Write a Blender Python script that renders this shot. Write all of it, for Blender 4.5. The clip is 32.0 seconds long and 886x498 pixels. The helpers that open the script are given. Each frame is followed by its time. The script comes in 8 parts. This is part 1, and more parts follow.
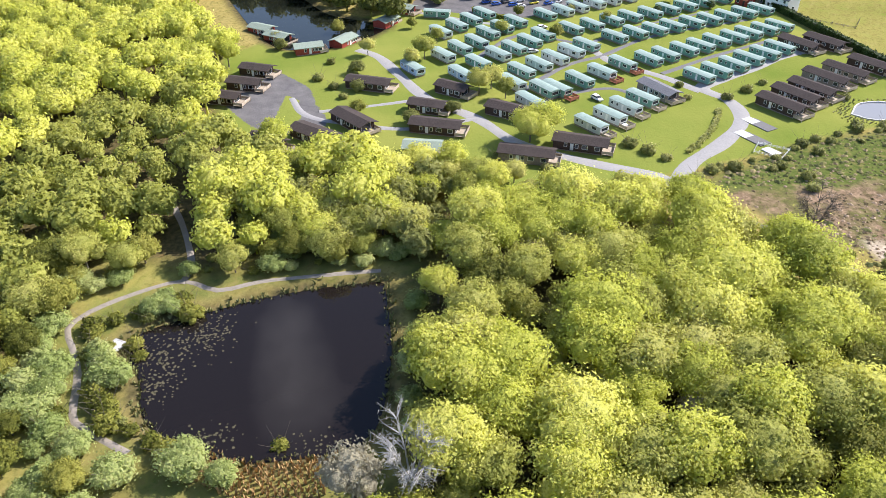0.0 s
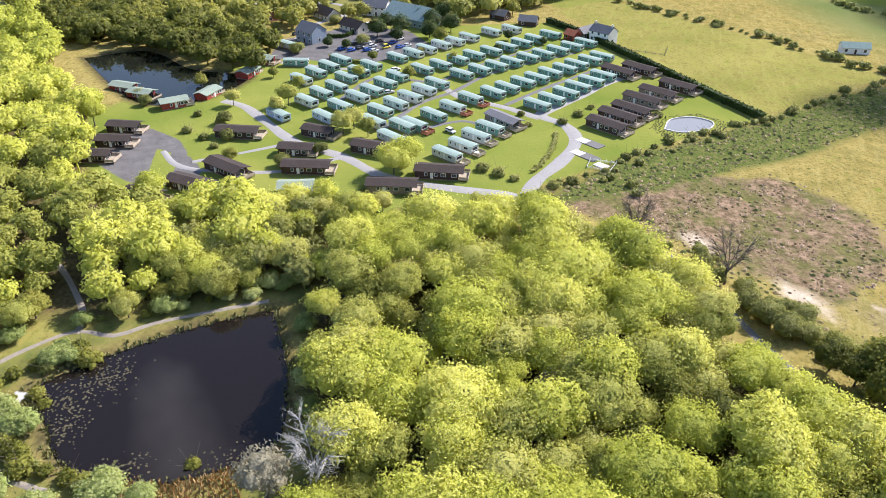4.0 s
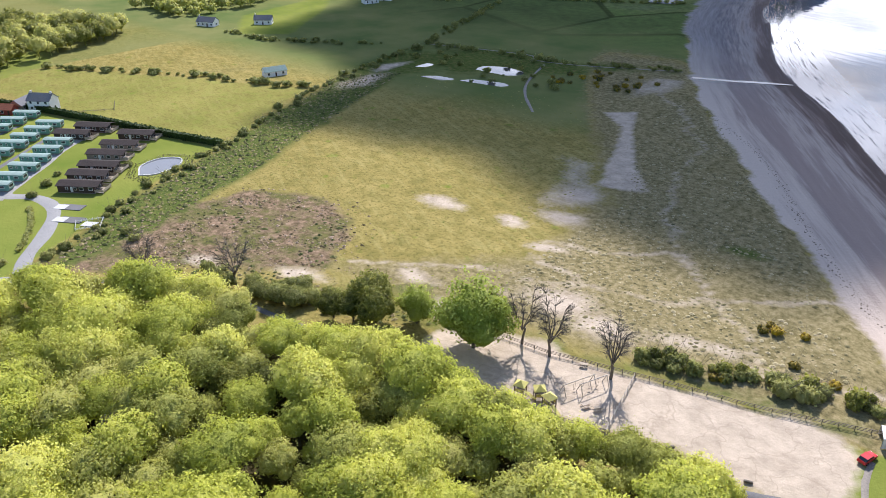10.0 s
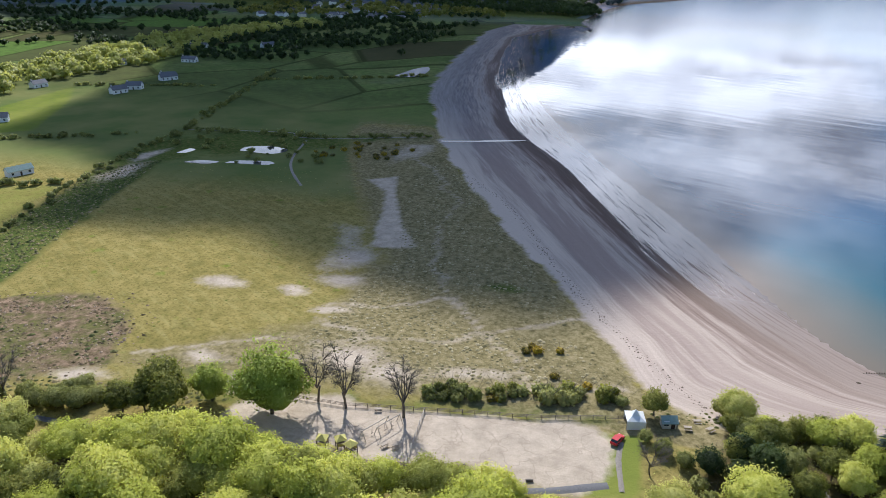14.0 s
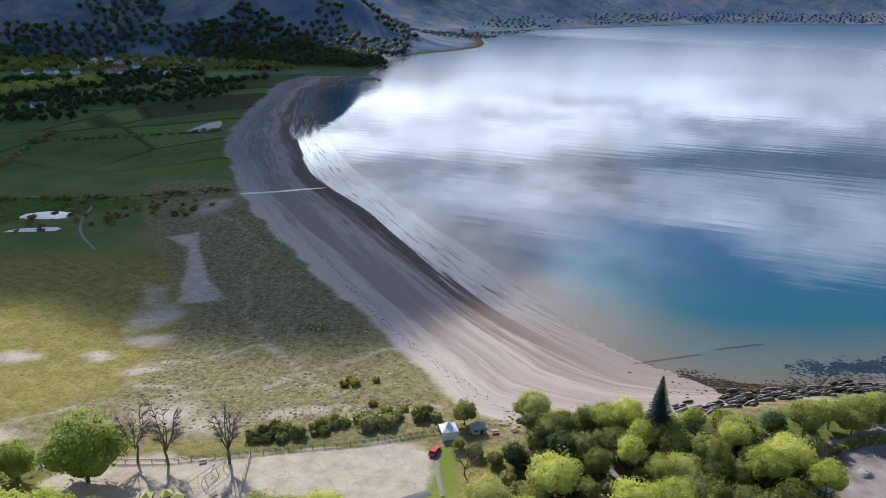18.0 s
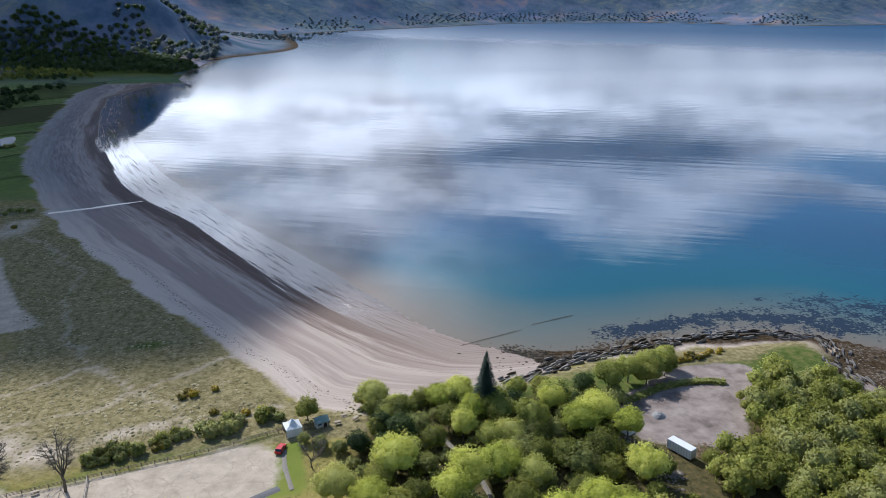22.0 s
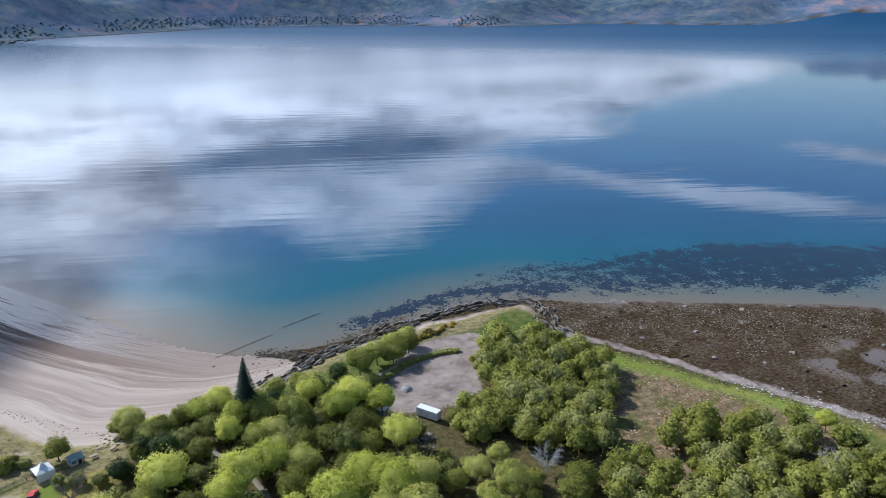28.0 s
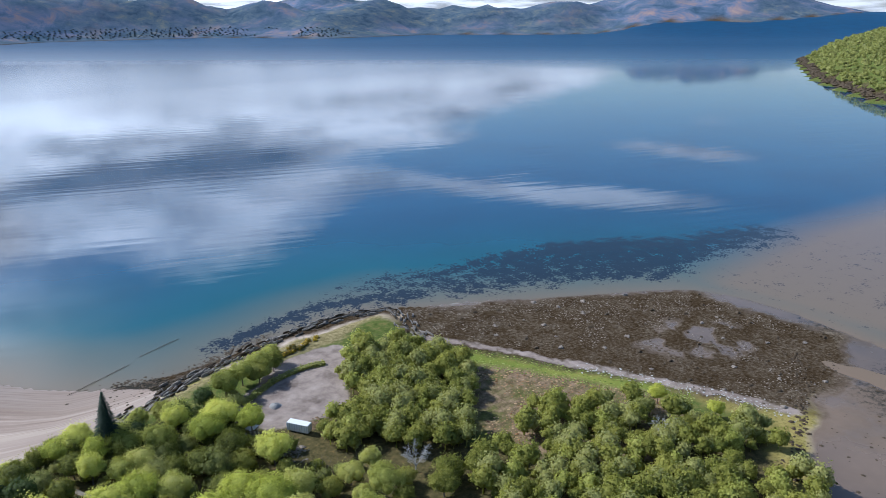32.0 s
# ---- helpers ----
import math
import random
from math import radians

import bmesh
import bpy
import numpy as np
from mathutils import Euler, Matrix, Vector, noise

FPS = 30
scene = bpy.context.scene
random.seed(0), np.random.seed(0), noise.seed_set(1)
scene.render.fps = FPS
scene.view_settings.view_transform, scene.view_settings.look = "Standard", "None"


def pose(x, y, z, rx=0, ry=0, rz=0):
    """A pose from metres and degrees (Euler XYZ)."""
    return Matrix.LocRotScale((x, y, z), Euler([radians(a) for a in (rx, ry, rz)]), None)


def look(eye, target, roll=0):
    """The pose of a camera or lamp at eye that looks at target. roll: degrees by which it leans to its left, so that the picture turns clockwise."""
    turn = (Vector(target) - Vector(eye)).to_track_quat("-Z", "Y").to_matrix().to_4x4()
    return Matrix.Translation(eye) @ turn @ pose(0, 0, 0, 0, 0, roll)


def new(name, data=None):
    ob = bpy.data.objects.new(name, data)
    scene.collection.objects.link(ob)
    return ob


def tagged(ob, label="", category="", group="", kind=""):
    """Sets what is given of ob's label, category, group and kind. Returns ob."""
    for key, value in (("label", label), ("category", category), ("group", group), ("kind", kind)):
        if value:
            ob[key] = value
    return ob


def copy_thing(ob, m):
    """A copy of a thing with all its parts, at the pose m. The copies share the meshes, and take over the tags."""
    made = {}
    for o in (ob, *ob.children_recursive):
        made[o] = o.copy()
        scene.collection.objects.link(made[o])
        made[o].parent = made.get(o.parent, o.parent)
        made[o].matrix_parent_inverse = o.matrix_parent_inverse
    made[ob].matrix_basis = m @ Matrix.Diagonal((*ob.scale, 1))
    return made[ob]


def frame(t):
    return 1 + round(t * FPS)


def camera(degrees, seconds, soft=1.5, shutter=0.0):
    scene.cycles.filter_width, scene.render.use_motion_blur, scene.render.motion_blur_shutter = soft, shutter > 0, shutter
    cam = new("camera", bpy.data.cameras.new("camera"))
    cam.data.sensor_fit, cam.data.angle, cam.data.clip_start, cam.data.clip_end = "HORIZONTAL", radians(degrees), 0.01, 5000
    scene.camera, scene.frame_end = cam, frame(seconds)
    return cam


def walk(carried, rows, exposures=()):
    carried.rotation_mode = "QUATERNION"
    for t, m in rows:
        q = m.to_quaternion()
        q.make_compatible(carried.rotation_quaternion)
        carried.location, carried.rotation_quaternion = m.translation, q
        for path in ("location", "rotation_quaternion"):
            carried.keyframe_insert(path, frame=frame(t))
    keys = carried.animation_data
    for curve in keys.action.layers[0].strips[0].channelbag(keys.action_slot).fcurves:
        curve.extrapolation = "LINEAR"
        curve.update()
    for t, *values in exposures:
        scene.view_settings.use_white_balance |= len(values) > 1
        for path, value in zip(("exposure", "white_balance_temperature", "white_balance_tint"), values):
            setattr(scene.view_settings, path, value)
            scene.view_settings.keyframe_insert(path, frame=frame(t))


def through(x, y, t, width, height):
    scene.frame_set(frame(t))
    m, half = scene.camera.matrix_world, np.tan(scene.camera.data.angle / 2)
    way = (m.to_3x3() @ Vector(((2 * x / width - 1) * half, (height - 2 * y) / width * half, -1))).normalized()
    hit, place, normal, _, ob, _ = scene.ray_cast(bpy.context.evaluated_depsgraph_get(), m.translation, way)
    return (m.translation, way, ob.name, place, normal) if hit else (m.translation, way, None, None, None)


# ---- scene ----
cam = camera(62.5, 32.0, soft=0.8)
PATH = [
    (0, (-49.942, 35.61, 89.393), (-51.59, 35.587, 88.26), -0.2),
    (0.5, (-47.781, 35.629, 90.32), (-49.437, 35.65, 89.198), -0.1),
    (1, (-45.602, 35.711, 91.239), (-47.263, 35.789, 90.128), -0.1),
    (1.5, (-43.415, 35.743, 92.179), (-45.081, 35.868, 91.079), -0.1),
    (2, (-41.215, 35.722, 93.135), (-42.884, 35.893, 92.046), -0.1),
    (2.5, (-39.026, 35.657, 94.079), (-40.696, 35.869, 93.0), -0.0),
    (4.5, (-30.875, 34.872, 97.288), (-32.537, 35.278, 96.253), -0.1),
    (5, (-29.059, 34.578, 97.637), (-30.678, 35.138, 96.605), -0.0),
    (5.5, (-27.262, 34.198, 97.995), (-28.838, 34.872, 96.965), 0.0),
    (6, (-25.472, 33.752, 98.449), (-27.009, 34.511, 97.419), 0.0),
    (6.5, (-23.622, 33.214, 98.952), (-25.115, 34.057, 97.923), 0.0),
    (7, (-21.742, 32.557, 99.434), (-23.188, 33.48, 98.406), 0.1),
    (7.5, (-19.914, 31.794, 99.84), (-21.309, 32.794, 98.813), 0.0),
    (8, (-18.193, 30.926, 100.205), (-19.536, 31.997, 99.179), 0.0),
    (8.5, (-16.565, 29.963, 100.571), (-17.854, 31.11, 99.559), 0.0),
    (9, (-14.982, 28.947, 100.986), (-16.215, 30.174, 100.0), 0.1),
    (9.5, (-13.416, 27.895, 101.45), (-14.579, 29.205, 100.486), 0.1),
    (10, (-11.93, 26.791, 101.924), (-13.014, 28.181, 100.98), 0.1),
    (10.5, (-10.567, 25.607, 102.36), (-11.594, 27.056, 101.438), 0.0),
    (11, (-9.319, 24.324, 102.783), (-10.298, 25.819, 101.883), 0.0),
    (11.5, (-8.209, 22.998, 103.228), (-9.121, 24.547, 102.351), 0.1),
    (12, (-7.269, 21.607, 103.703), (-8.13, 23.196, 102.848), 0.1),
    (12.5, (-6.367, 20.153, 104.21), (-7.176, 21.781, 103.377), 0.1),
    (13, (-5.469, 18.68, 104.726), (-6.222, 20.346, 103.914), 0.0),
    (13.5, (-4.634, 17.154, 105.248), (-5.317, 18.86, 104.458), 0.0),
    (14, (-3.889, 15.577, 105.783), (-4.504, 17.318, 105.014), -0.0),
    (14.5, (-3.198, 13.961, 106.327), (-3.751, 15.732, 105.581), -0.1),
    (16.5, (-1.227, 7.23, 107.97), (-1.532, 9.094, 107.312), -0.1),
    (17, (-0.899, 5.627, 108.138), (-1.139, 7.503, 107.486), -0.0),
    (17.5, (-0.621, 4.068, 108.252), (-0.799, 5.951, 107.601), 0.0),
    (18, (-0.396, 2.611, 108.329), (-0.513, 4.499, 107.68), 0.1),
    (18.5, (-0.189, 1.257, 108.389), (-0.247, 3.148, 107.742), 0.1),
    (19, (0.0, 0.0, 108.5), (0.0, 1.892, 107.853), 0.1),
    (19.5, (0.154, -1.205, 108.742), (0.212, 0.686, 108.094), 0.1),
    (20, (0.257, -2.418, 109.147), (0.369, -0.529, 108.499), 0.1),
    (20.5, (0.286, -3.692, 109.652), (0.446, -1.807, 109.004), 0.1),
    (21, (0.266, -5.06, 110.19), (0.476, -3.179, 109.543), 0.0),
    (21.5, (0.239, -6.535, 110.697), (0.505, -4.662, 110.049), -0.0),
    (22, (0.177, -7.993, 111.097), (0.517, -6.131, 110.449), -0.0),
    (22.5, (-0.017, -9.319, 111.375), (0.397, -7.473, 110.727), 0.0),
    (23, (-0.335, -10.493, 111.607), (0.145, -8.662, 110.961), 0.1),
    (23.5, (-0.729, -11.601, 111.858), (-0.19, -9.786, 111.213), 0.2),
    (24, (-1.156, -12.778, 112.171), (-0.558, -10.981, 111.528), 0.1),
    (24.5, (-1.556, -14.022, 112.499), (-0.907, -12.242, 111.856), 0.1),
    (25, (-1.937, -15.305, 112.844), (-1.239, -13.544, 112.203), 0.0),
    (25.5, (-2.317, -16.584, 113.21), (-1.569, -14.843, 112.569), -0.0),
    (27.5, (-4.152, -21.104, 115.212), (-3.205, -19.463, 114.572), -0.1),
    (28, (-4.798, -22.025, 115.745), (-3.806, -20.411, 115.103), -0.1),
    (28.5, (-5.494, -22.911, 116.263), (-4.458, -21.325, 115.62), -0.1),
    (29, (-6.221, -23.791, 116.776), (-5.143, -22.234, 116.132), -0.1),
    (29.5, (-6.964, -24.648, 117.272), (-5.846, -23.12, 116.627), -0.1),
    (30, (-7.708, -25.491, 117.743), (-6.55, -23.993, 117.099), -0.2),
    (30.5, (-8.453, -26.342, 118.202), (-7.256, -24.875, 117.558), -0.2),
    (31, (-9.216, -27.2, 118.655), (-7.981, -25.764, 118.012), -0.2),
    (31.5, (-10.013, -28.062, 119.099), (-8.74, -26.655, 118.468), -0.2),
    (32, (-10.847, -28.938, 119.529), (-9.537, -27.558, 118.911), -0.2),
]
walk(cam, [(t, look(eye, target, roll)) for t, eye, target, roll in PATH],
     [(0, 0.72, 6250.0, 17.0), (8, 0.58, 6100.0, 18.0), (12, 0.23, 5900.0, 14.0), (17, -0.12, 5750.0, 11.0), (24, -0.17, 5600.0, 10.0), (32, -0.09, 5480.0, 9.0)])

# ---- light ----
SUN = Vector((-0.45, 0.89, 0.0)).normalized()
SUN_UP = radians(40)
to_sun = Vector((SUN.x * math.cos(SUN_UP), SUN.y * math.cos(SUN_UP), math.sin(SUN_UP)))
sun = new("sun", bpy.data.lights.new("sun", "SUN"))
sun.data.energy, sun.data.angle, sun.data.color = 5.0, radians(0.5), (1.0, 0.95, 0.86)
sun.matrix_world = look((0, 0, 900), Vector((0, 0, 900)) - to_sun)



def make_world():
    world = bpy.data.worlds.new("sky")
    world.use_nodes = True
    nt = world.node_tree
    nt.nodes.clear()
    n, l = nt.nodes, nt.links
    out, bg = n.new("ShaderNodeOutputWorld"), n.new("ShaderNodeBackground")
    sky = n.new("ShaderNodeTexSky")
    sky.sky_type, sky.sun_disc = "NISHITA", False
    sky.sun_elevation, sky.sun_rotation = SUN_UP, math.atan2(SUN.x, SUN.y)
    sky.air_density, sky.dust_density = 1.0, 0.6
    bg.inputs["Strength"].default_value = 0.13
    # broken cloud on a flat layer overhead, brightest towards the sun
    co, sep = n.new("ShaderNodeTexCoord"), n.new("ShaderNodeSeparateXYZ")
    l.new(co.outputs["Generated"], sep.inputs[0])

    def calc(op, a, b=0.0, clamp=False):
        k = n.new("ShaderNodeMath")
        k.operation, k.use_clamp = op, clamp
        for sock, v in zip(k.inputs, (a, b)):
            if isinstance(v, float):
                sock.default_value = v
            else:
                l.new(v, sock)
        return k.outputs[0]

    def toward(v):
        k = n.new("ShaderNodeVectorMath")
        k.operation = "DOT_PRODUCT"
        l.new(co.outputs["Generated"], k.inputs[0])
        k.inputs[1].default_value = v
        return k.outputs["Value"]

    def cloud(size, shift, lo, hi, bias=None):
        k = n.new("ShaderNodeTexNoise")
        k.inputs["Scale"].default_value, k.inputs["Detail"].default_value, k.inputs["Roughness"].default_value = size, 8, 0.6
        mp = n.new("ShaderNodeMapping")
        mp.inputs["Location"].default_value = (shift, shift * 0.6, 0)
        l.new(comb.outputs[0], mp.inputs[0])
        l.new(mp.outputs[0], k.inputs["Vector"])
        r = n.new("ShaderNodeMapRange")
        r.inputs["From Min"].default_value, r.inputs["From Max"].default_value = lo, hi
        l.new(calc("ADD", k.outputs["Fac"], bias) if bias else k.outputs["Fac"], r.inputs["Value"])
        return r.outputs["Result"]

    up = calc("ADD", calc("MAXIMUM", sep.outputs["Z"], 0.0), 0.10)
    comb = n.new("ShaderNodeCombineXYZ")
    for k in "XY":
        l.new(calc("DIVIDE", sep.outputs[k], up), comb.inputs[k])
    # the cloud bank stands beyond a front across the bay, with one long streak and a blue gap to its east
    flat = n.new("ShaderNodeSeparateXYZ")
    l.new(comb.outputs[0], flat.inputs[0])
    u, v = flat.outputs["X"], flat.outputs["Y"]

    def lobe(cx, cy, tilt, a, b):
        """A soft long patch on the cloud layer."""
        c, s = math.cos(radians(tilt)), math.sin(radians(tilt))
        du, dv = calc("SUBTRACT", u, cx), calc("SUBTRACT", v, cy)
        p = calc("DIVIDE", calc("ADD", calc("MULTIPLY", du, c), calc("MULTIPLY", dv, s)), a)
        q = calc("DIVIDE", calc("SUBTRACT", calc("MULTIPLY", dv, c), calc("MULTIPLY", du, s)), b)
        return calc("POWER", 2.718, calc("MULTIPLY", calc("ADD", calc("MULTIPLY", p, p), calc("MULTIPLY", q, q)), -1.0))

    # the bank's near edge steps back to the east, past thin veils and two long streaks; blue lies between
    step = n.new("ShaderNodeMapRange")
    step.interpolation_type = "SMOOTHSTEP"
    for k, val in (("From Min", 1.3), ("From Max", 2.5), ("To Min", 2.42), ("To Max", 2.86)):
        step.inputs[k].default_value = val
    l.new(u, step.inputs["Value"])
    front = calc("SUBTRACT", v, step.outputs["Result"])
    ahead = calc("MINIMUM", calc("MAXIMUM", calc("MULTIPLY", front, 0.42), -0.30), 0.16)
    for lobe_at, amount in (((2.2, 1.95, -59.0, 0.85, 0.17), 0.40), ((3.2, 1.72, -68.0, 0.55, 0.19), 0.40), ((3.8, 1.9, -60.0, 0.3, 0.12), 0.34), ((1.15, 2.6, -12.0, 0.5, 0.28), 0.14),
                            ((-0.95, -0.28, 20.0, 0.22, 0.10), 0.25), ((3.6, 3.5, -10.0, 1.1, 0.45), 0.12), ((1.0, 5.1, -25.0, 0.7, 0.30), -0.20), ((0.36, 3.95, 35.0, 0.6, 0.12), -0.22), ((-0.1, 4.6, 20.0, 0.5, 0.15), -0.14), ((4.9, 2.9, -20.0, 0.9, 0.35), -0.16)):
        ahead = calc("ADD", ahead, calc("MULTIPLY", lobe(*lobe_at), amount))
    grey = calc("SUBTRACT", 1.0, calc("MULTIPLY", calc("ADD", lobe(0.98, 3.18, -4.0, 0.55, 0.24), lobe(1.65, 3.02, -12.0, 0.55, 0.27), True), 0.80))
    grey = calc("SUBTRACT", grey, calc("MULTIPLY", lobe(2.4, 4.2, -35.0, 1.1, 0.4), 0.35))
    cover = cloud(0.75, 3.7, 0.43, 0.59, ahead)
    veil = n.new("ShaderNodeMapRange")
    veil.interpolation_type = "SMOOTHSTEP"
    for k, val in (("From Min", 0.85), ("From Max", 0.25), ("To Min", 0.0), ("To Max", 0.85)):
        veil.inputs[k].default_value = val
    l.new(u, veil.inputs["Value"])
    cover = calc("MAXIMUM", cover, calc("MULTIPLY", calc("MULTIPLY", veil.outputs["Result"], lobe(0.0, 2.5, 0.0, 1.2, 0.9)), cloud(0.9, 6.1, 0.25, 0.6)))
    cover = calc("MAXIMUM", cover, calc("SUBTRACT", 0.85, calc("MULTIPLY", calc("ABSOLUTE", sep.outputs["Z"]), 9.0)))
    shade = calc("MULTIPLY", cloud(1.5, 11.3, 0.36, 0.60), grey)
    glow = calc("POWER", calc("MAXIMUM", toward(tuple(to_sun)), 0.0), 2.0)
    bright = calc("MULTIPLY", calc("ADD", calc("MULTIPLY", glow, 23.0), 8.6), calc("ADD", calc("MULTIPLY", shade, 0.62), calc("MULTIPLY", grey, 0.38)))
    white = n.new("ShaderNodeVectorMath")
    white.operation = "SCALE"
    white.inputs[0].default_value = (0.94, 0.955, 1.0)
    l.new(bright, white.inputs["Scale"])
    mix = n.new("ShaderNodeMix")
    mix.data_type = "RGBA"
    l.new(cover, mix.inputs["Factor"])
    l.new(sky.outputs[0], mix.inputs["A"])
    l.new(white.outputs[0], mix.inputs["B"])
    l.new(mix.outputs["Result"], bg.inputs["Color"])
    l.new(bg.outputs[0], out.inputs[0])
    scene.world = world


make_world()


# ---- small tools ----
def rnd(a, b):
    return random.uniform(a, b)


def smooth(v, a, b):
    t = np.clip((v - a) / (b - a), 0, 1)
    return t * t * (3 - 2 * t)


_lat = np.random.RandomState(5).rand(256, 256)


def wave(x, y, size, octaves=4):
    """Value noise in numpy, about 0 to 1."""
    out, amp, tot = 0.0, 1.0, 0.0
    for k in range(octaves):
        u, v = x / size + 17.3 * k, y / size + 9.1 * k
        i, j = np.floor(u).astype(int), np.floor(v).astype(int)
        a, b = u - i, v - j
        a, b = a * a * (3 - 2 * a), b * b * (3 - 2 * b)
        i0, i1, j0, j1 = i % 256, (i + 1) % 256, j % 256, (j + 1) % 256
        n = (_lat[i0, j0] * (1 - a) + _lat[i1, j0] * a) * (1 - b) + (_lat[i0, j1] * (1 - a) + _lat[i1, j1] * a) * b
        out, tot = out + amp * n, tot + amp
        amp, size = amp * 0.5, size * 0.5
    return out / tot


def edge(x, y, poly):
    """Signed distance to a closed outline, below zero inside."""
    p = np.array(poly, float)
    q = np.roll(p, -1, 0)
    best = np.full(x.shape, 1e18)
    inside = np.zeros(x.shape, bool)
    for (ax, ay), (bx, by) in zip(p, q):
        ex, ey = bx - ax, by - ay
        t = np.clip(((x - ax) * ex + (y - ay) * ey) / (ex * ex + ey * ey + 1e-9), 0, 1)
        best = np.minimum(best, (x - ax - t * ex) ** 2 + (y - ay - t * ey) ** 2)
        if ay != by:
            cross = ((ay > y) != (by > y)) & (x < ex * (y - ay) / ey + ax)
            inside ^= cross
    d = np.sqrt(best)
    return np.where(inside, -d, d)


def inside_of(x, y, poly):
    return float(edge(np.array([x]), np.array([y]), poly)[0])


def line_far(x, y, pts):
    """Distance to an open line."""
    best = np.full(x.shape, 1e18)
    for (ax, ay), (bx, by) in zip(pts, pts[1:]):
        ex, ey = bx - ax, by - ay
        t = np.clip(((x - ax) * ex + (y - ay) * ey) / (ex * ex + ey * ey + 1e-9), 0, 1)
        best = np.minimum(best, (x - ax - t * ex) ** 2 + (y - ay - t * ey) ** 2)
    return np.sqrt(best)


def flow(pts, step=4.0):
    """A smooth line through a few points (Catmull-Rom)."""
    p = [np.array(q, float) for q in pts]
    p = [2 * p[0] - p[1]] + p + [2 * p[-1] - p[-2]]
    out = []
    for i in range(1, len(p) - 2):
        n = max(2, int(np.linalg.norm(p[i + 1] - p[i]) / step))
        for k in range(n):
            t = k / n
            out.append(0.5 * (2 * p[i] + (p[i + 1] - p[i - 1]) * t + (2 * p[i - 1] - 5 * p[i] + 4 * p[i + 1] - p[i + 2]) * t * t
                              + (3 * p[i] - p[i - 1] - 3 * p[i + 1] + p[i + 2]) * t ** 3))
    out.append(p[-2])
    return [tuple(q) for q in out]


def mesh_of(name, verts, faces, mats=(), shade=False):
    me = bpy.data.meshes.new(name)
    me.from_pydata([tuple(v) for v in verts], [], [tuple(f) for f in faces])
    for m in mats:
        me.materials.append(m)
    if shade:
        me.polygons.foreach_set("use_smooth", [True] * len(me.polygons))
    me.update()
    return me


def quads_mesh(name, verts, quads, mat, shade=False):
    """A mesh from numpy arrays of corners and four-sided faces."""
    me = bpy.data.meshes.new(name)
    nv, nq = len(verts), len(quads)
    me.vertices.add(nv)
    me.vertices.foreach_set("co", np.asarray(verts, np.float32).ravel())
    me.loops.add(nq * 4)
    me.loops.foreach_set("vertex_index", np.asarray(quads, np.int32).ravel())
    me.polygons.add(nq)
    me.polygons.foreach_set("loop_start", np.arange(nq, dtype=np.int32) * 4)
    me.polygons.foreach_set("loop_total", np.full(nq, 4, np.int32))
    if shade:
        me.polygons.foreach_set("use_smooth", np.ones(nq, bool))
    me.materials.append(mat)
    me.update(calc_edges=True)
    return me


def part(name, bm, material, parent, label=""):
    """Links a bmesh (or a mesh) as one part under a thing."""
    if isinstance(bm, bmesh.types.BMesh):
        me = bpy.data.meshes.new(name)
        bm.to_mesh(me)
        bm.free()
    else:
        me = bm
    if material and not me.materials:
        me.materials.append(material)
    ob = new(name, me)
    ob.parent = parent
    if label:
        ob["label"] = label
    return ob


def box(bm, x0, x1, y0, y1, z0, z1):
    v = [bm.verts.new((x, y, z)) for x in (x0, x1) for y in (y0, y1) for z in (z0, z1)]
    for f in ((0, 1, 3, 2), (4, 6, 7, 5), (0, 4, 5, 1), (2, 3, 7, 6), (0, 2, 6, 4), (1, 5, 7, 3)):
        bm.faces.new([v[i] for i in f])
    return bm


def boxed(*dims):
    return box(bmesh.new(), *dims)


def prism(bm, pts, y0, y1):
    """An outline in x and z, drawn out along y."""
    a = [bm.verts.new((x, y0, z)) for x, z in pts]
    b = [bm.verts.new((x, y1, z)) for x, z in pts]
    n = len(pts)
    bm.faces.new(a)
    bm.faces.new(b[::-1])
    for i in range(n):
        bm.faces.new((a[(i + 1) % n], a[i], b[i], b[(i + 1) % n]))
    bmesh.ops.recalc_face_normals(bm, faces=bm.faces[:])
    return bm


def base(name, x, y, z=0.0, turn=0.0):
    ob = new(name)
    ob.empty_display_size = 0.5
    ob.matrix_basis = pose(x, y, z, 0, 0, turn)
    return ob


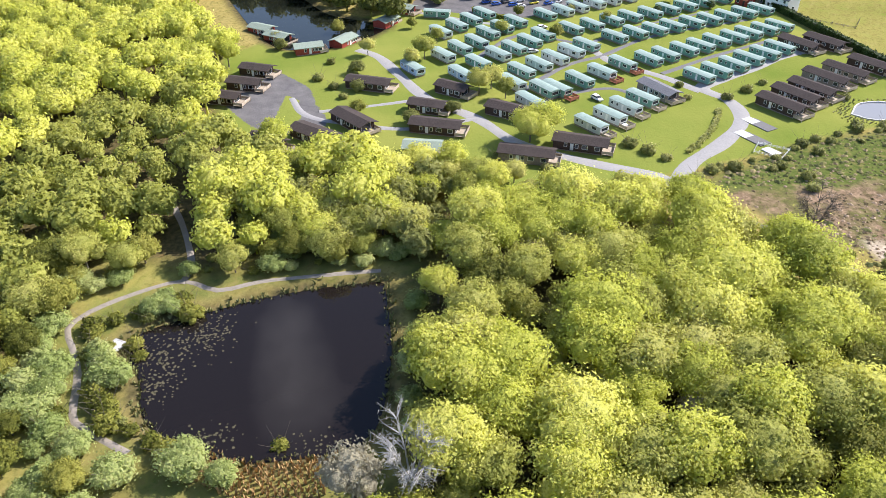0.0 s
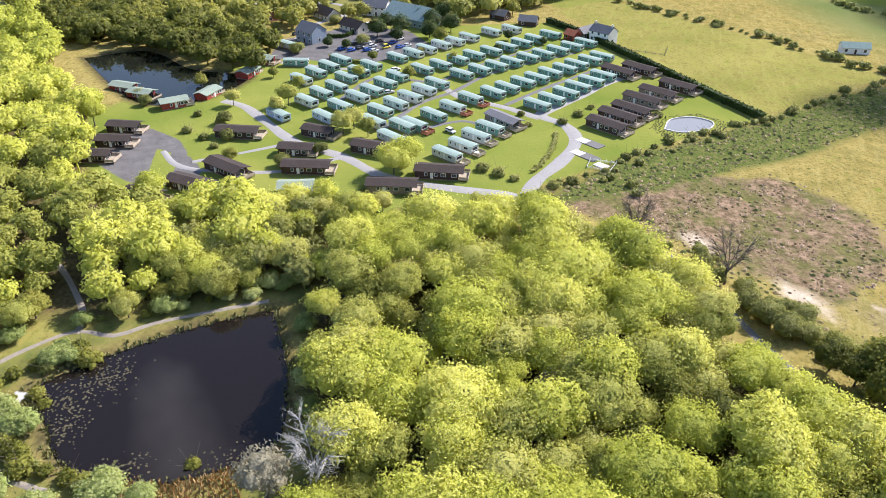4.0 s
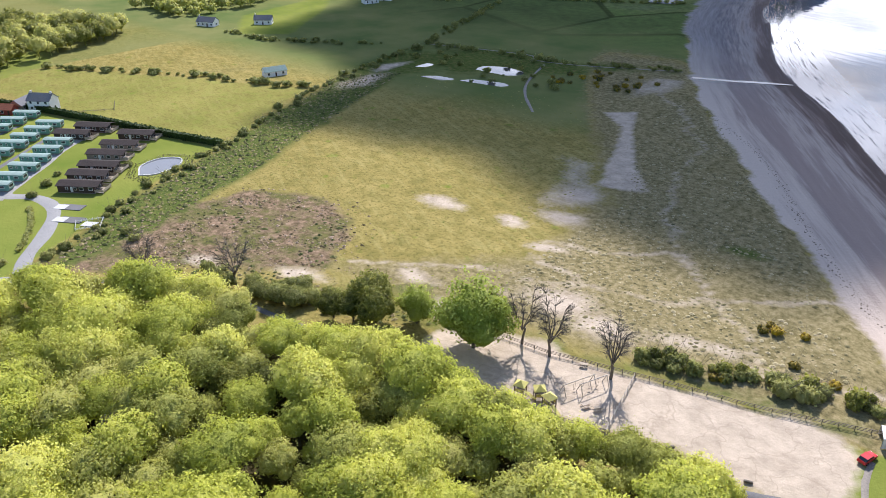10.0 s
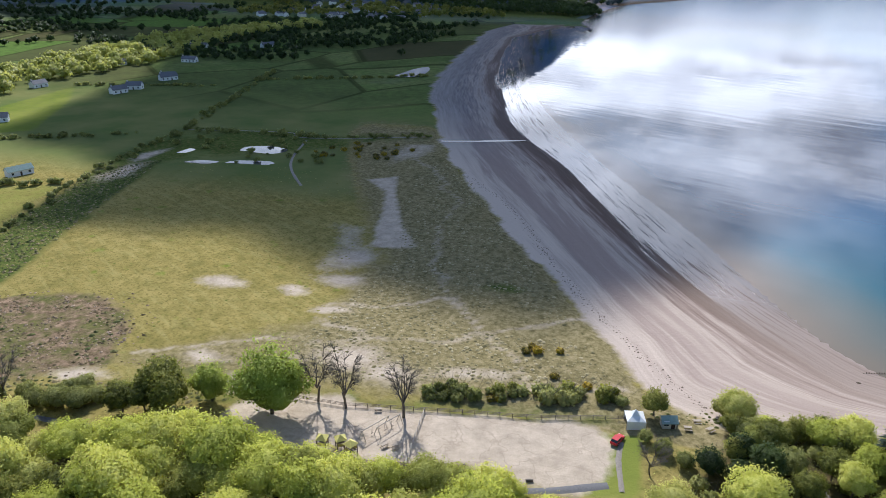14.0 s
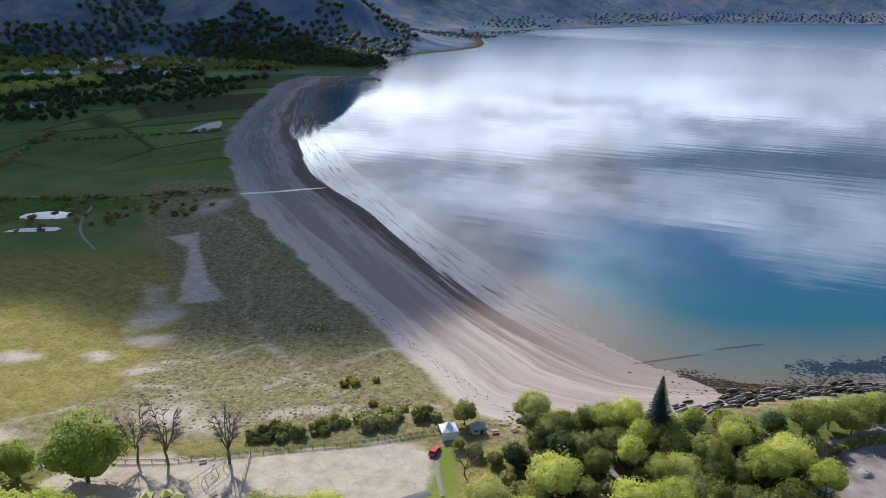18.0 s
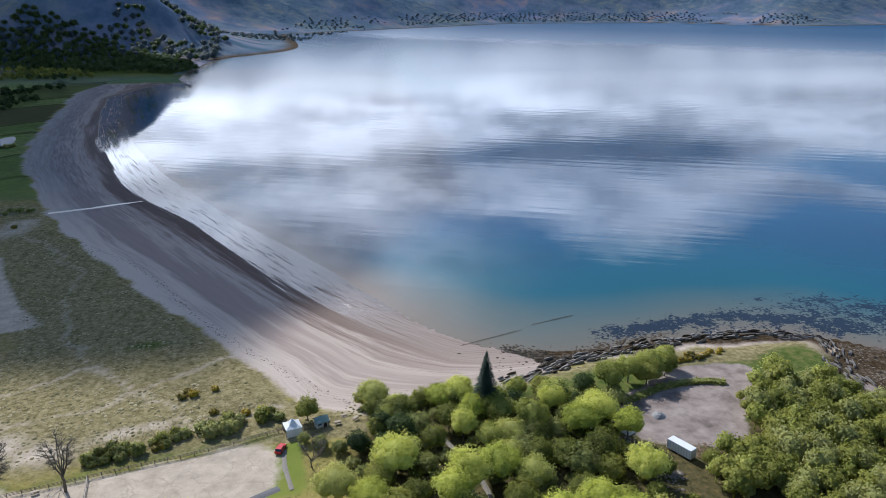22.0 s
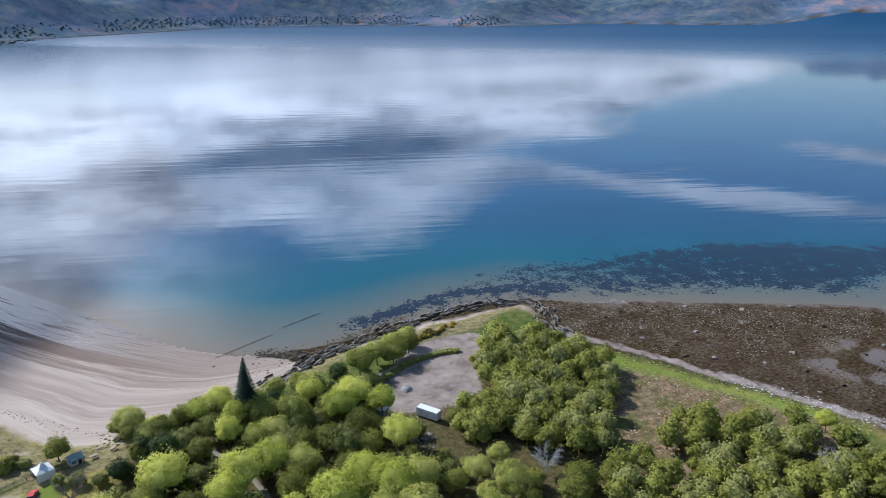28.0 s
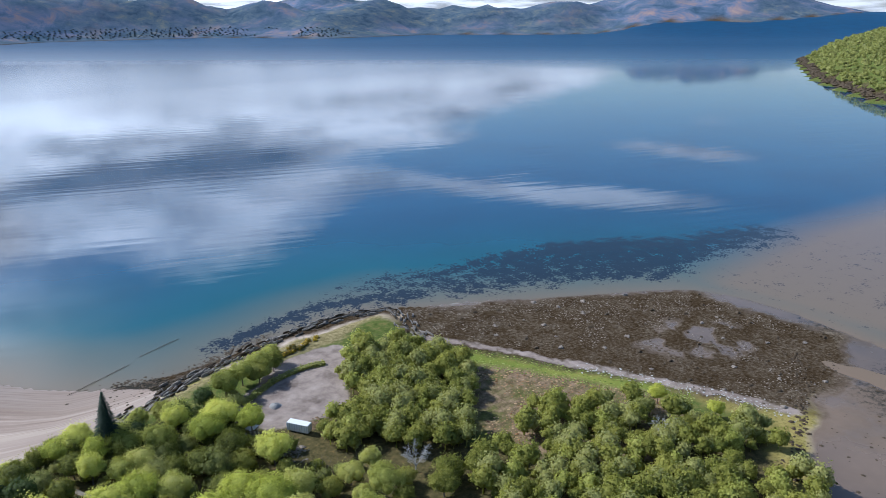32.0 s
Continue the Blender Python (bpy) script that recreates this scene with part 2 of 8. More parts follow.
# ---- materials ----
class Mat:
    """A node material with a few short-hands."""

    def __init__(self, name):
        self.m = bpy.data.materials.new(name)
        self.m.use_nodes = True
        self.nt = self.m.node_tree
        self.n, self.l = self.nt.nodes, self.nt.links
        self.b = self.n["Principled BSDF"]
        self.pos = self.n.new("ShaderNodeNewGeometry").outputs["Position"]

    def put(self, sock, value):
        if hasattr(value, "is_linked") or isinstance(value, bpy.types.NodeSocket):
            self.l.new(value, sock)
        else:
            sock.default_value = (*value, 1) if isinstance(value, tuple) and len(value) == 3 and sock.type == "RGBA" else value

    def noise(self, size, detail=4, rough=0.55, vec=None, stretch=None, dist=0.0):
        n = self.n.new("ShaderNodeTexNoise")
        n.inputs["Scale"].default_value, n.inputs["Detail"].default_value, n.inputs["Roughness"].default_value = 1.0 / size, detail, rough
        n.inputs["Distortion"].default_value = dist
        v = vec or self.pos
        if stretch:
            v = self.mapped(v, *stretch)
        self.l.new(v, n.inputs["Vector"])
        return n.outputs["Fac"]

    def mapped(self, v, scale=(1, 1, 1), turn=0.0):
        m = self.n.new("ShaderNodeMapping")
        m.inputs["Scale"].default_value = scale
        m.inputs["Rotation"].default_value = (0, 0, radians(turn))
        m.vector_type = "TEXTURE"
        self.l.new(v, m.inputs["Vector"])
        return m.outputs["Vector"]

    def ramp(self, fac, *stops):
        r = self.n.new("ShaderNodeValToRGB")
        e = r.color_ramp.elements
        while len(e) < len(stops):
            e.new(0.5)
        for k, (p, c) in zip(e, stops):
            k.position = p
            k.color = (*c, 1) if isinstance(c, tuple) else (c, c, c, 1)
        self.l.new(fac, r.inputs[0])
        return r.outputs[0]

    def mix(self, fac, a, b, mode="MIX"):
        m = self.n.new("ShaderNodeMix")
        m.data_type, m.blend_type = "RGBA", mode
        self.put(m.inputs["Factor"], fac)
        self.put(m.inputs["A"], a)
        self.put(m.inputs["B"], b)
        return m.outputs["Result"]

    def math(self, op, a, b=0.0, clamp=False):
        m = self.n.new("ShaderNodeMath")
        m.operation, m.use_clamp = op, clamp
        self.put(m.inputs[0], a)
        self.put(m.inputs[1], b)
        return m.outputs[0]

    def attr(self, name):
        a = self.n.new("ShaderNodeAttribute")
        a.attribute_name = name
        s = self.n.new("ShaderNodeSeparateColor")
        self.l.new(a.outputs["Color"], s.inputs[0])
        return s.outputs[0], s.outputs[1], s.outputs[2]

    def bump(self, height, dist=0.1, strength=1.0):
        b = self.n.new("ShaderNodeBump")
        b.inputs["Distance"].default_value, b.inputs["Strength"].default_value = dist, strength
        self.l.new(height, b.inputs["Height"])
        self.l.new(b.outputs["Normal"], self.b.inputs["Normal"])

    def done(self, color, rough=0.8, metal=0.0, spec=0.3):
        self.put(self.b.inputs["Base Color"], color)
        self.put(self.b.inputs["Roughness"], rough)
        self.b.inputs["Metallic"].default_value = metal
        self.b.inputs["Specular IOR Level"].default_value = spec
        return self.m


def plain(name, c, rough=0.6, size=0.6, amount=0.25, metal=0.0, spec=0.4, bump=0.01):
    m = Mat(name)
    n = m.noise(size, 5, 0.6)
    big = m.noise(size * 9, 3)
    lo, hi = tuple(v * (1 - amount) for v in c), tuple(min(1.0, v * (1 + amount)) for v in c)
    col = m.mix(m.ramp(big, (0.35, 0.0), (0.65, 1.0)), m.ramp(n, (0.3, lo), (0.7, hi)), m.ramp(n, (0.3, c), (0.75, hi)))
    if bump:
        m.bump(n, bump)
    return m.done(col, rough, metal, spec)


def tussock(name, dark, mid, light):
    """Rough growth: each clump has its own tone."""
    m = Mat(name)
    geo = m.n.new("ShaderNodeNewGeometry")
    t = m.math("ADD", m.math("MULTIPLY", geo.outputs["Random Per Island"], 0.65), m.math("MULTIPLY", m.noise(0.5, 5, 0.7), 0.4))
    m.bump(m.noise(0.25, 4, 0.7), 0.12)
    return m.done(m.ramp(t, (0.2, dark), (0.5, mid), (0.85, light)), 0.95, 0, 0.1)


def leafy(name, dark, mid, light, rough=0.55, through=0.48):
    """Leaves: tone by clump, by leaf and by tree, with light coming through."""
    m = Mat(name)
    info = m.n.new("ShaderNodeObjectInfo")
    geo = m.n.new("ShaderNodeNewGeometry")
    t = m.math("ADD", m.math("MULTIPLY", geo.outputs["Random Per Island"], 0.32), m.math("MULTIPLY", m.noise(2.6, 3), 0.36))
    sprig = m.noise(0.7, 4, 0.7)
    t = m.math("ADD", t, m.math("MULTIPLY", m.math("SUBTRACT", sprig, 0.34), 1.2))
    m.bump(sprig, 0.55, 0.8)
    t = m.math("ADD", t, m.math("MULTIPLY", m.math("SUBTRACT", m.noise(17.0, 2), 0.5), 0.7))
    t = m.math("ADD", t, m.math("MULTIPLY", m.math("SUBTRACT", info.outputs["Random"], 0.5), 0.55))
    col = m.ramp(t, (0.15, dark), (0.5, mid), (0.9, light))
    m.put(m.b.inputs["Base Color"], col)
    m.b.inputs["Roughness"].default_value = rough
    m.b.inputs["Specular IOR Level"].default_value = 0.25
    tr = m.n.new("ShaderNodeBsdfTranslucent")
    m.l.new(col, tr.inputs["Color"])
    m.l.new(m.b.inputs["Normal"].links[0].from_socket, tr.inputs["Normal"])
    mx = m.n.new("ShaderNodeMixShader")
    mx.inputs[0].default_value = through
    m.l.new(m.b.outputs[0], mx.inputs[1])
    m.l.new(tr.outputs[0], mx.inputs[2])
    m.l.new(mx.outputs[0], m.n["Material Output"].inputs[0])
    return m.m


LEAF_BEECH = leafy("spring_beech_leaves", (0.42, 0.46, 0.07), (0.65, 0.67, 0.11), (0.80, 0.78, 0.20))
LEAF_OLIVE = leafy("young_oak_leaves", (0.33, 0.35, 0.065), (0.51, 0.52, 0.115), (0.67, 0.64, 0.19))
LEAF_GREEN = leafy("green_leaves", (0.125, 0.142, 0.024), (0.275, 0.288, 0.048), (0.46, 0.44, 0.095))
LEAF_DEEP = leafy("dark_leaves", (0.035, 0.06, 0.016), (0.068, 0.108, 0.027), (0.13, 0.175, 0.045))
LEAF_DULL = leafy("dull_shrub_leaves", (0.20, 0.215, 0.055), (0.35, 0.365, 0.10), (0.51, 0.49, 0.17))
LEAF_WILLOW = leafy("fresh_willow_leaves", (0.33, 0.40, 0.115), (0.47, 0.54, 0.18), (0.62, 0.64, 0.26))
LEAF_GREAT = leafy("great_beech_leaves", (0.27, 0.34, 0.045), (0.42, 0.49, 0.075), (0.58, 0.61, 0.14))
LEAF_PALE = leafy("pale_budding_leaves", (0.24, 0.22, 0.14), (0.42, 0.38, 0.26), (0.58, 0.53, 0.38))
# distant woods: blue-grey aerial haze is mixed into these two leaf colours
HAZY_CONIFER = leafy("hazy_plantation_needles", (0.045, 0.07, 0.08), (0.075, 0.105, 0.11), (0.115, 0.145, 0.12), through=0.3)
HAZY_LEAF = leafy("hazy_far_shore_leaves", (0.045, 0.07, 0.078), (0.075, 0.105, 0.11), (0.11, 0.135, 0.125), through=0.1)
NEEDLES = leafy("spruce_needles", (0.025, 0.048, 0.03), (0.045, 0.078, 0.046), (0.08, 0.115, 0.065), through=0.1)
GORSE_MAT = leafy("gorse_flowers", (0.06, 0.08, 0.02), (0.30, 0.22, 0.02), (0.65, 0.45, 0.02), through=0.15)
BARK = plain("grey_brown_bark", (0.13, 0.11, 0.085), 0.9, 0.4, 0.4, bump=0.05)
PALE_BARK = plain("weathered_dead_wood", (0.42, 0.40, 0.37), 0.85, 0.4, 0.2)

# ---- the lie of the land ----
COAST = flow([(-60, 2600), (-20, 1850), (-165, 1517), (-188, 1180), (-150, 1040), (-212, 950), (-168, 720), (-112, 540), (-54, 409), (-1, 310), (41, 226),
              (68, 206), (98, 204), (128, 206), (160, 204), (178, 190), (203, 176), (246, 148), (286, 118), (292, 80), (282, 40), (270, -60), (230, -400), (150, -4900)], 14)
SEA_AREA = [(x, y) for x, y in COAST] + [(4950, -4900), (4950, 1480), (4520, 1580), (4180, 1800), (4020, 2130), (3740, 2380), (3330, 2600), (2900, 3100), (2500, 3050), (2125, 3000), (1900, 3400), (1723, 3560), (1006, 3569), (330, 2962)]
DUNE_TOE = flow([(-285, 990), (-270, 900), (-239, 707), (-205, 559), (-174, 481), (-144, 409), (-112, 348), (-84, 305), (-63, 271), (-45, 244), (-30, 218), (-19, 204), (-12, 188), (-2, 177), (30, 172), (66, 186), (90, 194), (126, 196), (160, 196)], 8)
BEACH = DUNE_TOE + [(220, 230), (120, 420), (0, 800), (-100, 1100), (-270, 1100)]
DAMP = flow([(-235, 930), (-222, 861), (-196, 730), (-172, 633), (-135, 520), (-103, 443), (-70, 388), (-45, 338), (-28, 305), (-4, 261), (14, 234), (29, 216), (42, 203), (60, 199), (80, 198)], 8)
POND = flow([(-169, 22), (-166, 8), (-161, -6), (-151, -23), (-140, -18), (-130, -13), (-123, 0), (-124, 14), (-128, 23), (-146, 25), (-169, 22)], 2)
UPPER_POND = flow([(-372, -62), (-323, -38), (-307, -24), (-310, -6), (-334, 10), (-348, -14), (-378, -36), (-372, -62)], 4)
ROUND_POND = flow([(-251, 153), (-259, 159), (-260, 168), (-254, 173), (-248, 168), (-247, 158), (-251, 153)], 1.5)
WOOD = [(-184, 92), (-171, 106), (-153, 114), (-129, 117), (-110, 119), (-97, 121), (-60, 124), (-30, 118), (20, 60), (-60, 20), (-118, 30), (-150, 30), (-170, 32), (-186, 44), (-192, 68)]
WOOD_WEST = [(-185, 20), (-212, 12), (-222, -14), (-250, -36), (-300, -45), (-330, -60), (-380, -110), (-420, -260), (-100, -260), (-118, -60), (-150, -42), (-178, -38), (-172, -14)]
HEATH = [(-208, 103), (-213, 131), (-205, 168), (-182, 177), (-166, 174), (-153, 163), (-148, 148), (-166, 137), (-184, 114)]
CAMP = [(-214, 91), (-222, 110), (-240, 150), (-252, 189), (-343, 169), (-393, 158), (-400, 60), (-352, 10), (-330, -20), (-300, -45), (-258, -40), (-230, -20), (-212, 12), (-205, 60)]
YARD = flow([(-103, 131), (-104, 141), (-95, 150), (-77, 154), (-58, 155), (-19, 163), (-16, 141), (-40, 137), (-54, 135), (-77, 131), (-103, 131)], 4)
PASTURE = [(-152, 163), (-205, 170), (-252, 192), (-275, 243), (-289, 290), (-255, 330), (-160, 330), (-112, 227), (-104, 170), (-140, 140)]
LOT = flow([(78, 158), (96, 177), (114, 182), (133, 180), (122, 157), (107, 141), (91, 142), (83, 149), (78, 158)], 3)
HEADLAND = [(1120, 285), (1300, 400), (1444, 491), (2018, 753), (2300, 700), (2500, 200), (2000, -200), (1300, -100)]
FLAT = [(172, 190), (203, 173), (246, 145), (286, 113), (277, 90), (277, 53), (255, 44), (214, 40), (200, 50), (197, 90), (185, 125), (165, 165)]

gx = np.concatenate([-470 - (np.linspace(1, 0, 70, endpoint=False) ** 2.2) * 4480, np.arange(-470, 330, 2.5), 330 + (np.linspace(0, 1, 60) ** 2.4) * 4620])
gy = np.concatenate([-90 - (np.linspace(1, 0, 30, endpoint=False) ** 2.4) * 4860, np.arange(-90, 470, 2.5), 470 + (np.linspace(0, 1, 130) ** 1.9) * 4480])
GX, GY = np.meshgrid(gx, gy)


def hills(x, y):
    """Rising ground: the wooded hill up the bay, the far shore and the headland."""
    w = wave(x, y, 260, 4) - 0.5
    z = 190 * np.exp(-(((x + 900) / 520) ** 2 + ((y - 1900) / 520) ** 2)) * (1 + 0.5 * w)
    z = z + 125 * np.exp(-(((x + 430) / 210) ** 2 + ((y - 1640) / 190) ** 2)) * (1 + 0.3 * w)
    z = z * smooth(y, 1230, 1520)
    z = z + 120 * smooth(-x, 700, 2200) * smooth(y, -600, 900)
    return z


def rise(x, y):
    """The outer sea and its islands climb a little to the horizon at the edge of the world."""
    return 112 * smooth(np.hypot(x, y), 3700, 5100) ** 1.2 * smooth(x - 1.5 * y, -300, 500)


def ground(x, y):
    """Height of the land at numpy places."""
    sea = edge(x, y, SEA_AREA)
    head = edge(x, y, HEADLAND)
    sea = np.maximum(sea, -head)
    toe = edge(x, y, BEACH)
    up = np.where(head < 0, 112 * (1 - np.exp(head / 150)) * (0.8 + 0.4 * wave(x, y, 180, 3)), 0)
    z = np.where(sea < 0, -1.2 + np.maximum(sea * 0.02, -3.0), -1.2 + 1.2 * smooth(sea, 0, 60))
    dunes = smooth(-line_far(x, y, DUNE_TOE), -70, 0) * smooth(toe, 0, 5)
    z = z + dunes * (0.6 + 1.3 * wave(x, y, 11, 3)) * (sea > 0)
    z = z + 0.35 * (wave(x, y, 30, 3) - 0.5) * smooth(sea, 20, 60)
    z = z + np.where(sea > 0, hills(x, y) * smooth(sea, 0, 250), 0)
    z = z + up
    away = smooth(np.hypot(x, y), 2300, 3300) * smooth(y, 1000, 1500) * (x > -900)
    z = z + np.where(sea > 0, away * (14 * smooth(sea, 20, 150) + smooth(sea, 60, 620) * (90 + 185 * np.abs(2 * wave(x + 900, y, 640, 5) - 0.75) ** 0.8)), 0)
    z = z + rise(x, y)
    for pond, deep in ((POND, 1.4), (UPPER_POND, 1.2), (ROUND_POND, 0.6)):
        d = edge(x, y, pond)
        z = np.where(d < 6, z * smooth(d, 1, 6) - deep * smooth(-d, -1.5, 2.0), z)
    return z


GZ = ground(GX.ravel(), GY.ravel()).reshape(GX.shape)


def heights(x, y):
    """Height of the built sheet at places, between its corners."""
    x, y = np.asarray(x, float), np.asarray(y, float)
    i, j = np.clip(np.searchsorted(gx, x) - 1, 0, len(gx) - 2), np.clip(np.searchsorted(gy, y) - 1, 0, len(gy) - 2)
    a, b = (x - gx[i]) / (gx[i + 1] - gx[i]), (y - gy[j]) / (gy[j + 1] - gy[j])
    return (GZ[j, i] * (1 - a) + GZ[j, i + 1] * a) * (1 - b) + (GZ[j + 1, i] * (1 - a) + GZ[j + 1, i + 1] * a) * b


def height(x, y):
    return float(heights(x, y))


# ---- ground sheet ----
def ground_material():
    m = Mat("coastal_ground")
    sand, heath, scrub = m.attr("zone_a")
    lawn, dune, wet = m.attr("zone_b")
    rock, floor_, field = m.attr("zone_c")
    gravel, tarmac, weedy = m.attr("zone_d")
    fine, mid, big = m.noise(0.7, 6, 0.65), m.noise(5.0, 5, 0.6), m.noise(38.0, 4, 0.55)

    def cut(mask, soft=0.25, n=None):
        """A mask with a ragged edge."""
        v = m.math("ADD", mask, m.math("MULTIPLY", m.math("SUBTRACT", n or mid, 0.5), 0.9))
        return m.ramp(v, (0.5 - soft, 0.0), (0.5 + soft, 1.0))

    col = m.mix(m.ramp(big, (0.35, 0.0), (0.68, 1.0)), m.ramp(mid, (0.3, (0.19, 0.167, 0.05)), (0.72, (0.365, 0.285, 0.092))),
                m.ramp(mid, (0.3, (0.255, 0.215, 0.065)), (0.7, (0.42, 0.33, 0.12))))
    col = m.mix(m.math("MULTIPLY", m.ramp(m.noise(9.0, 3), (0.63, 0.0), (0.72, 1.0)), 0.6), col, (0.14, 0.22, 0.02))
    col = m.mix(m.math("MULTIPLY", m.ramp(m.noise(1.3, 6, 0.75), (0.50, 0.0), (0.62, 1.0)), 0.7), col, (0.11, 0.10, 0.03))
    col = m.mix(m.math("MULTIPLY", m.ramp(m.noise(2.4, 6, 0.7, stretch=((1, 7, 1), 62)), (0.50, 0.0), (0.68, 1.0)), 0.45), col, (0.42, 0.36, 0.14))
    col = m.mix(cut(field, 0.3, big), col, m.ramp(big, (0.3, (0.115, 0.16, 0.05)), (0.7, (0.23, 0.225, 0.085))))
    col = m.mix(cut(lawn), col, m.ramp(big, (0.3, (0.15, 0.20, 0.035)), (0.7, (0.27, 0.28, 0.065))))
    plots = []
    for kind, out in (("F1", "Color"), ("DISTANCE_TO_EDGE", "Distance")):
        vo = m.n.new("ShaderNodeTexVoronoi")
        vo.feature = kind
        vo.inputs["Scale"].default_value = 1 / 95.0
        m.l.new(m.mapped(m.pos, (1.0, 1.7, 500.0), -15.0), vo.inputs["Vector"])
        plots.append(vo.outputs[out])
    tone = m.n.new("ShaderNodeSeparateColor")
    m.l.new(plots[0], tone.inputs[0])
    afar = m.n.new("ShaderNodeSeparateXYZ")
    m.l.new(m.pos, afar.inputs[0])
    beyond = m.ramp(m.math("MULTIPLY", afar.outputs["Y"], 0.001), (0.43, 0.0), (0.52, 1.0))
    plot = m.ramp(m.math("ADD", tone.outputs[0], m.math("MULTIPLY", m.math("SUBTRACT", big, 0.5), 0.5)), (0.1, (0.085, 0.075, 0.04)), (0.3, (0.10, 0.115, 0.045)), (0.5, (0.13, 0.18, 0.055)), (0.7, (0.21, 0.235, 0.085)), (0.9, (0.12, 0.21, 0.045)))
    plot = m.mix(m.math("MULTIPLY", m.ramp(m.noise(6.0, 5, 0.7), (0.40, 0.0), (0.62, 1.0)), 0.5), plot, (0.06, 0.065, 0.03))
    plot = m.mix(m.ramp(plots[1], (0.012, 0.7), (0.024, 0.0)), plot, (0.03, 0.035, 0.014))
    col = m.mix(m.math("MULTIPLY", m.math("MULTIPLY", beyond, field), 0.92), col, plot)
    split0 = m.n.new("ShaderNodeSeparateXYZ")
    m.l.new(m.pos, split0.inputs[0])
    hazy_moor = m.ramp(m.math("ADD", m.math("MULTIPLY", split0.outputs["Z"], 0.02), m.math("MULTIPLY", m.math("SUBTRACT", m.noise(160.0, 4), 0.5), 0.6)), (0.1, 0.0), (0.45, 1.0))
    hazy_moor = m.math("MAXIMUM", hazy_moor, m.ramp(m.math("MULTIPLY", split0.outputs["Y"], 0.0005), (0.53, 0.0), (0.66, 0.9)))
    # moor tones with the blue of distance haze put into the colour
    hazy_brae = m.ramp(m.noise(150.0, 7, 0.68, dist=0.6), (0.34, (0.055, 0.095, 0.145)), (0.45, (0.10, 0.145, 0.215)), (0.54, (0.165, 0.19, 0.27)), (0.62, (0.28, 0.22, 0.235)), (0.72, (0.38, 0.275, 0.235)))
    hazy_glen = m.ramp(m.noise(70.0, 7, 0.72, dist=0.4), (0.36, (0.055, 0.09, 0.13)), (0.50, (0.105, 0.145, 0.19)), (0.60, (0.165, 0.19, 0.19)), (0.70, (0.28, 0.24, 0.195)))
    col = m.mix(hazy_moor, col, m.mix(m.ramp(m.noise(620.0, 4, 0.6), (0.42, 0.0), (0.58, 1.0)), hazy_brae, hazy_glen))
    tuft = m.noise(1.9, 5, 0.7)
    col = m.mix(cut(dune), col, m.ramp(tuft, (0.28, (0.095, 0.083, 0.038)), (0.5, (0.255, 0.21, 0.10)), (0.75, (0.43, 0.35, 0.20))))
    col = m.mix(cut(heath), col, m.mix(m.ramp(m.noise(10.0, 6, 0.7), (0.44, 0.0), (0.60, 0.85)), m.ramp(m.noise(2.6, 6, 0.75), (0.28, (0.05, 0.045, 0.02)), (0.45, (0.17, 0.122, 0.074)), (0.62, (0.36, 0.25, 0.165))), m.ramp(m.noise(2.0, 5, 0.7), (0.3, (0.05, 0.065, 0.02)), (0.7, (0.20, 0.20, 0.06)))))
    col = m.mix(cut(scrub), col, m.ramp(m.noise(2.6, 6, 0.7), (0.25, (0.04, 0.055, 0.018)), (0.5, (0.11, 0.14, 0.035)), (0.75, (0.25, 0.19, 0.08))))
    col = m.mix(cut(floor_), col, m.ramp(m.noise(1.6, 6, 0.7), (0.3, (0.05, 0.045, 0.02)), (0.55, (0.12, 0.10, 0.045)), (0.8, (0.26, 0.16, 0.07))))
    shore = m.n.new("ShaderNodeAttribute")
    shore.attribute_name = "shore"
    split, join = m.n.new("ShaderNodeSeparateXYZ"), m.n.new("ShaderNodeCombineXYZ")
    m.l.new(m.pos, split.inputs[0])
    m.l.new(m.math("MULTIPLY", shore.outputs["Fac"], 1.0), join.inputs[0])
    m.l.new(m.math("MULTIPLY", split.outputs["Y"], 0.045), join.inputs[1])
    m.l.new(m.math("MULTIPLY", split.outputs["X"], 0.045), join.inputs[2])
    streak = m.noise(5.0, 6, 0.65, vec=join.outputs[0])
    # the beach in bands from the dry sand below the dunes to the damp brown edge of the last tide
    across = m.n.new("ShaderNodeAttribute")
    across.attribute_name = "across"
    band = m.n.new("ShaderNodeCombineXYZ")
    m.l.new(m.math("MULTIPLY", across.outputs["Fac"], 9.0), band.inputs[0])
    m.l.new(m.math("MULTIPLY", split.outputs["Y"], 0.012), band.inputs[1])
    m.l.new(m.math("MULTIPLY", split.outputs["X"], 0.006), band.inputs[2])
    wide_band, thin_band = m.noise(1.0, 4, 0.6, vec=band.outputs[0]), m.noise(0.28, 5, 0.65, vec=band.outputs[0])
    drift = m.math("ADD", m.math("MULTIPLY", m.math("SUBTRACT", wide_band, 0.5), 0.75), m.math("MULTIPLY", m.math("SUBTRACT", thin_band, 0.5), 0.42))
    fall = m.math("MULTIPLY", m.math("ADD", across.outputs["Fac"], drift), 0.5)
    sandc = m.ramp(fall, (0.05, (0.60, 0.50, 0.41)), (0.12, (0.52, 0.425, 0.35)), (0.19, (0.345, 0.265, 0.225)), (0.28, (0.385, 0.30, 0.25)), (0.34, (0.52, 0.425, 0.35)), (0.40, (0.30, 0.225, 0.185)), (0.46, (0.18, 0.128, 0.10)), (0.53, (0.20, 0.145, 0.115)))
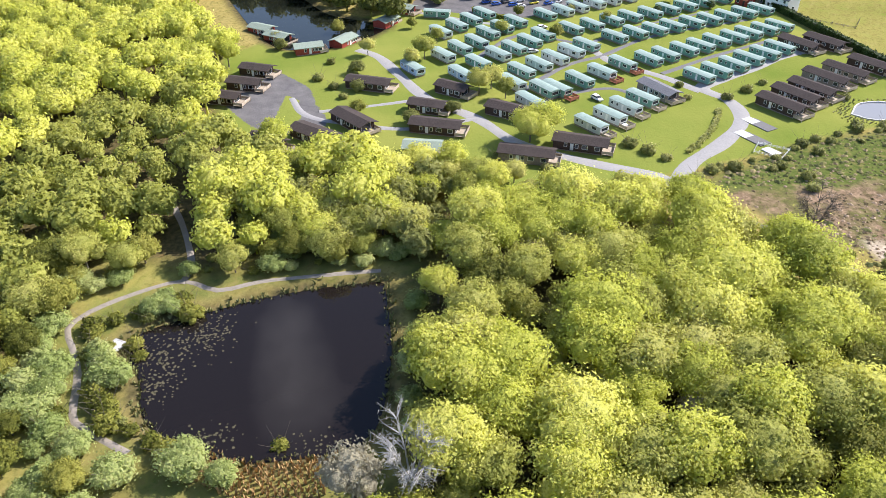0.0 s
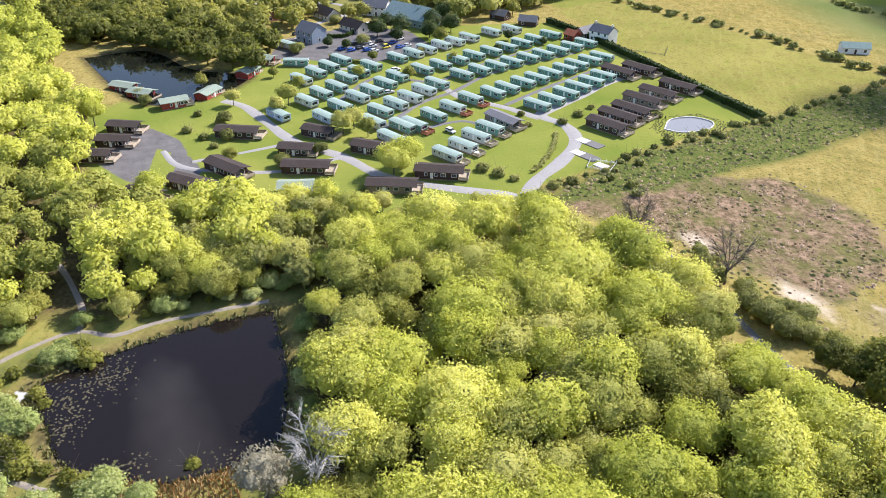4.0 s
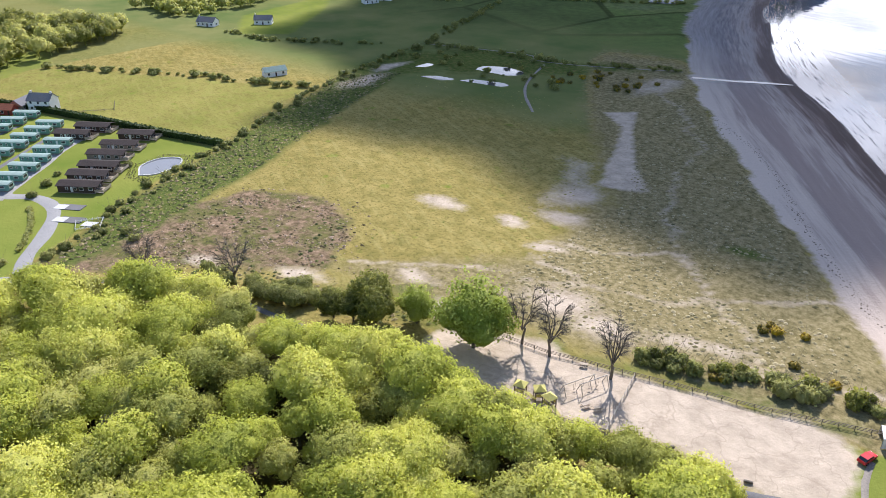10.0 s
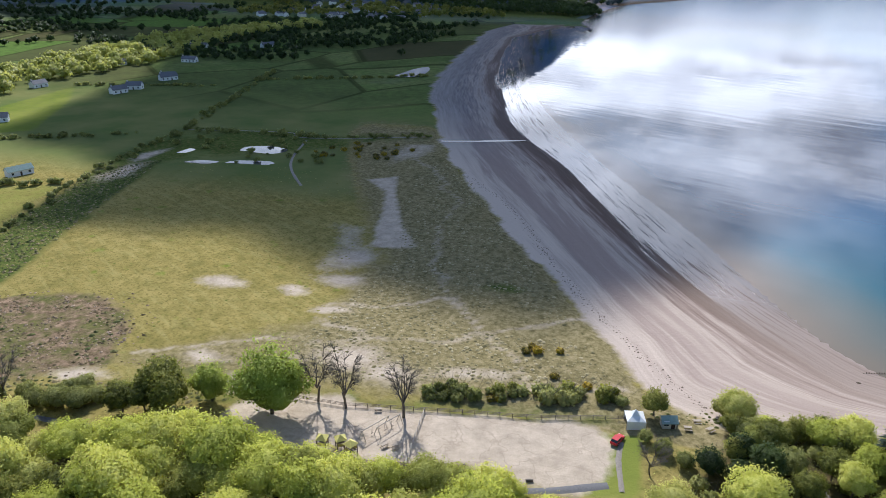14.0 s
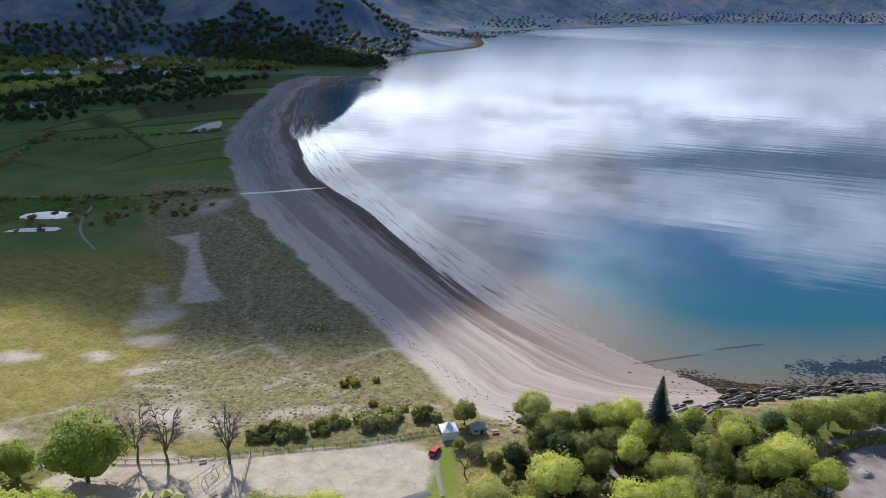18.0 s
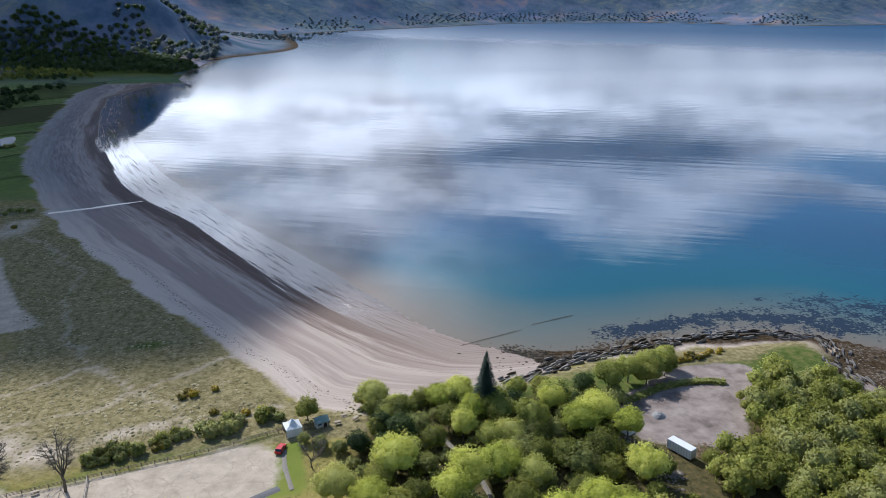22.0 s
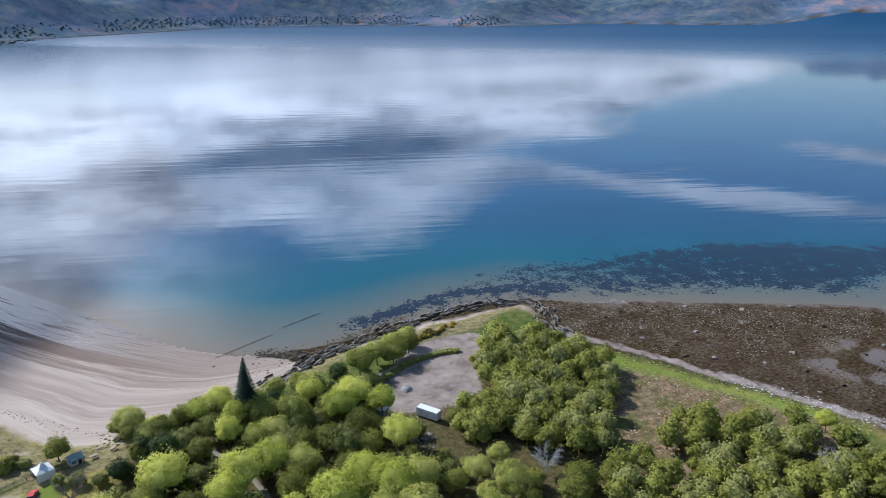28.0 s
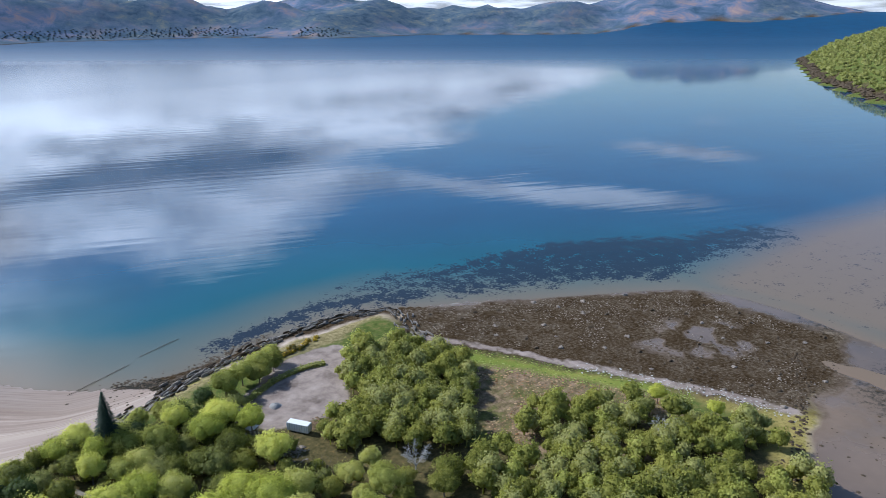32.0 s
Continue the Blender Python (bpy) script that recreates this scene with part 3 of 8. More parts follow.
    sandc = m.mix(m.ramp(m.math("MULTIPLY", split.outputs["Y"], 0.001), (0.19, 0.6), (0.26, 0.0)), sandc, m.ramp(thin_band, (0.35, (0.58, 0.47, 0.385)), (0.65, (0.42, 0.325, 0.265))))
    shingle = m.math("MULTIPLY", m.ramp(m.math("MULTIPLY", split.outputs["Y"], 0.001), (0.36, 0.0), (0.50, 0.75)), m.ramp(fall, (0.22, 1.0), (0.42, 0.25)))
    sandc = m.mix(shingle, sandc, m.ramp(thin_band, (0.35, (0.15, 0.145, 0.15)), (0.65, (0.30, 0.28, 0.28))))
    inland = m.ramp(m.math("MULTIPLY", shore.outputs["Fac"], 0.0025), (0.93, 0.0), (0.99, 1.0))
    rut = m.ramp(m.math("ABSOLUTE", m.math("SUBTRACT", m.noise(8.0, 3, 0.5), 0.5)), (0.0, 1.0), (0.018, 0.0))
    drysand = m.mix(m.math("MULTIPLY", rut, 0.5), m.ramp(m.noise(5.0, 6, 0.65), (0.32, (0.42, 0.34, 0.255)), (0.65, (0.61, 0.505, 0.385))), (0.36, 0.285, 0.21))
    sandc = m.mix(inland, sandc, drysand)
    col = m.mix(cut(sand, 0.28, m.noise(2.2, 6, 0.7)), col, sandc)
    wetc = m.ramp(streak, (0.3, (0.085, 0.068, 0.055)), (0.7, (0.24, 0.17, 0.12)))
    wetf = m.ramp(m.math("ADD", wet, m.math("MULTIPLY", m.math("SUBTRACT", streak, 0.5), 1.1)), (0.35, 0.0), (0.65, 1.0))
    col = m.mix(m.math("MULTIPLY", wetf, m.ramp(wet, (0.02, 0.0), (0.15, 1.0))), col, wetc)
    rk = m.noise(1.3, 6, 0.75)
    rockc = m.ramp(m.math("ADD", m.math("MULTIPLY", rk, 0.7), m.math("MULTIPLY", m.noise(11.0, 4, 0.6), 0.3)), (0.34, (0.018, 0.012, 0.007)), (0.47, (0.058, 0.038, 0.02)), (0.55, (0.10, 0.075, 0.05)), (0.66, (0.23, 0.19, 0.145)))
    rocky = cut(rock)
    gloss = m.math("MULTIPLY", m.math("MULTIPLY", wetf, wet), m.math("SUBTRACT", 1.0, rocky))
    col = m.mix(rocky, col, rockc)
    col = m.mix(cut(gravel, 0.12), col, m.ramp(m.noise(7.0, 6, 0.65), (0.3, (0.16, 0.125, 0.105)), (0.5, (0.31, 0.25, 0.215)), (0.75, (0.47, 0.385, 0.33))))
    col = m.mix(cut(tarmac, 0.08, fine), col, m.ramp(mid, (0.3, (0.12, 0.115, 0.115)), (0.7, (0.19, 0.18, 0.175))))
    col = m.mix(cut(weedy, 0.1, m.noise(1.8, 5, 0.7)), col, (0.03, 0.026, 0.018))
    film = m.noise(3.2, 5, 0.6, vec=join.outputs[0])
    gloss = m.math("MULTIPLY", gloss, m.ramp(film, (0.40, 0.45), (0.56, 1.0)))
    gloss = m.math("MAXIMUM", gloss, m.math("MULTIPLY", m.ramp(m.math("MULTIPLY", m.math("ADD", across.outputs["Fac"], m.math("MULTIPLY", drift, 0.5)), 0.5), (0.485, 0.0), (0.53, 0.95)), m.math("MULTIPLY", m.math("SUBTRACT", 1.0, rocky), m.math("MULTIPLY", m.ramp(thin_band, (0.53, 1.0), (0.66, 0.3)), m.ramp(m.math("MULTIPLY", split.outputs["Y"], 0.001), (0.205, 0.3), (0.31, 1.0))))))
    m.bump(m.math("MULTIPLY", m.math("ADD", m.math("MULTIPLY", fine, 0.4), tuft), m.math("SUBTRACT", 1.0, m.ramp(gloss, (0.1, 0.0), (0.6, 0.985)))), 0.35, 0.6)
    rough = m.ramp(gloss, (0.3, 0.95), (0.65, 0.05))
    mat = m.done(col, rough, 0, 0.3)
    m.l.new(m.math("MULTIPLY", gloss, 0.7), m.b.inputs["Specular IOR Level"])
    return mat


def make_ground():
    x, y = GX.ravel(), GY.ravel()
    wx, wy = x + 9 * (wave(x, y, 14, 3) - 0.5), y + 9 * (wave(x + 71, y, 14, 3) - 0.5)
    z = GZ.ravel()

    def into(poly, soft=6.0, warp=True):
        d = edge(wx, wy, poly) if warp else edge(x, y, poly)
        return np.clip(0.5 - d / soft, 0, 1)

    sea = edge(x, y, SEA_AREA)
    head = edge(x, y, HEADLAND)
    remote = np.hypot(x, y) > 1500
    beach = into(BEACH, 4) * (sea > -500)
    yard, lot = into(YARD, 3), into(LOT, 4)
    patches = [(-149, 203, 9, 5), (-113, 217, 10, 5), (-122, 205, 6, 3), (-104, 196, 7, 3),                (-276, 296, 7, 20), (-284, 328, 5, 16), (-88, 172, 14, 7), (-72, 168, 9, 5), (-52, 176, 12, 3), (-108, 152, 8, 5), (-150, 142, 8, 4), (-124, 160, 7, 3), (-178, 128, 6, 4), (-117, 236, 8, 12)]
    sandy = np.zeros_like(x)
    for px, py, a, b in patches:
        sandy = np.maximum(sandy, np.exp(-(((wx - px) / a) ** 2 + ((wy - py) / b) ** 2) * 1.1))
    mud = into([(-140, 334), (-152, 325), (-136, 310), (-125, 280), (-122, 268), (-117, 256), (-115, 248), (-97, 251), (-105, 262), (-112, 272), (-124, 296), (-130, 308)], 2.5, False)
    flats_ = np.maximum(into([(-138, 268), (-126, 266), (-118, 246), (-112, 232), (-120, 222), (-128, 226), (-130, 246)], 9), into([(-158, 392), (-144, 396), (-140, 372), (-150, 352), (-158, 366)], 8))
    sandy = np.maximum.reduce([sandy, 0.97 * mud, 0.62 * flats_])
    for trail in ([(-29, 215), (-56, 195), (-78, 185), (-106, 189)], [(-78, 185), (-110, 175), (-144, 156)], [(-95, 265), (-82, 236), (-63, 207), (-34, 174)], [(-14, 180), (-34, 174), (-60, 172), (-104, 166)],
                  [(-63, 207), (-74, 214), (-90, 204), (-106, 200)], [(-95, 265), (-100, 300), (-120, 340), (-146, 372)]):
        sandy = np.maximum(sandy, 0.60 * np.exp(-(line_far(wx, wy, flow(trail, 6)) / 1.6) ** 2))
    shallows = into([(290, 110), (278, 54), (240, 44), (206, 36), (186, 28), (166, 18), (160, -60), (320, -60), (320, 120)], 6)
    sand = np.clip(np.maximum.reduce([beach, yard, shallows, into(FLAT, 8), into([(160, 200), (204, 178), (250, 150), (292, 116), (300, 60), (270, 50), (200, 60), (170, 150)], 8), 0.96 * sandy, 0.8 * (sea < 0)]), 0, 1) * ~remote * (head > 150)
    heath = np.clip(0.5 - edge(x + 30 * (wave(x, y, 20, 3) - 0.5), y + 30 * (wave(x + 33, y, 20, 3) - 0.5), HEATH) / 7, 0, 1)
    bracken = into([(126, 88), (131, 104), (140, 118), (144, 136), (154, 142), (165, 126), (178, 97), (187, 70), (170, 50), (120, 60)], 10)
    strip = into([(-206, 92), (-228, 124), (-252, 192), (-275, 250), (-290, 300), (-270, 320), (-246, 250), (-222, 180), (-210, 140)], 8)
    marsh = into([(-289, 297), (-262, 330), (-150, 410), (-250, 400), (-310, 384)], 20) * wave(x, y, 20, 3) * 1.6
    upland = smooth(y, 1080, 1250) * (sea > 0)
    scrub = np.clip(np.maximum.reduce([strip, marsh, 0.8 * upland * (y < 1300) * (wave(x, y, 90, 4) > 0.35), into([(-120, 160), (-100, 152), (-12, 172), (-10, 164), (-104, 140), (-150, 134)], 6) * 0.5,
                                       into([(20, 166), (70, 184), (100, 190), (160, 190), (200, 110), (190, 40), (120, 40), (60, 120), (10, 150)], 8) * 0.8, (edge(x, y, CAMP) > 250) * 0.4 * (x < -300) * (y < 150)]), 0, 1)
    scrub = np.maximum(scrub * (1 - bracken), np.exp(-(((wx + 56) / 7) ** 2 + ((wy - 227) / 3.5) ** 2)))
    scrub = np.maximum(scrub, 0.55 * np.exp(-((edge(x, y, POND) - 8) / 8) ** 2))
    scrub = np.where(head < 30, 1.0, scrub)
    camp = into(CAMP, 5, False)
    field1 = into([(-343, 171), (-252, 192), (-286, 268), (-337, 251), (-432, 209), (-421, 168)], 5)
    green_lot = np.maximum(into([(-16, 141), (-18, 161), (-8, 163), (-6, 142)], 3), into([(102, 181), (119, 190), (150, 192), (138, 184), (121, 184)], 3))
    shore_grass = into([(159, 153), (180, 106), (192, 79), (184, 76), (170, 106), (152, 146)], 5)
    scrub = scrub * (1 - green_lot) * (1 - shore_grass)
    lawn = np.clip(np.maximum.reduce([camp, 0.45 * field1, green_lot, 0.7 * into([(-420, 326), (-468, 372), (-487, 483), (-440, 430), (-390, 350)], 6, False), 0.6 * into([(-420, 168), (-432, 209), (-480, 240), (-470, 160)], 6), 0.35 * into([(-357, 560), (-487, 490), (-500, 600), (-380, 640)], 8), shore_grass, 0.5 * into([(-180, -30), (-172, -8), (-166, -26), (-130, -30), (-118, -14), (-110, -22), (-140, -42)], 6), 0.35 * np.exp(-((edge(x, y, POND) - 7) / 7) ** 2), 0.4 * into([(-196, -44), (-186, -8), (-170, 30), (-160, 32), (-170, -10), (-150, -34), (-118, -22), (-100, -40)], 8)]), 0, 1)
    dune = np.clip(smooth(-line_far(x, y, DUNE_TOE), -66, -40) * (edge(x, y, BEACH) > 0) * (y > 160), 0, 1)
    dune = dune * (1 - smooth(y, 400, 470))
    dune = np.clip(dune + into([(-150, 150), (-100, 152), (-14, 172), (-30, 213), (-110, 230), (-104, 190)], 16) * 0.9, 0, 1)
    damp = edge(x, y, DAMP + [(220, 230), (400, 420), (0, 1100), (-200, 1100)])
    to_toe, to_damp = line_far(x, y, DUNE_TOE), np.abs(damp)
    across = np.where(damp < 0, 1 + to_damp / 26, to_toe / (to_toe + to_damp + 1e-6)) * (beach > 0.02) * (x < 100)
    wet = smooth(-damp, 4, 30) * (y > 190) * (x < 80) * (sea > -10)
    wet = np.maximum.reduce([wet, (sea < 0) * (head > 150) * 0.7, 0.85 * shallows, 0.6 * into(FLAT, 10), 0.8 * into([(160, 202), (204, 180), (250, 152), (294, 118), (300, 60), (200, 60)], 4)])
    lot = np.maximum(lot, 0.9 * np.exp(-(line_far(wx, wy, [(79, 162), (91, 167), (108, 176), (126, 181)]) / 3.5) ** 2))
    lot = np.maximum(lot, 0.8 * np.exp(-(line_far(wx, wy, flow([(163, 160), (174, 138), (184, 114), (194, 84), (203, 58), (206, 42)], 6)) / 3.2) ** 2))
    plaza = into(flow([(-284, -22), (-270, -10), (-258, -6), (-243, 0), (-236, -8), (-240, -20), (-252, -30), (-262, -34), (-284, -22)], 4), 2, False)
    plaza = np.maximum(plaza, into([(-356, 18), (-342, 62), (-360, 92), (-390, 84), (-404, 60), (-384, 22)], 2, False))
    for ix, iy, a, b in ((-257, -14, 6, 3.5), (-247, -12, 8, 4.0)):
        plaza = plaza * (((x - ix) / a) ** 2 + ((y - iy) / b) ** 2 > 1)
    plaza = np.maximum(plaza, into([(-104, 131), (-80, 127), (-50, 130), (-28, 134), (-30, 138), (-54, 134), (-82, 131)], 3) * 0.8)
    weedy = np.maximum(0 * x, np.exp(-(line_far(wx, wy, [(63, 208), (70, 203), (75, 194), (84, 196)]) / 4.0) ** 2) * 1.1)
    for px, py, a, b in ((300, 60, 40, 26), (292, 20, 30, 30), (250, 20, 40, 30)):
        weedy = np.maximum(weedy, 0.55 * np.exp(-(((x - px) / a) ** 2 + ((y - py) / b) ** 2)))
    gaps = into([(212, 104), (245, 108), (262, 90), (250, 68), (216, 74)], 12) * smooth(wave(x, y, 9, 3), 0.40, 0.52)
    rock = np.maximum(np.maximum(into(FLAT, 16), into([(165, 190), (200, 174), (246, 147), (288, 114), (280, 90), (280, 53), (255, 42), (210, 38), (197, 60), (187, 95), (174, 125), (157, 160)], 14)) * (1 - 0.85 * gaps), 0.95 * np.exp(-(line_far(wx, wy, [(76, 203), (98, 202), (128, 204), (162, 200), (178, 186), (166, 170)]) / 6) ** 2))
    rock = np.maximum.reduce([rock, 0.95 * (np.abs(head) < 9), 0.8 * remote * np.exp(-(sea / 40) ** 2)])
    floor_ = np.maximum.reduce([into(WOOD, 12), into(WOOD_WEST, 12), into([(6, 150), (14, 172), (60, 172), (76, 158), (84, 148), (96, 140), (118, 150), (150, 140), (150, 112), (122, 100), (186, 40), (120, 0), (0, 60)], 8) * (1 - bracken)])
    field = np.clip(smooth(y, 260, 330) * (edge(x, y, BEACH) > 0) * 0.95, 0, 1) * (dune < 0.5)
    field = np.maximum(field, (x < -430) * 0.6)
    pond_bank = np.maximum(np.exp(-(edge(x, y, POND) / 4) ** 2) * 0.7, 0.8 * np.exp(-(edge(x, y, UPPER_POND) / 4) ** 2))
    floor_ = np.maximum(floor_, pond_bank)
    verts = np.stack([x, y, z], 1)
    ny, nx = GX.shape
    i = np.arange(ny * nx).reshape(ny, nx)
    quads = np.stack([i[:-1, :-1], i[:-1, 1:], i[1:, 1:], i[1:, :-1]], -1).reshape(-1, 4)
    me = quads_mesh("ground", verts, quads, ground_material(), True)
    heath = np.clip(heath + bracken, 0, 1)
    for name, cols in (("zone_a", (sand * (1 - lot), heath, scrub)), ("zone_b", (lawn, dune, wet)), ("zone_c", (rock, floor_, field)), ("zone_d", (lot, plaza, weedy))):
        a = me.attributes.new(name, "FLOAT_COLOR", "POINT")
        a.data.foreach_set("color", np.stack([*cols, np.ones_like(x)], 1).astype(np.float32).ravel())
    a = me.attributes.new("across", "FLOAT", "POINT")
    a.data.foreach_set("value", np.clip(across, 0, 2).astype(np.float32))
    a = me.attributes.new("shore", "FLOAT", "POINT")
    a.data.foreach_set("value", np.where((beach > 0.3) | (sea < 0), np.clip(sea, -200, 400), 400).astype(np.float32))
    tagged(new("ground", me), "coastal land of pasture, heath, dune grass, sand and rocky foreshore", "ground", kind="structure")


make_ground()


# ---- the cloud that shades the flat land up the bay ----
def make_cloud():
    m = Mat("cloud_vapour")
    thick, _, _ = m.attr("thick")
    tr, tl, di = m.n.new("ShaderNodeBsdfTransparent"), m.n.new("ShaderNodeBsdfTranslucent"), m.n.new("ShaderNodeBsdfDiffuse")
    tl.inputs["Color"].default_value = di.inputs["Color"].default_value = (0.9, 0.9, 0.92, 1)
    a, b = m.n.new("ShaderNodeMixShader"), m.n.new("ShaderNodeMixShader")
    a.inputs[0].default_value = 0.6
    m.l.new(di.outputs[0], a.inputs[1]); m.l.new(tl.outputs[0], a.inputs[2])
    soft = m.math("ADD", thick, m.math("MULTIPLY", m.math("SUBTRACT", m.noise(120.0, 4), 0.5), 0.5), True)
    m.l.new(m.ramp(soft, (0.35, 0.0), (0.95, 1.0)), b.inputs[0])
    m.l.new(tr.outputs[0], b.inputs[1]); m.l.new(a.outputs[0], b.inputs[2])
    m.l.new(b.outputs[0], m.n["Material Output"].inputs[0])
    shade = [(-268, 216), (-290, 300), (-360, 318), (-425, 345), (-440, 420), (-470, 540), (-540, 640), (-760, 760), (-1500, 1000), (-1700, 1500), (-700, 1440), (-300, 1400), (140, 1250), (120, 700), (90, 420), (20, 300), (-10, 236), (-29, 206), (-60, 205), (-118, 215), (-180, 232), (-228, 236)]
    high = 620.0
    off = to_sun * (high / to_sun.z)
    xs, ys = np.linspace(-1800, 300, 130), np.concatenate([np.arange(150, 700, 10.0), np.linspace(700, 2700, 60)])
    X, Y = np.meshgrid(xs, ys)
    x, y = X.ravel(), Y.ravel()
    d = edge(x + 30 * (wave(x, y, 60, 3) - 0.5), y + 30 * (wave(x + 50, y, 60, 3) - 0.5), shade)
    thick = np.clip(0.5 - d / 50, 0, 1)
    lump = 45 * smooth(-d, 60, 320) * (0.6 + 0.8 * wave(x, y, 140, 4))
    ny, nx = X.shape
    i = np.arange(ny * nx).reshape(ny, nx)
    q = np.stack([i[:-1, :-1], i[:-1, 1:], i[1:, 1:], i[1:, :-1]], -1).reshape(-1, 4)
    q = q[(d[q] < 40).any(1)]
    low = np.stack([x + off.x, y + off.y, np.full_like(x, high)], 1)
    me = quads_mesh("cloud", np.concatenate([low, low + np.stack([0 * x, 0 * x, lump + 2], 1)]), np.concatenate([q[:, ::-1], q + len(x)]), m.m, True)
    at = me.attributes.new("thick", "FLOAT_COLOR", "POINT")
    at.data.foreach_set("color", np.repeat(np.concatenate([thick, thick])[:, None], 4, 1).astype(np.float32).ravel())
    tagged(new("cloud", me), "broad grey-white cloud drifting over the bay's head", "cloud", kind="structure")


make_cloud()


# ---- water ----
def water_material(name, deep, ripple=0.02, sizes=(1.2, 6.0), attr=False, rough=0.04):
    m = Mat(name)
    col = deep
    if attr:
        shallow, weed, sandy = m.attr("depth")
        n = m.math("ADD", m.math("MULTIPLY", m.noise(7.0, 4, 0.6), 0.55), m.math("MULTIPLY", m.noise(1.3, 4, 0.65), 0.55))
        big = m.noise(60.0, 3)
        col = m.mix(m.ramp(big, (0.3, 0.0), (0.7, 1.0)), (0.002, 0.043, 0.11), (0.003, 0.064, 0.145))
        col = m.mix(shallow, col, (0.010, 0.115, 0.115))
        col = m.mix(sandy, col, (0.235, 0.155, 0.092))
        w = m.ramp(m.math("ADD", weed, m.math("MULTIPLY", m.math("SUBTRACT", n, 0.55), 3.4)), (0.40, 0.0), (0.58, 0.92))
        col = m.mix(m.math("MULTIPLY", w, m.ramp(weed, (0.03, 0.0), (0.2, 1.0))), col, (0.003, 0.009, 0.02))
    a, b = m.noise(sizes[0], 2, 0.5, stretch=((5, 1, 1), -28)), m.noise(sizes[1], 2, 0.4, stretch=((9, 1, 1), -24))
    calm = m.ramp(m.noise(110.0, 3, 0.5, stretch=((2.5, 1, 1), 20)), (0.35, 0.15), (0.65, 1.0))
    m.bump(m.math("MULTIPLY", m.math("ADD", m.math("MULTIPLY", a, 0.35), m.math("MULTIPLY", b, 2.0)), calm), ripple, 1.0)
    m.b.inputs["IOR"].default_value = 1.33
    if attr:
        at = m.n.new("ShaderNodeSeparateXYZ")
        m.l.new(m.pos, at.inputs[0])
        open_ = m.math("MULTIPLY", m.math("ADD", at.outputs["X"], at.outputs["Y"]), 0.0002)
        rough = m.ramp(open_, (0.16, 0.01), (0.44, 0.06), (0.58, 0.32), (0.8, 0.5))
        rough = m.math("MAXIMUM", rough, m.ramp(m.math("MULTIPLY", at.outputs["Y"], 0.0005), (0.33, 0.0), (0.60, 0.16)))
    return m.done(col, rough, 0, 0.5)


def make_sea():
    sx = np.concatenate([np.arange(-300, 480, 5.0), 480 + np.linspace(0, 1, 70) ** 1.8 * 4460])
    sy = np.concatenate([-900 + np.linspace(0, 1, 30, endpoint=False) * 800, np.arange(-100, 460, 5.0), 460 + np.linspace(0, 1, 90) ** 1.8 * 4480])
    X, Y = np.meshgrid(sx, sy)
    x, y = X.ravel(), Y.ravel()
    far = np.hypot(x, y)
    # the open sea rises a little to the horizon at the edge of the world
    z = -1.2 + rise(x, y)
    shore = -edge(x, y, SEA_AREA)
    wob = 12 * (wave(x, y, 40, 3) - 0.5)
    point = np.exp(-(line_far(x, y, [(80, 210), (180, 205), (300, 130)]) / 90) ** 2)
    shallow = np.maximum(np.clip(1 - (shore + wob) / 150, 0, 1) ** 1.3, 0.6 * point) * (far < 1500) * (1 - 0.75 * smooth(y - 0.5 * x, 220, 330))
    sandy = np.clip(1 - (shore + wob) / (52 - 30 * smooth(y, 235, 320)), 0, 1) ** 1.2 * (far < 1500)
    flats = np.clip(0.5 - edge(x, y, [(285, 118), (300, 130), (420, 125), (560, 100), (700, -200), (280, -200), (282, 40)]) / 40, 0, 1)
    sandy = np.maximum(sandy * (1 - 0.25 * point), 0.85 * flats)
    bed = flow([(128, 204), (150, 224), (179, 232), (230, 218), (300, 202), (355, 166), (411, 141), (400, 114), (334, 134), (296, 131), (251, 162), (202, 188), (178, 198), (155, 208), (128, 204)], 10)
    weed = 0.80 * np.clip(0.62 - (edge(x, y, bed) + wob) / 16, 0, 1) * (0.55 + 0.45 * smooth(x, 150, 300))
    weed = np.maximum(weed, 0.8 * np.exp(-(line_far(x, y, flow([(100, 213), (130, 217), (160, 216), (190, 200)], 10)) / 6) ** 2))
    weed = np.maximum(weed * (1 - 0.7 * flats), 0.14 * flats * (x < 420))
    ny, nx = X.shape
    i = np.arange(ny * nx).reshape(ny, nx)
    quads = np.stack([i[:-1, :-1], i[:-1, 1:], i[1:, 1:], i[1:, :-1]], -1).reshape(-1, 4)
    me = quads_mesh("sea", np.stack([x, y, z], 1), quads, water_material("sea_water", (0.005, 0.03, 0.07), 0.034, (2.4, 8.0), True, 0.01), True)
    a = me.attributes.new("depth", "FLOAT_COLOR", "POINT")
    a.data.foreach_set("color", np.stack([shallow, weed, sandy, np.ones_like(x)], 1).astype(np.float32).ravel())
    tagged(new("sea", me), "calm blue bay water with turquoise shallows mirroring the clouds", "sea", kind="structure")


def make_pond(name, outline, z, color, label):
    bm = bmesh.new()
    f = bm.faces.new([bm.verts.new((x, y, z)) for x, y in outline[:-1]])
    bmesh.ops.triangulate(bm, faces=[f])
    me = bpy.data.meshes.new(name)
    bm.to_mesh(me)
    bm.free()
    me.materials.append(water_material(name + "_water", color, 0.004, (0.8, 4.0)))
    tagged(new(name, me), label, "pond", kind="structure")


make_sea()
make_pond("water_pond", POND, -0.35, (0.012, 0.009, 0.008), "dark peaty pond water among trees")
make_pond("water_mill_pond", UPPER_POND, -0.35, (0.012, 0.014, 0.010), "dark pond behind red chalets")
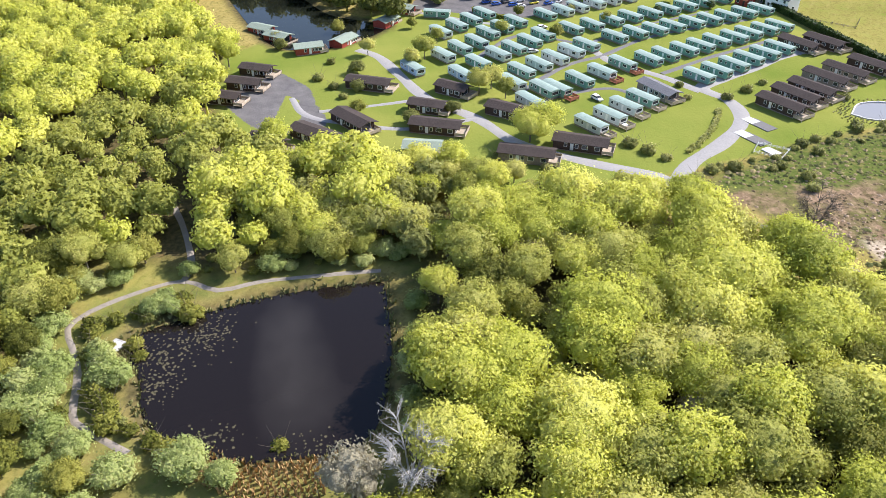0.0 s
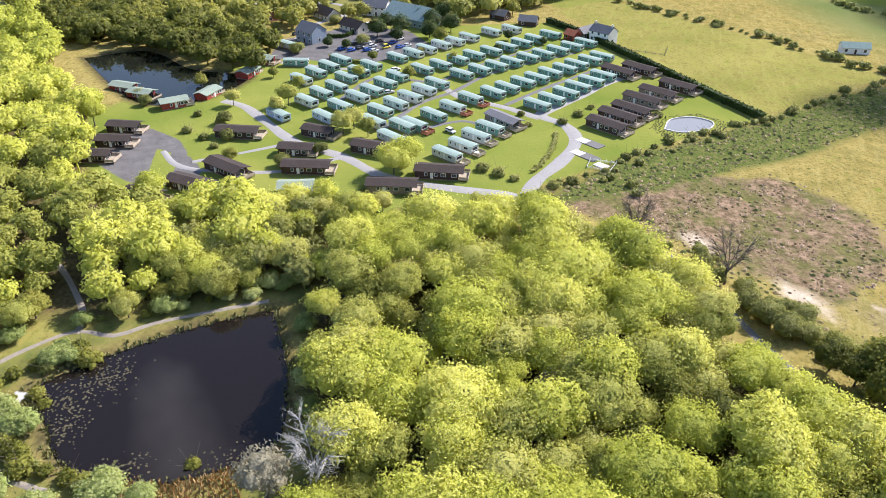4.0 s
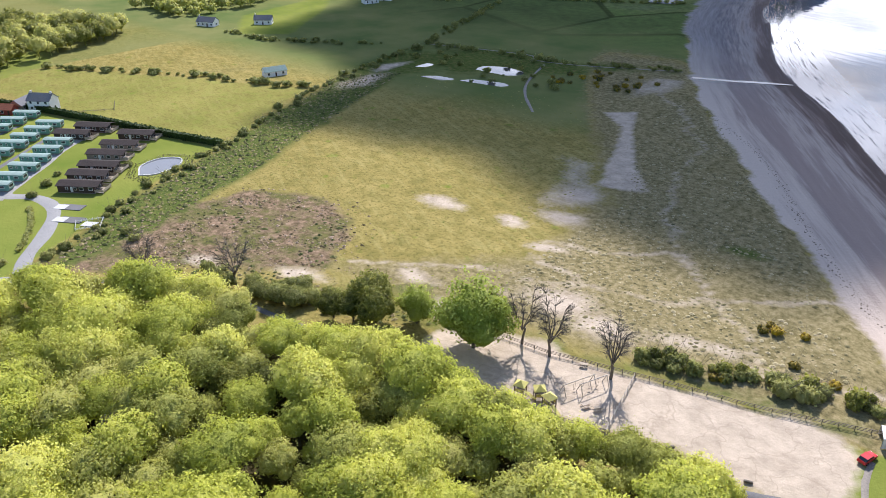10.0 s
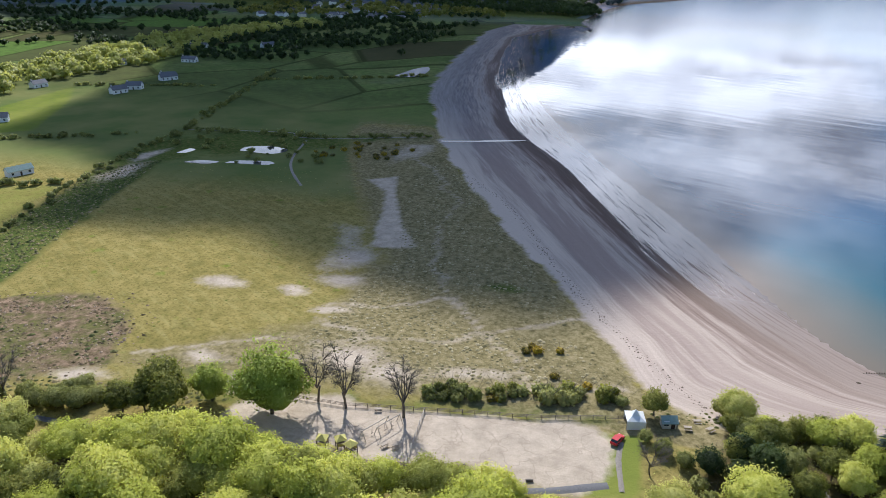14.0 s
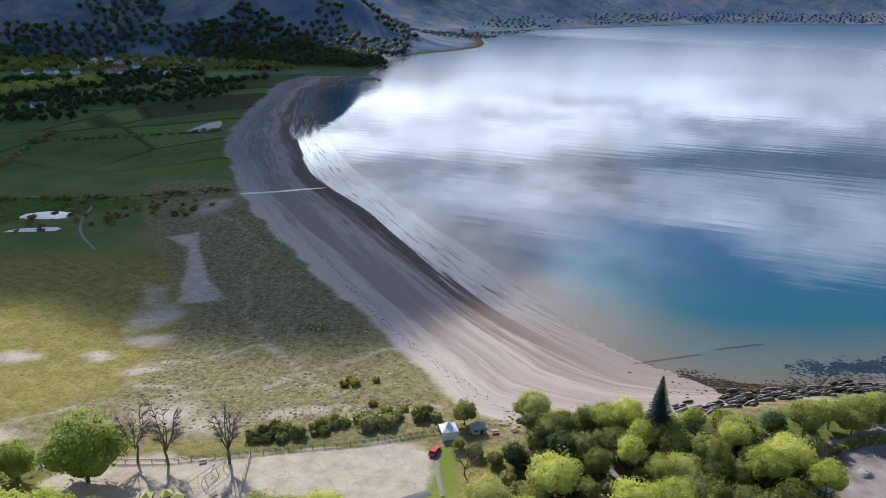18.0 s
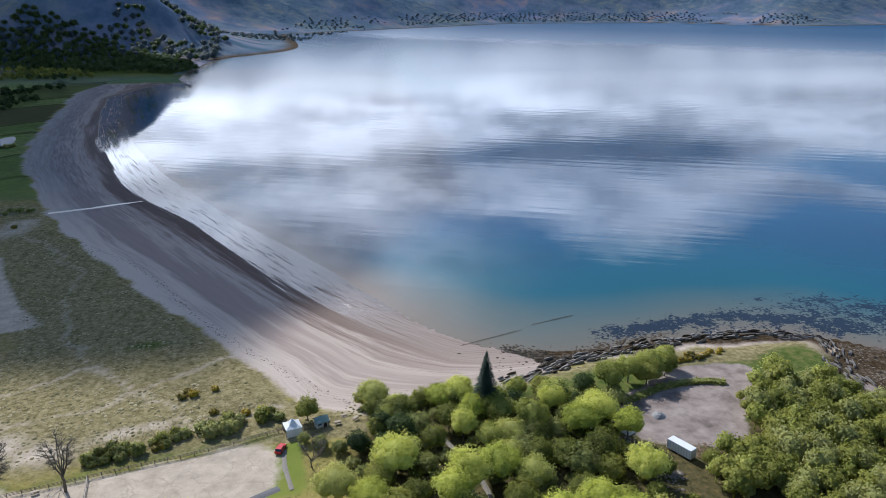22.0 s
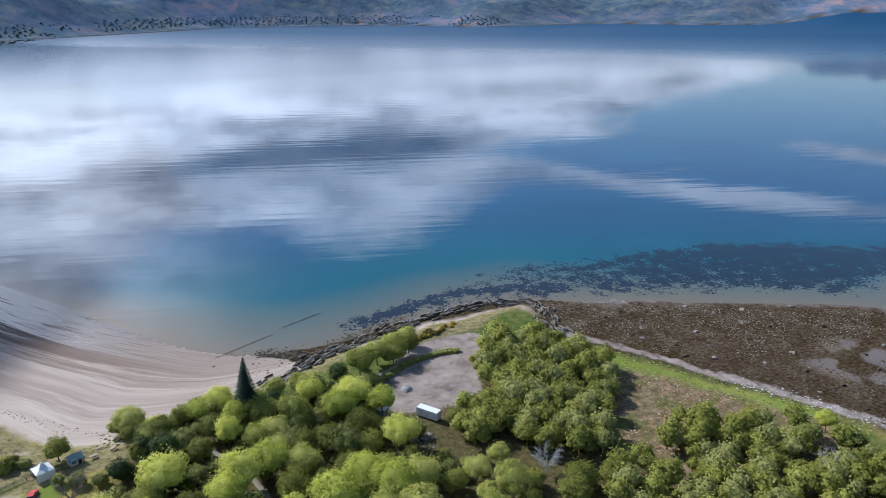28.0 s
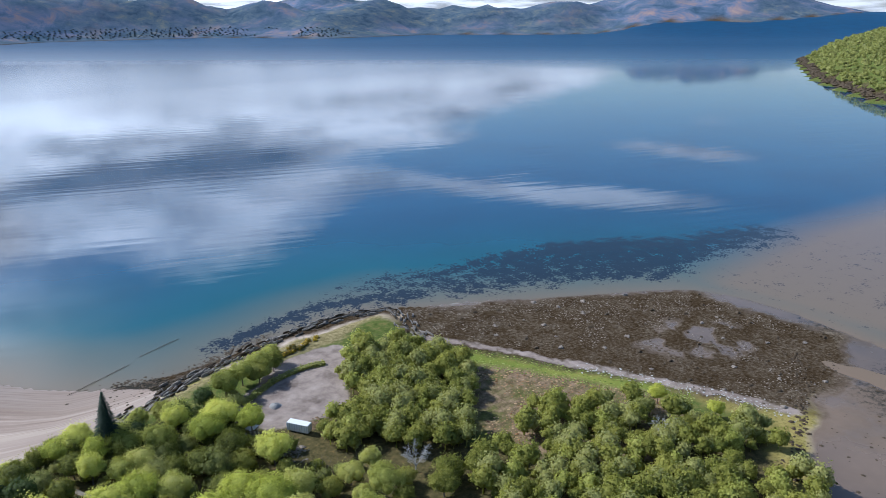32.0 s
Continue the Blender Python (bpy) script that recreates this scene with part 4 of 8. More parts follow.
make_pond("water_round_pond", ROUND_POND, -0.2, (0.25, 0.25, 0.25), "pale round garden pond with a stone rim")


# ---- trees ----
def leaf_shell(rs, cx, cy, cz, rx, rz, count, size, flat=0.35):
    """Leaf quads over a lumpy ellipsoid: centres and corners as arrays."""
    d = rs.normal(size=(count, 3))
    d /= np.linalg.norm(d, axis=1)[:, None]
    d[:, 2] = np.where(d[:, 2] < -flat, -d[:, 2], d[:, 2])
    r = 1 - 0.22 * rs.rand(count) ** 2 + 0.24 * np.maximum(rs.normal(size=count), 0)
    c = np.stack([cx + rx * d[:, 0] * r, cy + rx * d[:, 1] * r, cz + rz * d[:, 2] * r], 1)
    nrm = d + rs.normal(size=(count, 3)) * 0.55
    nrm /= np.linalg.norm(nrm, axis=1)[:, None]
    t = np.cross(nrm, rs.normal(size=(count, 3)))
    t /= np.linalg.norm(t, axis=1)[:, None]
    b = np.cross(nrm, t)
    s = size * (0.6 + 0.8 * rs.rand(count))[:, None]
    q = np.stack([c - s * t, c - 0.6 * s * b, c + s * t, c + 0.6 * s * b], 1)
    face = np.cross(q[:, 1] - q[:, 0], q[:, 2] - q[:, 0])
    turn = (face * d).sum(1) < 0
    q[turn] = q[turn][:, ::-1]
    return q


MIDS = []


def crown_arrays(rs, radius, tall, lumps, leaves, size):
    """A broad dome of a few boughs with small sprays over it; returns leaf corners and the solid boughs."""
    boughs = [(0, 0, tall * 0.46, radius * 0.74, tall * 0.45)]
    for k in range(6):
        a, q = 1.05 * k + rs.rand() * 0.8, radius * (0.36 + 0.14 * rs.rand())
        e = (radius - q) * (0.80 + 0.2 * rs.rand())
        boughs.append((e * math.cos(a), e * math.sin(a), tall * (0.30 + 0.26 * rs.rand()), q, q * 1.02))
    sprays = []
    for k in range(lumps):
        b = boughs[0] if k % 3 == 0 else boughs[1 + k % 6]
        a, h = 2.4 * k + rs.rand() * 0.9, -0.25 + 1.2 * rs.rand()
        w = math.sqrt(max(0.0, 1 - min(1.0, abs(h)) ** 2)) * 0.93
        q = radius * (0.09 + 0.11 * rs.rand())
        sprays.append((b[0] + b[3] * w * math.cos(a), b[1] + b[3] * w * math.sin(a), b[2] + b[4] * min(h, 0.95), q, q * 0.8))
    clumps = boughs + sprays
    area = [c[3] * c[3] * (0.75 if k < 7 else 1.0) for k, c in enumerate(clumps)]
    out = [leaf_shell(rs, *c, max(5, int(leaves * a / sum(area))), size) for c, a in zip(clumps, area)]
    # each leaf's middle of growth: between its clump's heart and the crown's
    heart = np.array((0, 0, tall * 0.22))
    MIDS.append(np.concatenate([np.tile(0.34 * np.array(c[:3]) + 0.66 * heart, (len(o) * 4, 1)) for c, o in zip(clumps, out)]))
    return np.concatenate(out), boughs


def ball(c, seg=8, rings=5, k=0.78):
    """A plain closed dome for the shaded inside of a clump."""
    v, f = [], []
    for i in range(rings + 1):
        th = math.pi * i / rings
        for j in range(seg):
            ph = 2 * math.pi * j / seg
            v.append((c[0] + c[3] * k * math.sin(th) * math.cos(ph), c[1] + c[3] * k * math.sin(th) * math.sin(ph), c[2] + c[4] * k * math.cos(th)))
    for i in range(rings):
        for j in range(seg):
            f.append((i * seg + j, (i + 1) * seg + j, (i + 1) * seg + (j + 1) % seg, i * seg + (j + 1) % seg))
    return v, f


def leaf_normals(me, v, centre, soft=0.40):
    """Leaves take the light like the rounded mass of the crown that they belong to."""
    me.polygons.foreach_set("use_smooth", np.ones(len(me.polygons), bool))
    own = np.empty(len(v) * 3, np.float32)
    me.vertices.foreach_get("normal", own)
    own = own.reshape(-1, 3)
    out = v - centre
    out /= np.linalg.norm(out, axis=1)[:, None] + 1e-6
    own *= np.sign((own * out).sum(1))[:, None] + 1e-6
    n = soft * out + (1 - soft) * own
    n[:, 2] += 0.32
    n /= np.linalg.norm(n, axis=1)[:, None] + 1e-6
    me.normals_split_custom_set_from_vertices(n.tolist())
    return me


def crown_mesh(name, seed, radius, tall, lumps, leaves, size, mat, lift=0.0):
    rs = np.random.RandomState(seed)
    corners, clumps = crown_arrays(rs, radius, tall, lumps, leaves, size)
    v = corners.reshape(-1, 3)
    mids = [np.repeat(MIDS.pop(0), 1, axis=0)]
    q = np.arange(len(v)).reshape(-1, 4)
    vs, qs, off = [v], [q], len(v)
    for c in clumps:
        bv, bf = ball(c)
        vs.append(np.array(bv))
        qs.append(np.array(bf) + off)
        mids.append(np.tile(np.array(c[:3]), (len(bv), 1)))
        off += len(bv)
    v, mids = np.concatenate(vs), np.concatenate(mids)
    v[:, 2] += lift
    mids[:, 2] += lift
    return leaf_normals(quads_mesh(name, v, np.concatenate(qs), mat), v, mids)


def tube(bm, pts, r0, r1, sides=6):
    """A tapered limb along points."""
    rings = []
    for i, p in enumerate(pts):
        d = (Vector(pts[min(i + 1, len(pts) - 1)]) - Vector(pts[max(i - 1, 0)])).normalized()
        u = d.orthogonal().normalized()
        w = d.cross(u)
        r = r0 + (r1 - r0) * i / (len(pts) - 1)
        rings.append([bm.verts.new(Vector(p) + (u * math.cos(2 * math.pi * k / sides) + w * math.sin(2 * math.pi * k / sides)) * r) for k in range(sides)])
    for a, b in zip(rings, rings[1:]):
        for k in range(sides):
            bm.faces.new((a[k], a[(k + 1) % sides], b[(k + 1) % sides], b[k]))
    bm.faces.new(rings[0][::-1])
    bm.faces.new(rings[-1])


def trunk_mesh(seed, tall, r, limbs=5, spread=3.0):
    rs = random.Random(seed)
    bm = bmesh.new()
    top = Vector((rs.uniform(-.5, .5), rs.uniform(-.5, .5), tall))
    tube(bm, [(0, 0, -0.5), (0.1, 0, tall * 0.4), tuple(top)], r, r * 0.45, 7)
    for k in range(limbs):
        a = 2 * math.pi * k / limbs + rs.random()
        h = tall * rs.uniform(0.55, 0.95)
        e = spread * rs.uniform(0.7, 1.1)
        tube(bm, [(0, 0, h), (e * 0.5 * math.cos(a), e * 0.5 * math.sin(a), h + e * 0.5), (e * math.cos(a), e * math.sin(a), h + e * 1.0)], r * 0.4, r * 0.12, 5)
    me = bpy.data.meshes.new("trunk")
    bm.to_mesh(me)
    bm.free()
    me.materials.append(BARK)
    return me


TREE_KINDS = {}


def tree_kind(key, leaf, n, radius, tall, lift, lumps, leaves, size):
    TREE_KINDS[key] = [(crown_mesh("crown", 40 + 7 * k + len(key), radius * (0.9 + 0.1 * k), tall, lumps, leaves, size, leaf, lift), trunk_mesh(k, lift + tall * 0.35, radius * 0.055)) for k in range(n)]


tree_kind("beech", LEAF_BEECH, 5, 6.0, 9.0, 3.4, 50, 4300, 0.25)
tree_kind("oak", LEAF_OLIVE, 4, 5.6, 8.0, 3.0, 48, 3400, 0.24)
tree_kind("green", LEAF_GREEN, 3, 5.0, 8.0, 1.2, 44, 3000, 0.24)
tree_kind("deep", LEAF_DEEP, 2, 4.5, 8.0, 0.6, 40, 2600, 0.25)
tree_kind("dull", LEAF_DULL, 3, 4.0, 5.5, 0.2, 40, 2200, 0.22)
tree_kind("willow", LEAF_WILLOW, 3, 4.0, 5.2, 0.1, 40, 2200, 0.22)
tree_kind("bush", LEAF_DULL, 3, 1.8, 1.9, -0.2, 11, 420, 0.24)
tree_kind("bush_green", LEAF_GREEN, 2, 1.8, 2.2, -0.2, 10, 420, 0.24)
tree_kind("great", LEAF_GREAT, 1, 5.9, 12.0, 0.0, 60, 6500, 0.22)
tree_kind("pale", LEAF_PALE, 1, 5.5, 8.0, 3.0, 22, 900, 0.30)
tree_kind("gorse", GORSE_MAT, 2, 1.5, 1.5, -0.2, 9, 380, 0.2)

TREE_WORDS = {"pale": "pale budding tree with few leaves at the pond", "great": "great round beech in bright green leaf", "beech": "broad beech with fresh yellow-green spring leaves", "oak": "oak with thin olive-yellow young leaves", "green": "rounded tree in full green leaf",
              "deep": "dense tree with dark green leaves", "dull": "grey-green willow scrub tree", "willow": "round willow in fresh pale green leaf by the pond", "bush": "low grey-green bush with small leaves", "bush_green": "rounded green bush on the grass", "gorse": "gorse bush in yellow flower"}


def tree(key, x, y, scale=1.0, name="tree", label="", group="", tall=1.0):
    crown, trunk = random.choice(TREE_KINDS[key])
    b = base(name, x, y, height(x, y), rnd(0, 360))
    b.scale = (scale, scale, scale * tall)
    part("trunk", trunk, None, b)
    part("crown", crown, None, b)
    tagged(b, label or TREE_WORDS[key], "tree", group)
    return b


def scatter(poly, gap, seed, keep=None):
    """Places spread over an area, at least about gap apart."""
    rs = random.Random(seed)
    xs, ys = [p[0] for p in poly], [p[1] for p in poly]
    got = []
    cell = gap
    grid = {}
    for _ in range(int((max(xs) - min(xs)) * (max(ys) - min(ys)) / gap / gap * 7)):
        x, y = rs.uniform(min(xs), max(xs)), rs.uniform(min(ys), max(ys))
        k = (int(x // cell), int(y // cell))
        if any((x - a) ** 2 + (y - b) ** 2 < gap * gap for i in (-1, 0, 1) for j in (-1, 0, 1) for a, b in grid.get((k[0] + i, k[1] + j), ())):
            continue
        grid.setdefault(k, []).append((x, y))
        got.append((x, y))
    g = np.array(got)
    ok = edge(g[:, 0], g[:, 1], poly) < 0
    if keep is not None:
        ok &= keep(g[:, 0], g[:, 1])
    return [tuple(p) for p in g[ok]]



def woods(name, label, spots, leaf, seed, radius, tall, lift, lumps, leaves, size, spread=0.3):
    """Many trees as one stand, past counting."""
    rs = np.random.RandomState(seed)
    kinds = []
    for k in range(4):
        c, cl = crown_arrays(rs, radius, tall, lumps, leaves, size)
        v = c.reshape(-1, 3)
        vs, qs, ms, off = [v], [np.arange(len(v)).reshape(-1, 4)], [MIDS.pop(0)], len(v)
        for one in cl if leaves > 200 else cl[:1]:
            bv, bf = ball(one, 6, 4, 0.78 if leaves > 200 else 0.85)
            vs.append(np.array(bv)); qs.append(np.array(bf) + off); off += len(bv)
            ms.append(np.tile(np.array(one[:3]), (len(bv), 1)))
        # a short tapered stem
        st = [(radius * r * math.cos(a), radius * r * math.sin(a), h) for r, h in ((0.07, -lift - 0.5), (0.03, tall * 0.4)) for a in (0, 1.57, 3.14, 4.71)]
        vs.append(np.array(st)); qs.append(np.array([(i, (i + 1) % 4, 4 + (i + 1) % 4, 4 + i) for i in range(4)]) + off)
        ms.append(np.zeros((8, 3)))
        kinds.append((np.concatenate(vs), np.concatenate(qs), np.concatenate(ms)))
    P = np.array(spots)
    H = heights(P[:, 0], P[:, 1])
    V, Q, C, off = [], [], [], 0
    for (x, y), h in zip(spots, H):
        v, q, mid = kinds[rs.randint(4)]
        a, s = rs.rand() * 6.28, 1 + spread * (2 * rs.rand() - 1)
        c, sn = math.cos(a), math.sin(a)
        w = np.stack([(v[:, 0] * c - v[:, 1] * sn) * s + x, (v[:, 0] * sn + v[:, 1] * c) * s + y, (v[:, 2] + lift) * s + h], 1)
        V.append(w); Q.append(q + off); off += len(v)
        C.append(np.stack([(mid[:, 0] * c - mid[:, 1] * sn) * s + x, (mid[:, 0] * sn + mid[:, 1] * c) * s + y, (mid[:, 2] + lift) * s + h], 1))
    V = np.concatenate(V)
    ob = new(name, leaf_normals(quads_mesh(name, V, np.concatenate(Q), leaf), V, np.concatenate(C)))
    tagged(ob, label, "woodland", kind="stuff")



# ---- planting ----
def plant(key, spots, lo=0.8, hi=1.2, name="", group="", label="", tall=1.0):
    names = {"beech": "beech_tree", "oak": "oak_tree", "green": "tree", "deep": "tree", "dull": "willow_tree", "willow": "willow_tree", "pale": "budding_tree", "great": "beech_tree", "bush": "bush", "bush_green": "bush", "gorse": "gorse_bush"}
    for x, y in spots:
        t = tree(key, x, y, rnd(lo, hi), name or names[key], label, group, tall)
        if key in ("bush", "bush_green", "gorse"):
            t["category"] = "bush"


LOWER_ROAD = flow([(-197, 95), (-178, 118), (-156, 121), (-139, 122), (-123, 125), (-108, 127), (-99, 129), (-75, 128), (-55, 131), (-40, 134), (-24, 137), (-12, 143)], 4)


def clear_of_road(x, y):
    return (line_far(x, y, LOWER_ROAD) > 4.5) & (edge(x, y, POND) > 6)


for x, y in scatter(WOOD, 5.5, 3, clear_of_road):
    k = random.choices(("beech", "oak", "green"), (7, 4, 0.6))[0]
    plant(k, [(x, y)], 0.6, 1.22, group="woodland trees")

# younger trees between the lodges, the wood and the pond
for x, y in scatter([(-205, 4), (-213, 20), (-212, 46), (-207, 60), (-200, 74), (-193, 92), (-184, 92), (-192, 68), (-186, 44), (-174, 34), (-186, 14)], 5.0, 71, lambda x, y: edge(x, y, WOOD) > 1):
    plant(random.choices(("beech", "oak", "dull", "green"), (3, 4, 2, 1))[0], [(x, y)], 0.5, 0.85, group="woodland trees")
for x, y in scatter([(-210, -24), (-208, 14), (-190, 26), (-175, 26), (-174, 2), (-176, -12), (-186, -20)], 4.7, 72, lambda x, y: line_far(x, y, [(-167, -19), (-174, -19), (-188, -25), (-197, -30)]) > 3):
    plant(random.choices(("willow", "oak", "green", "beech"), (5, 4, 1.5, 1))[0], [(x, y)], 0.5, 0.9, group="pond shrubs")
for x, y in scatter([(-166, -30), (-160, -38), (-152, -40), (-140, -33), (-131, -30), (-112, -36), (-120, -60), (-160, -62), (-184, -44), (-176, -26)], 3.6, 73, lambda x, y: wave(x, y, 12, 2) > 0.36):
    plant(random.choices(("willow", "green", "bush_green", "oak"), (3, 3, 3, 1))[0], [(x, y)], 0.5, 0.95, group="pond shrubs")
for x, y in scatter([(-158, -10), (-162, -16), (-158, -26), (-150, -32), (-140, -26), (-131, -22), (-129, -17), (-140, -21), (-152, -27)], 2.6, 74, lambda x, y: edge(x, y, POND) > 1.0):
    plant(random.choices(("bush_green", "bush", "willow"), (4, 3, 1))[0], [(x, y)], 0.6, 1.2, group="pond shrubs")

for x, y in scatter([(-173, 26), (-172, 8), (-170.5, -4), (-171, -15), (-180, -16), (-181, 26)], 3.2, 75, lambda x, y: (edge(x, y, POND) > 4.5) & (wave(x, y, 9, 2) > 0.36)):
    plant(random.choices(("willow", "bush_green", "bush", "oak"), (4, 2, 3, 2))[0], [(x, y)], 0.45, 0.8, group="pond shrubs")
plant("willow", [(-158, -18), (-161, -20), (-146, -27), (-143, -25), (-139, -23), (-152, -38), (-147, -38), (-142, -36), (-136, -33), (-131, -31), (-127, -27), (-124, -22), (-119, -14), (-137, -36), (-157, -42)], 0.6, 0.9, group="pond shrubs")
plant("bush_green", [(-157, -24), (-151, -30), (-136, -24), (-132, -20), (-129, -19), (-126, -11), (-124, -8)], 0.9, 1.4, group="pond shrubs")
# the woods beyond counting
west = scatter(WOOD_WEST, 6.6, 8, lambda x, y: (edge(x, y, POND) > 9) & (x > -400) & (line_far(x, y, [(-172, -18), (-188, -25), (-195, -29)]) > 3))
mixed = wave(np.array([p[0] for p in west]), np.array([p[1] for p in west]), 30, 3)
woods("beech_wood", "dense beech wood in yellow-green spring leaf", [p for p, w in zip(west, mixed) if w > 0.47 or p[0] < -250], LEAF_BEECH, 4, 5.4, 8, 3.0, 26, 820, 0.43)
woods("mixed_wood", "open oak and willow wood with thin olive leaves", [p for p, w in zip(west, mixed) if w <= 0.47 and p[0] >= -250], LEAF_OLIVE, 5, 4.8, 7, 2.0, 14, 560, 0.5)
woods("pond_wood", "willow and alder wood behind the pond", scatter([(-172, 32), (-176, 14), (-186, 0), (-190, -14), (-206, 4), (-206, 40)], 5.8, 12), LEAF_DULL, 6, 3.8, 6, 2, 11, 700, 0.45)
woods("mill_wood", "mixed trees round the upper pond", scatter([(-380, -36), (-350, -10), (-336, 14), (-352, 16), (-372, 20), (-440, -20), (-470, -120), (-385, -66)], 6.4, 13), LEAF_GREEN, 7, 5.2, 8, 1.2, 14, 420, 0.65)
woods("village_trees", "garden trees among the village houses", scatter([(-470, -120), (-400, -30), (-400, 26), (-430, 100), (-430, 160), (-560, 200), (-640, 40), (-600, -150)], 8.2, 14, lambda x, y: (wave(x, y, 40, 2) > 0.30) & (line_far(x, y, [(-384, 30), (-410, 40), (-440, 60), (-480, 20)]) > 8)), LEAF_GREEN, 8, 5.0, 8, 1.0, 10, 360, 0.7)
woods("north_wood", "beech wood beyond the upper pond", scatter([(-300, -54), (-330, -66), (-376, -72), (-440, -100), (-520, -260), (-400, -260), (-360, -120)], 7.0, 16), LEAF_BEECH, 43, 5.4, 8, 2.5, 16, 420, 0.6)
lane_spots = scatter([(-398, 112), (-412, 150), (-438, 182), (-456, 240), (-480, 292), (-540, 270), (-640, 200), (-610, 60), (-470, 96)], 7.6, 15)
woods("lane_wood", "tall mixed trees behind the field's far side", lane_spots[::2], LEAF_GREEN, 41, 5.4, 9, 1.5, 14, 420, 0.6)
woods("budding_wood", "budding olive trees behind the field's far side", lane_spots[1::2], LEAF_OLIVE, 42, 5.0, 9, 2.0, 13, 360, 0.6)
for x, y in ((-300, 6), (-312, 30), (-322, 54), (-338, 96), (-345, 62), (-330, 20), (-326, -8), (-352, 84), (-268, 6), (-252, 36), (-250, 8), (-318, 74)):
    plant(random.choice(("oak", "dull", "green")), [(x, y)], 0.42, 0.68, group="garden trees")
for x, y in ((-368, 96), (-372, 60), (-362, 30), (-398, 60), (-410, 50), (-420, 84), (-404, 20), (-424, 30), (-390, 0), (-380, -12), (-366, 12), (-412, 8)):
    plant(random.choice(("deep", "green", "dull")), [(x, y)], 0.6, 0.95, group="garden trees")
lime = [(2, 118), (0, 138), (12, 145), (24, 141), (40, 147), (58, 149), (71, 142), (78, 128), (98, 104), (128, 72), (80, 50), (20, 90)]
for x, y in scatter(lime, 6.6, 21, lambda x, y: (line_far(x, y, [(28, 160), (32, 151), (36, 138), (38, 120)]) > 3.5) & (y > 84)):
    plant(random.choices(("beech", "oak", "green"), (3, 3, 4))[0], [(x, y)], 0.6, 1.05, group="woodland trees")
thicket = scatter([(119, 163), (134, 170), (146, 166), (160, 142), (147, 121), (125, 106), (118, 95), (106, 108), (97, 128), (112, 140)], 3.7, 22) + \
    scatter([(122, 90), (148, 99), (171, 84), (181, 62), (190, 47), (181, 30), (160, 14), (100, 50), (106, 88)], 3.9, 23, lambda x, y: wave(x, y, 14, 2) > 0.30) + \
    scatter([(93, 131), (99, 138), (108, 138), (113, 131), (102, 114), (92, 122)], 3.9, 24)
woods("thicket", "dense birch and willow thicket in mixed greens", thicket, LEAF_GREEN, 9, 2.8, 5.5, 1.0, 12, 440, 0.30, 0.5)
woods("dull_thicket", "grey-green willow thicket on the point", [(x + 2.0, y - 1.4) for x, y in thicket[::2]], LEAF_DULL, 10, 2.8, 6.0, 1.0, 12, 440, 0.30, 0.5)
woods("oak_thicket", "olive young oaks through the thicket", [(x - 1.8, y + 1.4) for x, y in thicket[1::4]], LEAF_OLIVE, 19, 2.6, 5.8, 1.2, 10, 420, 0.32)
for key, spots, lo, hi in (("green", [(-5, 171), (20, 166), (27, 173), (33, 175), (46, 158), (104, 178), (96, 174)], 0.75, 1.0), ("beech", [(39, 161), (62, 162), (72, 154), (66, 150), (78, 147)], 0.7, 0.9),
                           ("deep", [(14, 160), (19, 156), (56, 160), (64, 164), (75, 172), (50, 163)], 0.8, 1.1), ("oak", [(45, 164), (83, 172), (91, 176), (98, 178), (54, 155)], 0.8, 1.0),
                           ("dull", [(11, 178), (16, 168), (63, 174), (70, 168), (60, 152), (24, 160), (82, 165)], 0.7, 1.0)):
    plant(key, spots, lo, hi, group="shore trees")
belt = [(0, 150), (8, 160), (13, 176), (34, 177), (52, 175), (66, 172), (84, 174), (98, 182), (108, 186), (104, 178), (84, 168), (77, 160), (73, 150), (60, 149), (40, 147), (25, 142), (8, 146)]
for x, y in scatter(belt, 5.4, 44, lambda x, y: (line_far(x, y, [(28, 164), (28, 160), (32, 151), (36, 138)]) > 3.0) & (line_far(x, y, [(79, 162), (91, 167), (108, 176)]) > 4) & (np.hypot(x - 5, y - 169) > 7)):
    plant(random.choices(("green", "deep", "oak", "dull", "beech"), (4, 2, 3, 4, 1.5))[0], [(x, y)], 0.5, 0.85, group="shore trees")
for x, y in scatter([(4, 150), (8, 160), (14, 174), (34, 175), (52, 172), (66, 169), (76, 166), (74, 150), (78, 130), (98, 106), (40, 118), (4, 124)], 4.2, 49, lambda x, y: line_far(x, y, [(28, 164), (28, 160), (32, 151), (36, 138), (38, 120)]) > 2.5):
    plant(random.choices(("bush", "bush_green", "dull"), (3, 3, 1))[0], [(x, y)], 0.8, 1.5, name="undergrowth_bush", group="undergrowth bushes", label="leafy undergrowth bush below the shore trees")
plant("beech", [(181, 74), (186, 57)], 0.5, 0.6, group="shore trees")
plant("dull", [(-6, 160), (-2, 157), (3, 154), (8, 158), (30, 166)], 0.5, 0.7)
# trees along the yard and the lower road
for k in range(24):
    x = -104 + 4.1 * k
    plant(random.choices(("beech", "oak", "green"), (5, 3, 1))[0], [(x + rnd(-1, 1), 123.5 + 4.5 * smooth(np.array(x), -70, -40) - 3.5 * smooth(np.array(x), -36, -14) + rnd(-1.2, 1.0))], 0.62, 0.85, group="woodland trees")
plant("great", [(-93, 142.5)], 1.8, 1.8, "beech_tree", label="great round beech with bright green leaves beside the sandy yard", tall=0.9)
plant("great", [(-110, 142)], 0.95, 0.95, label="rounded young beech with bright green leaves beside the lane")
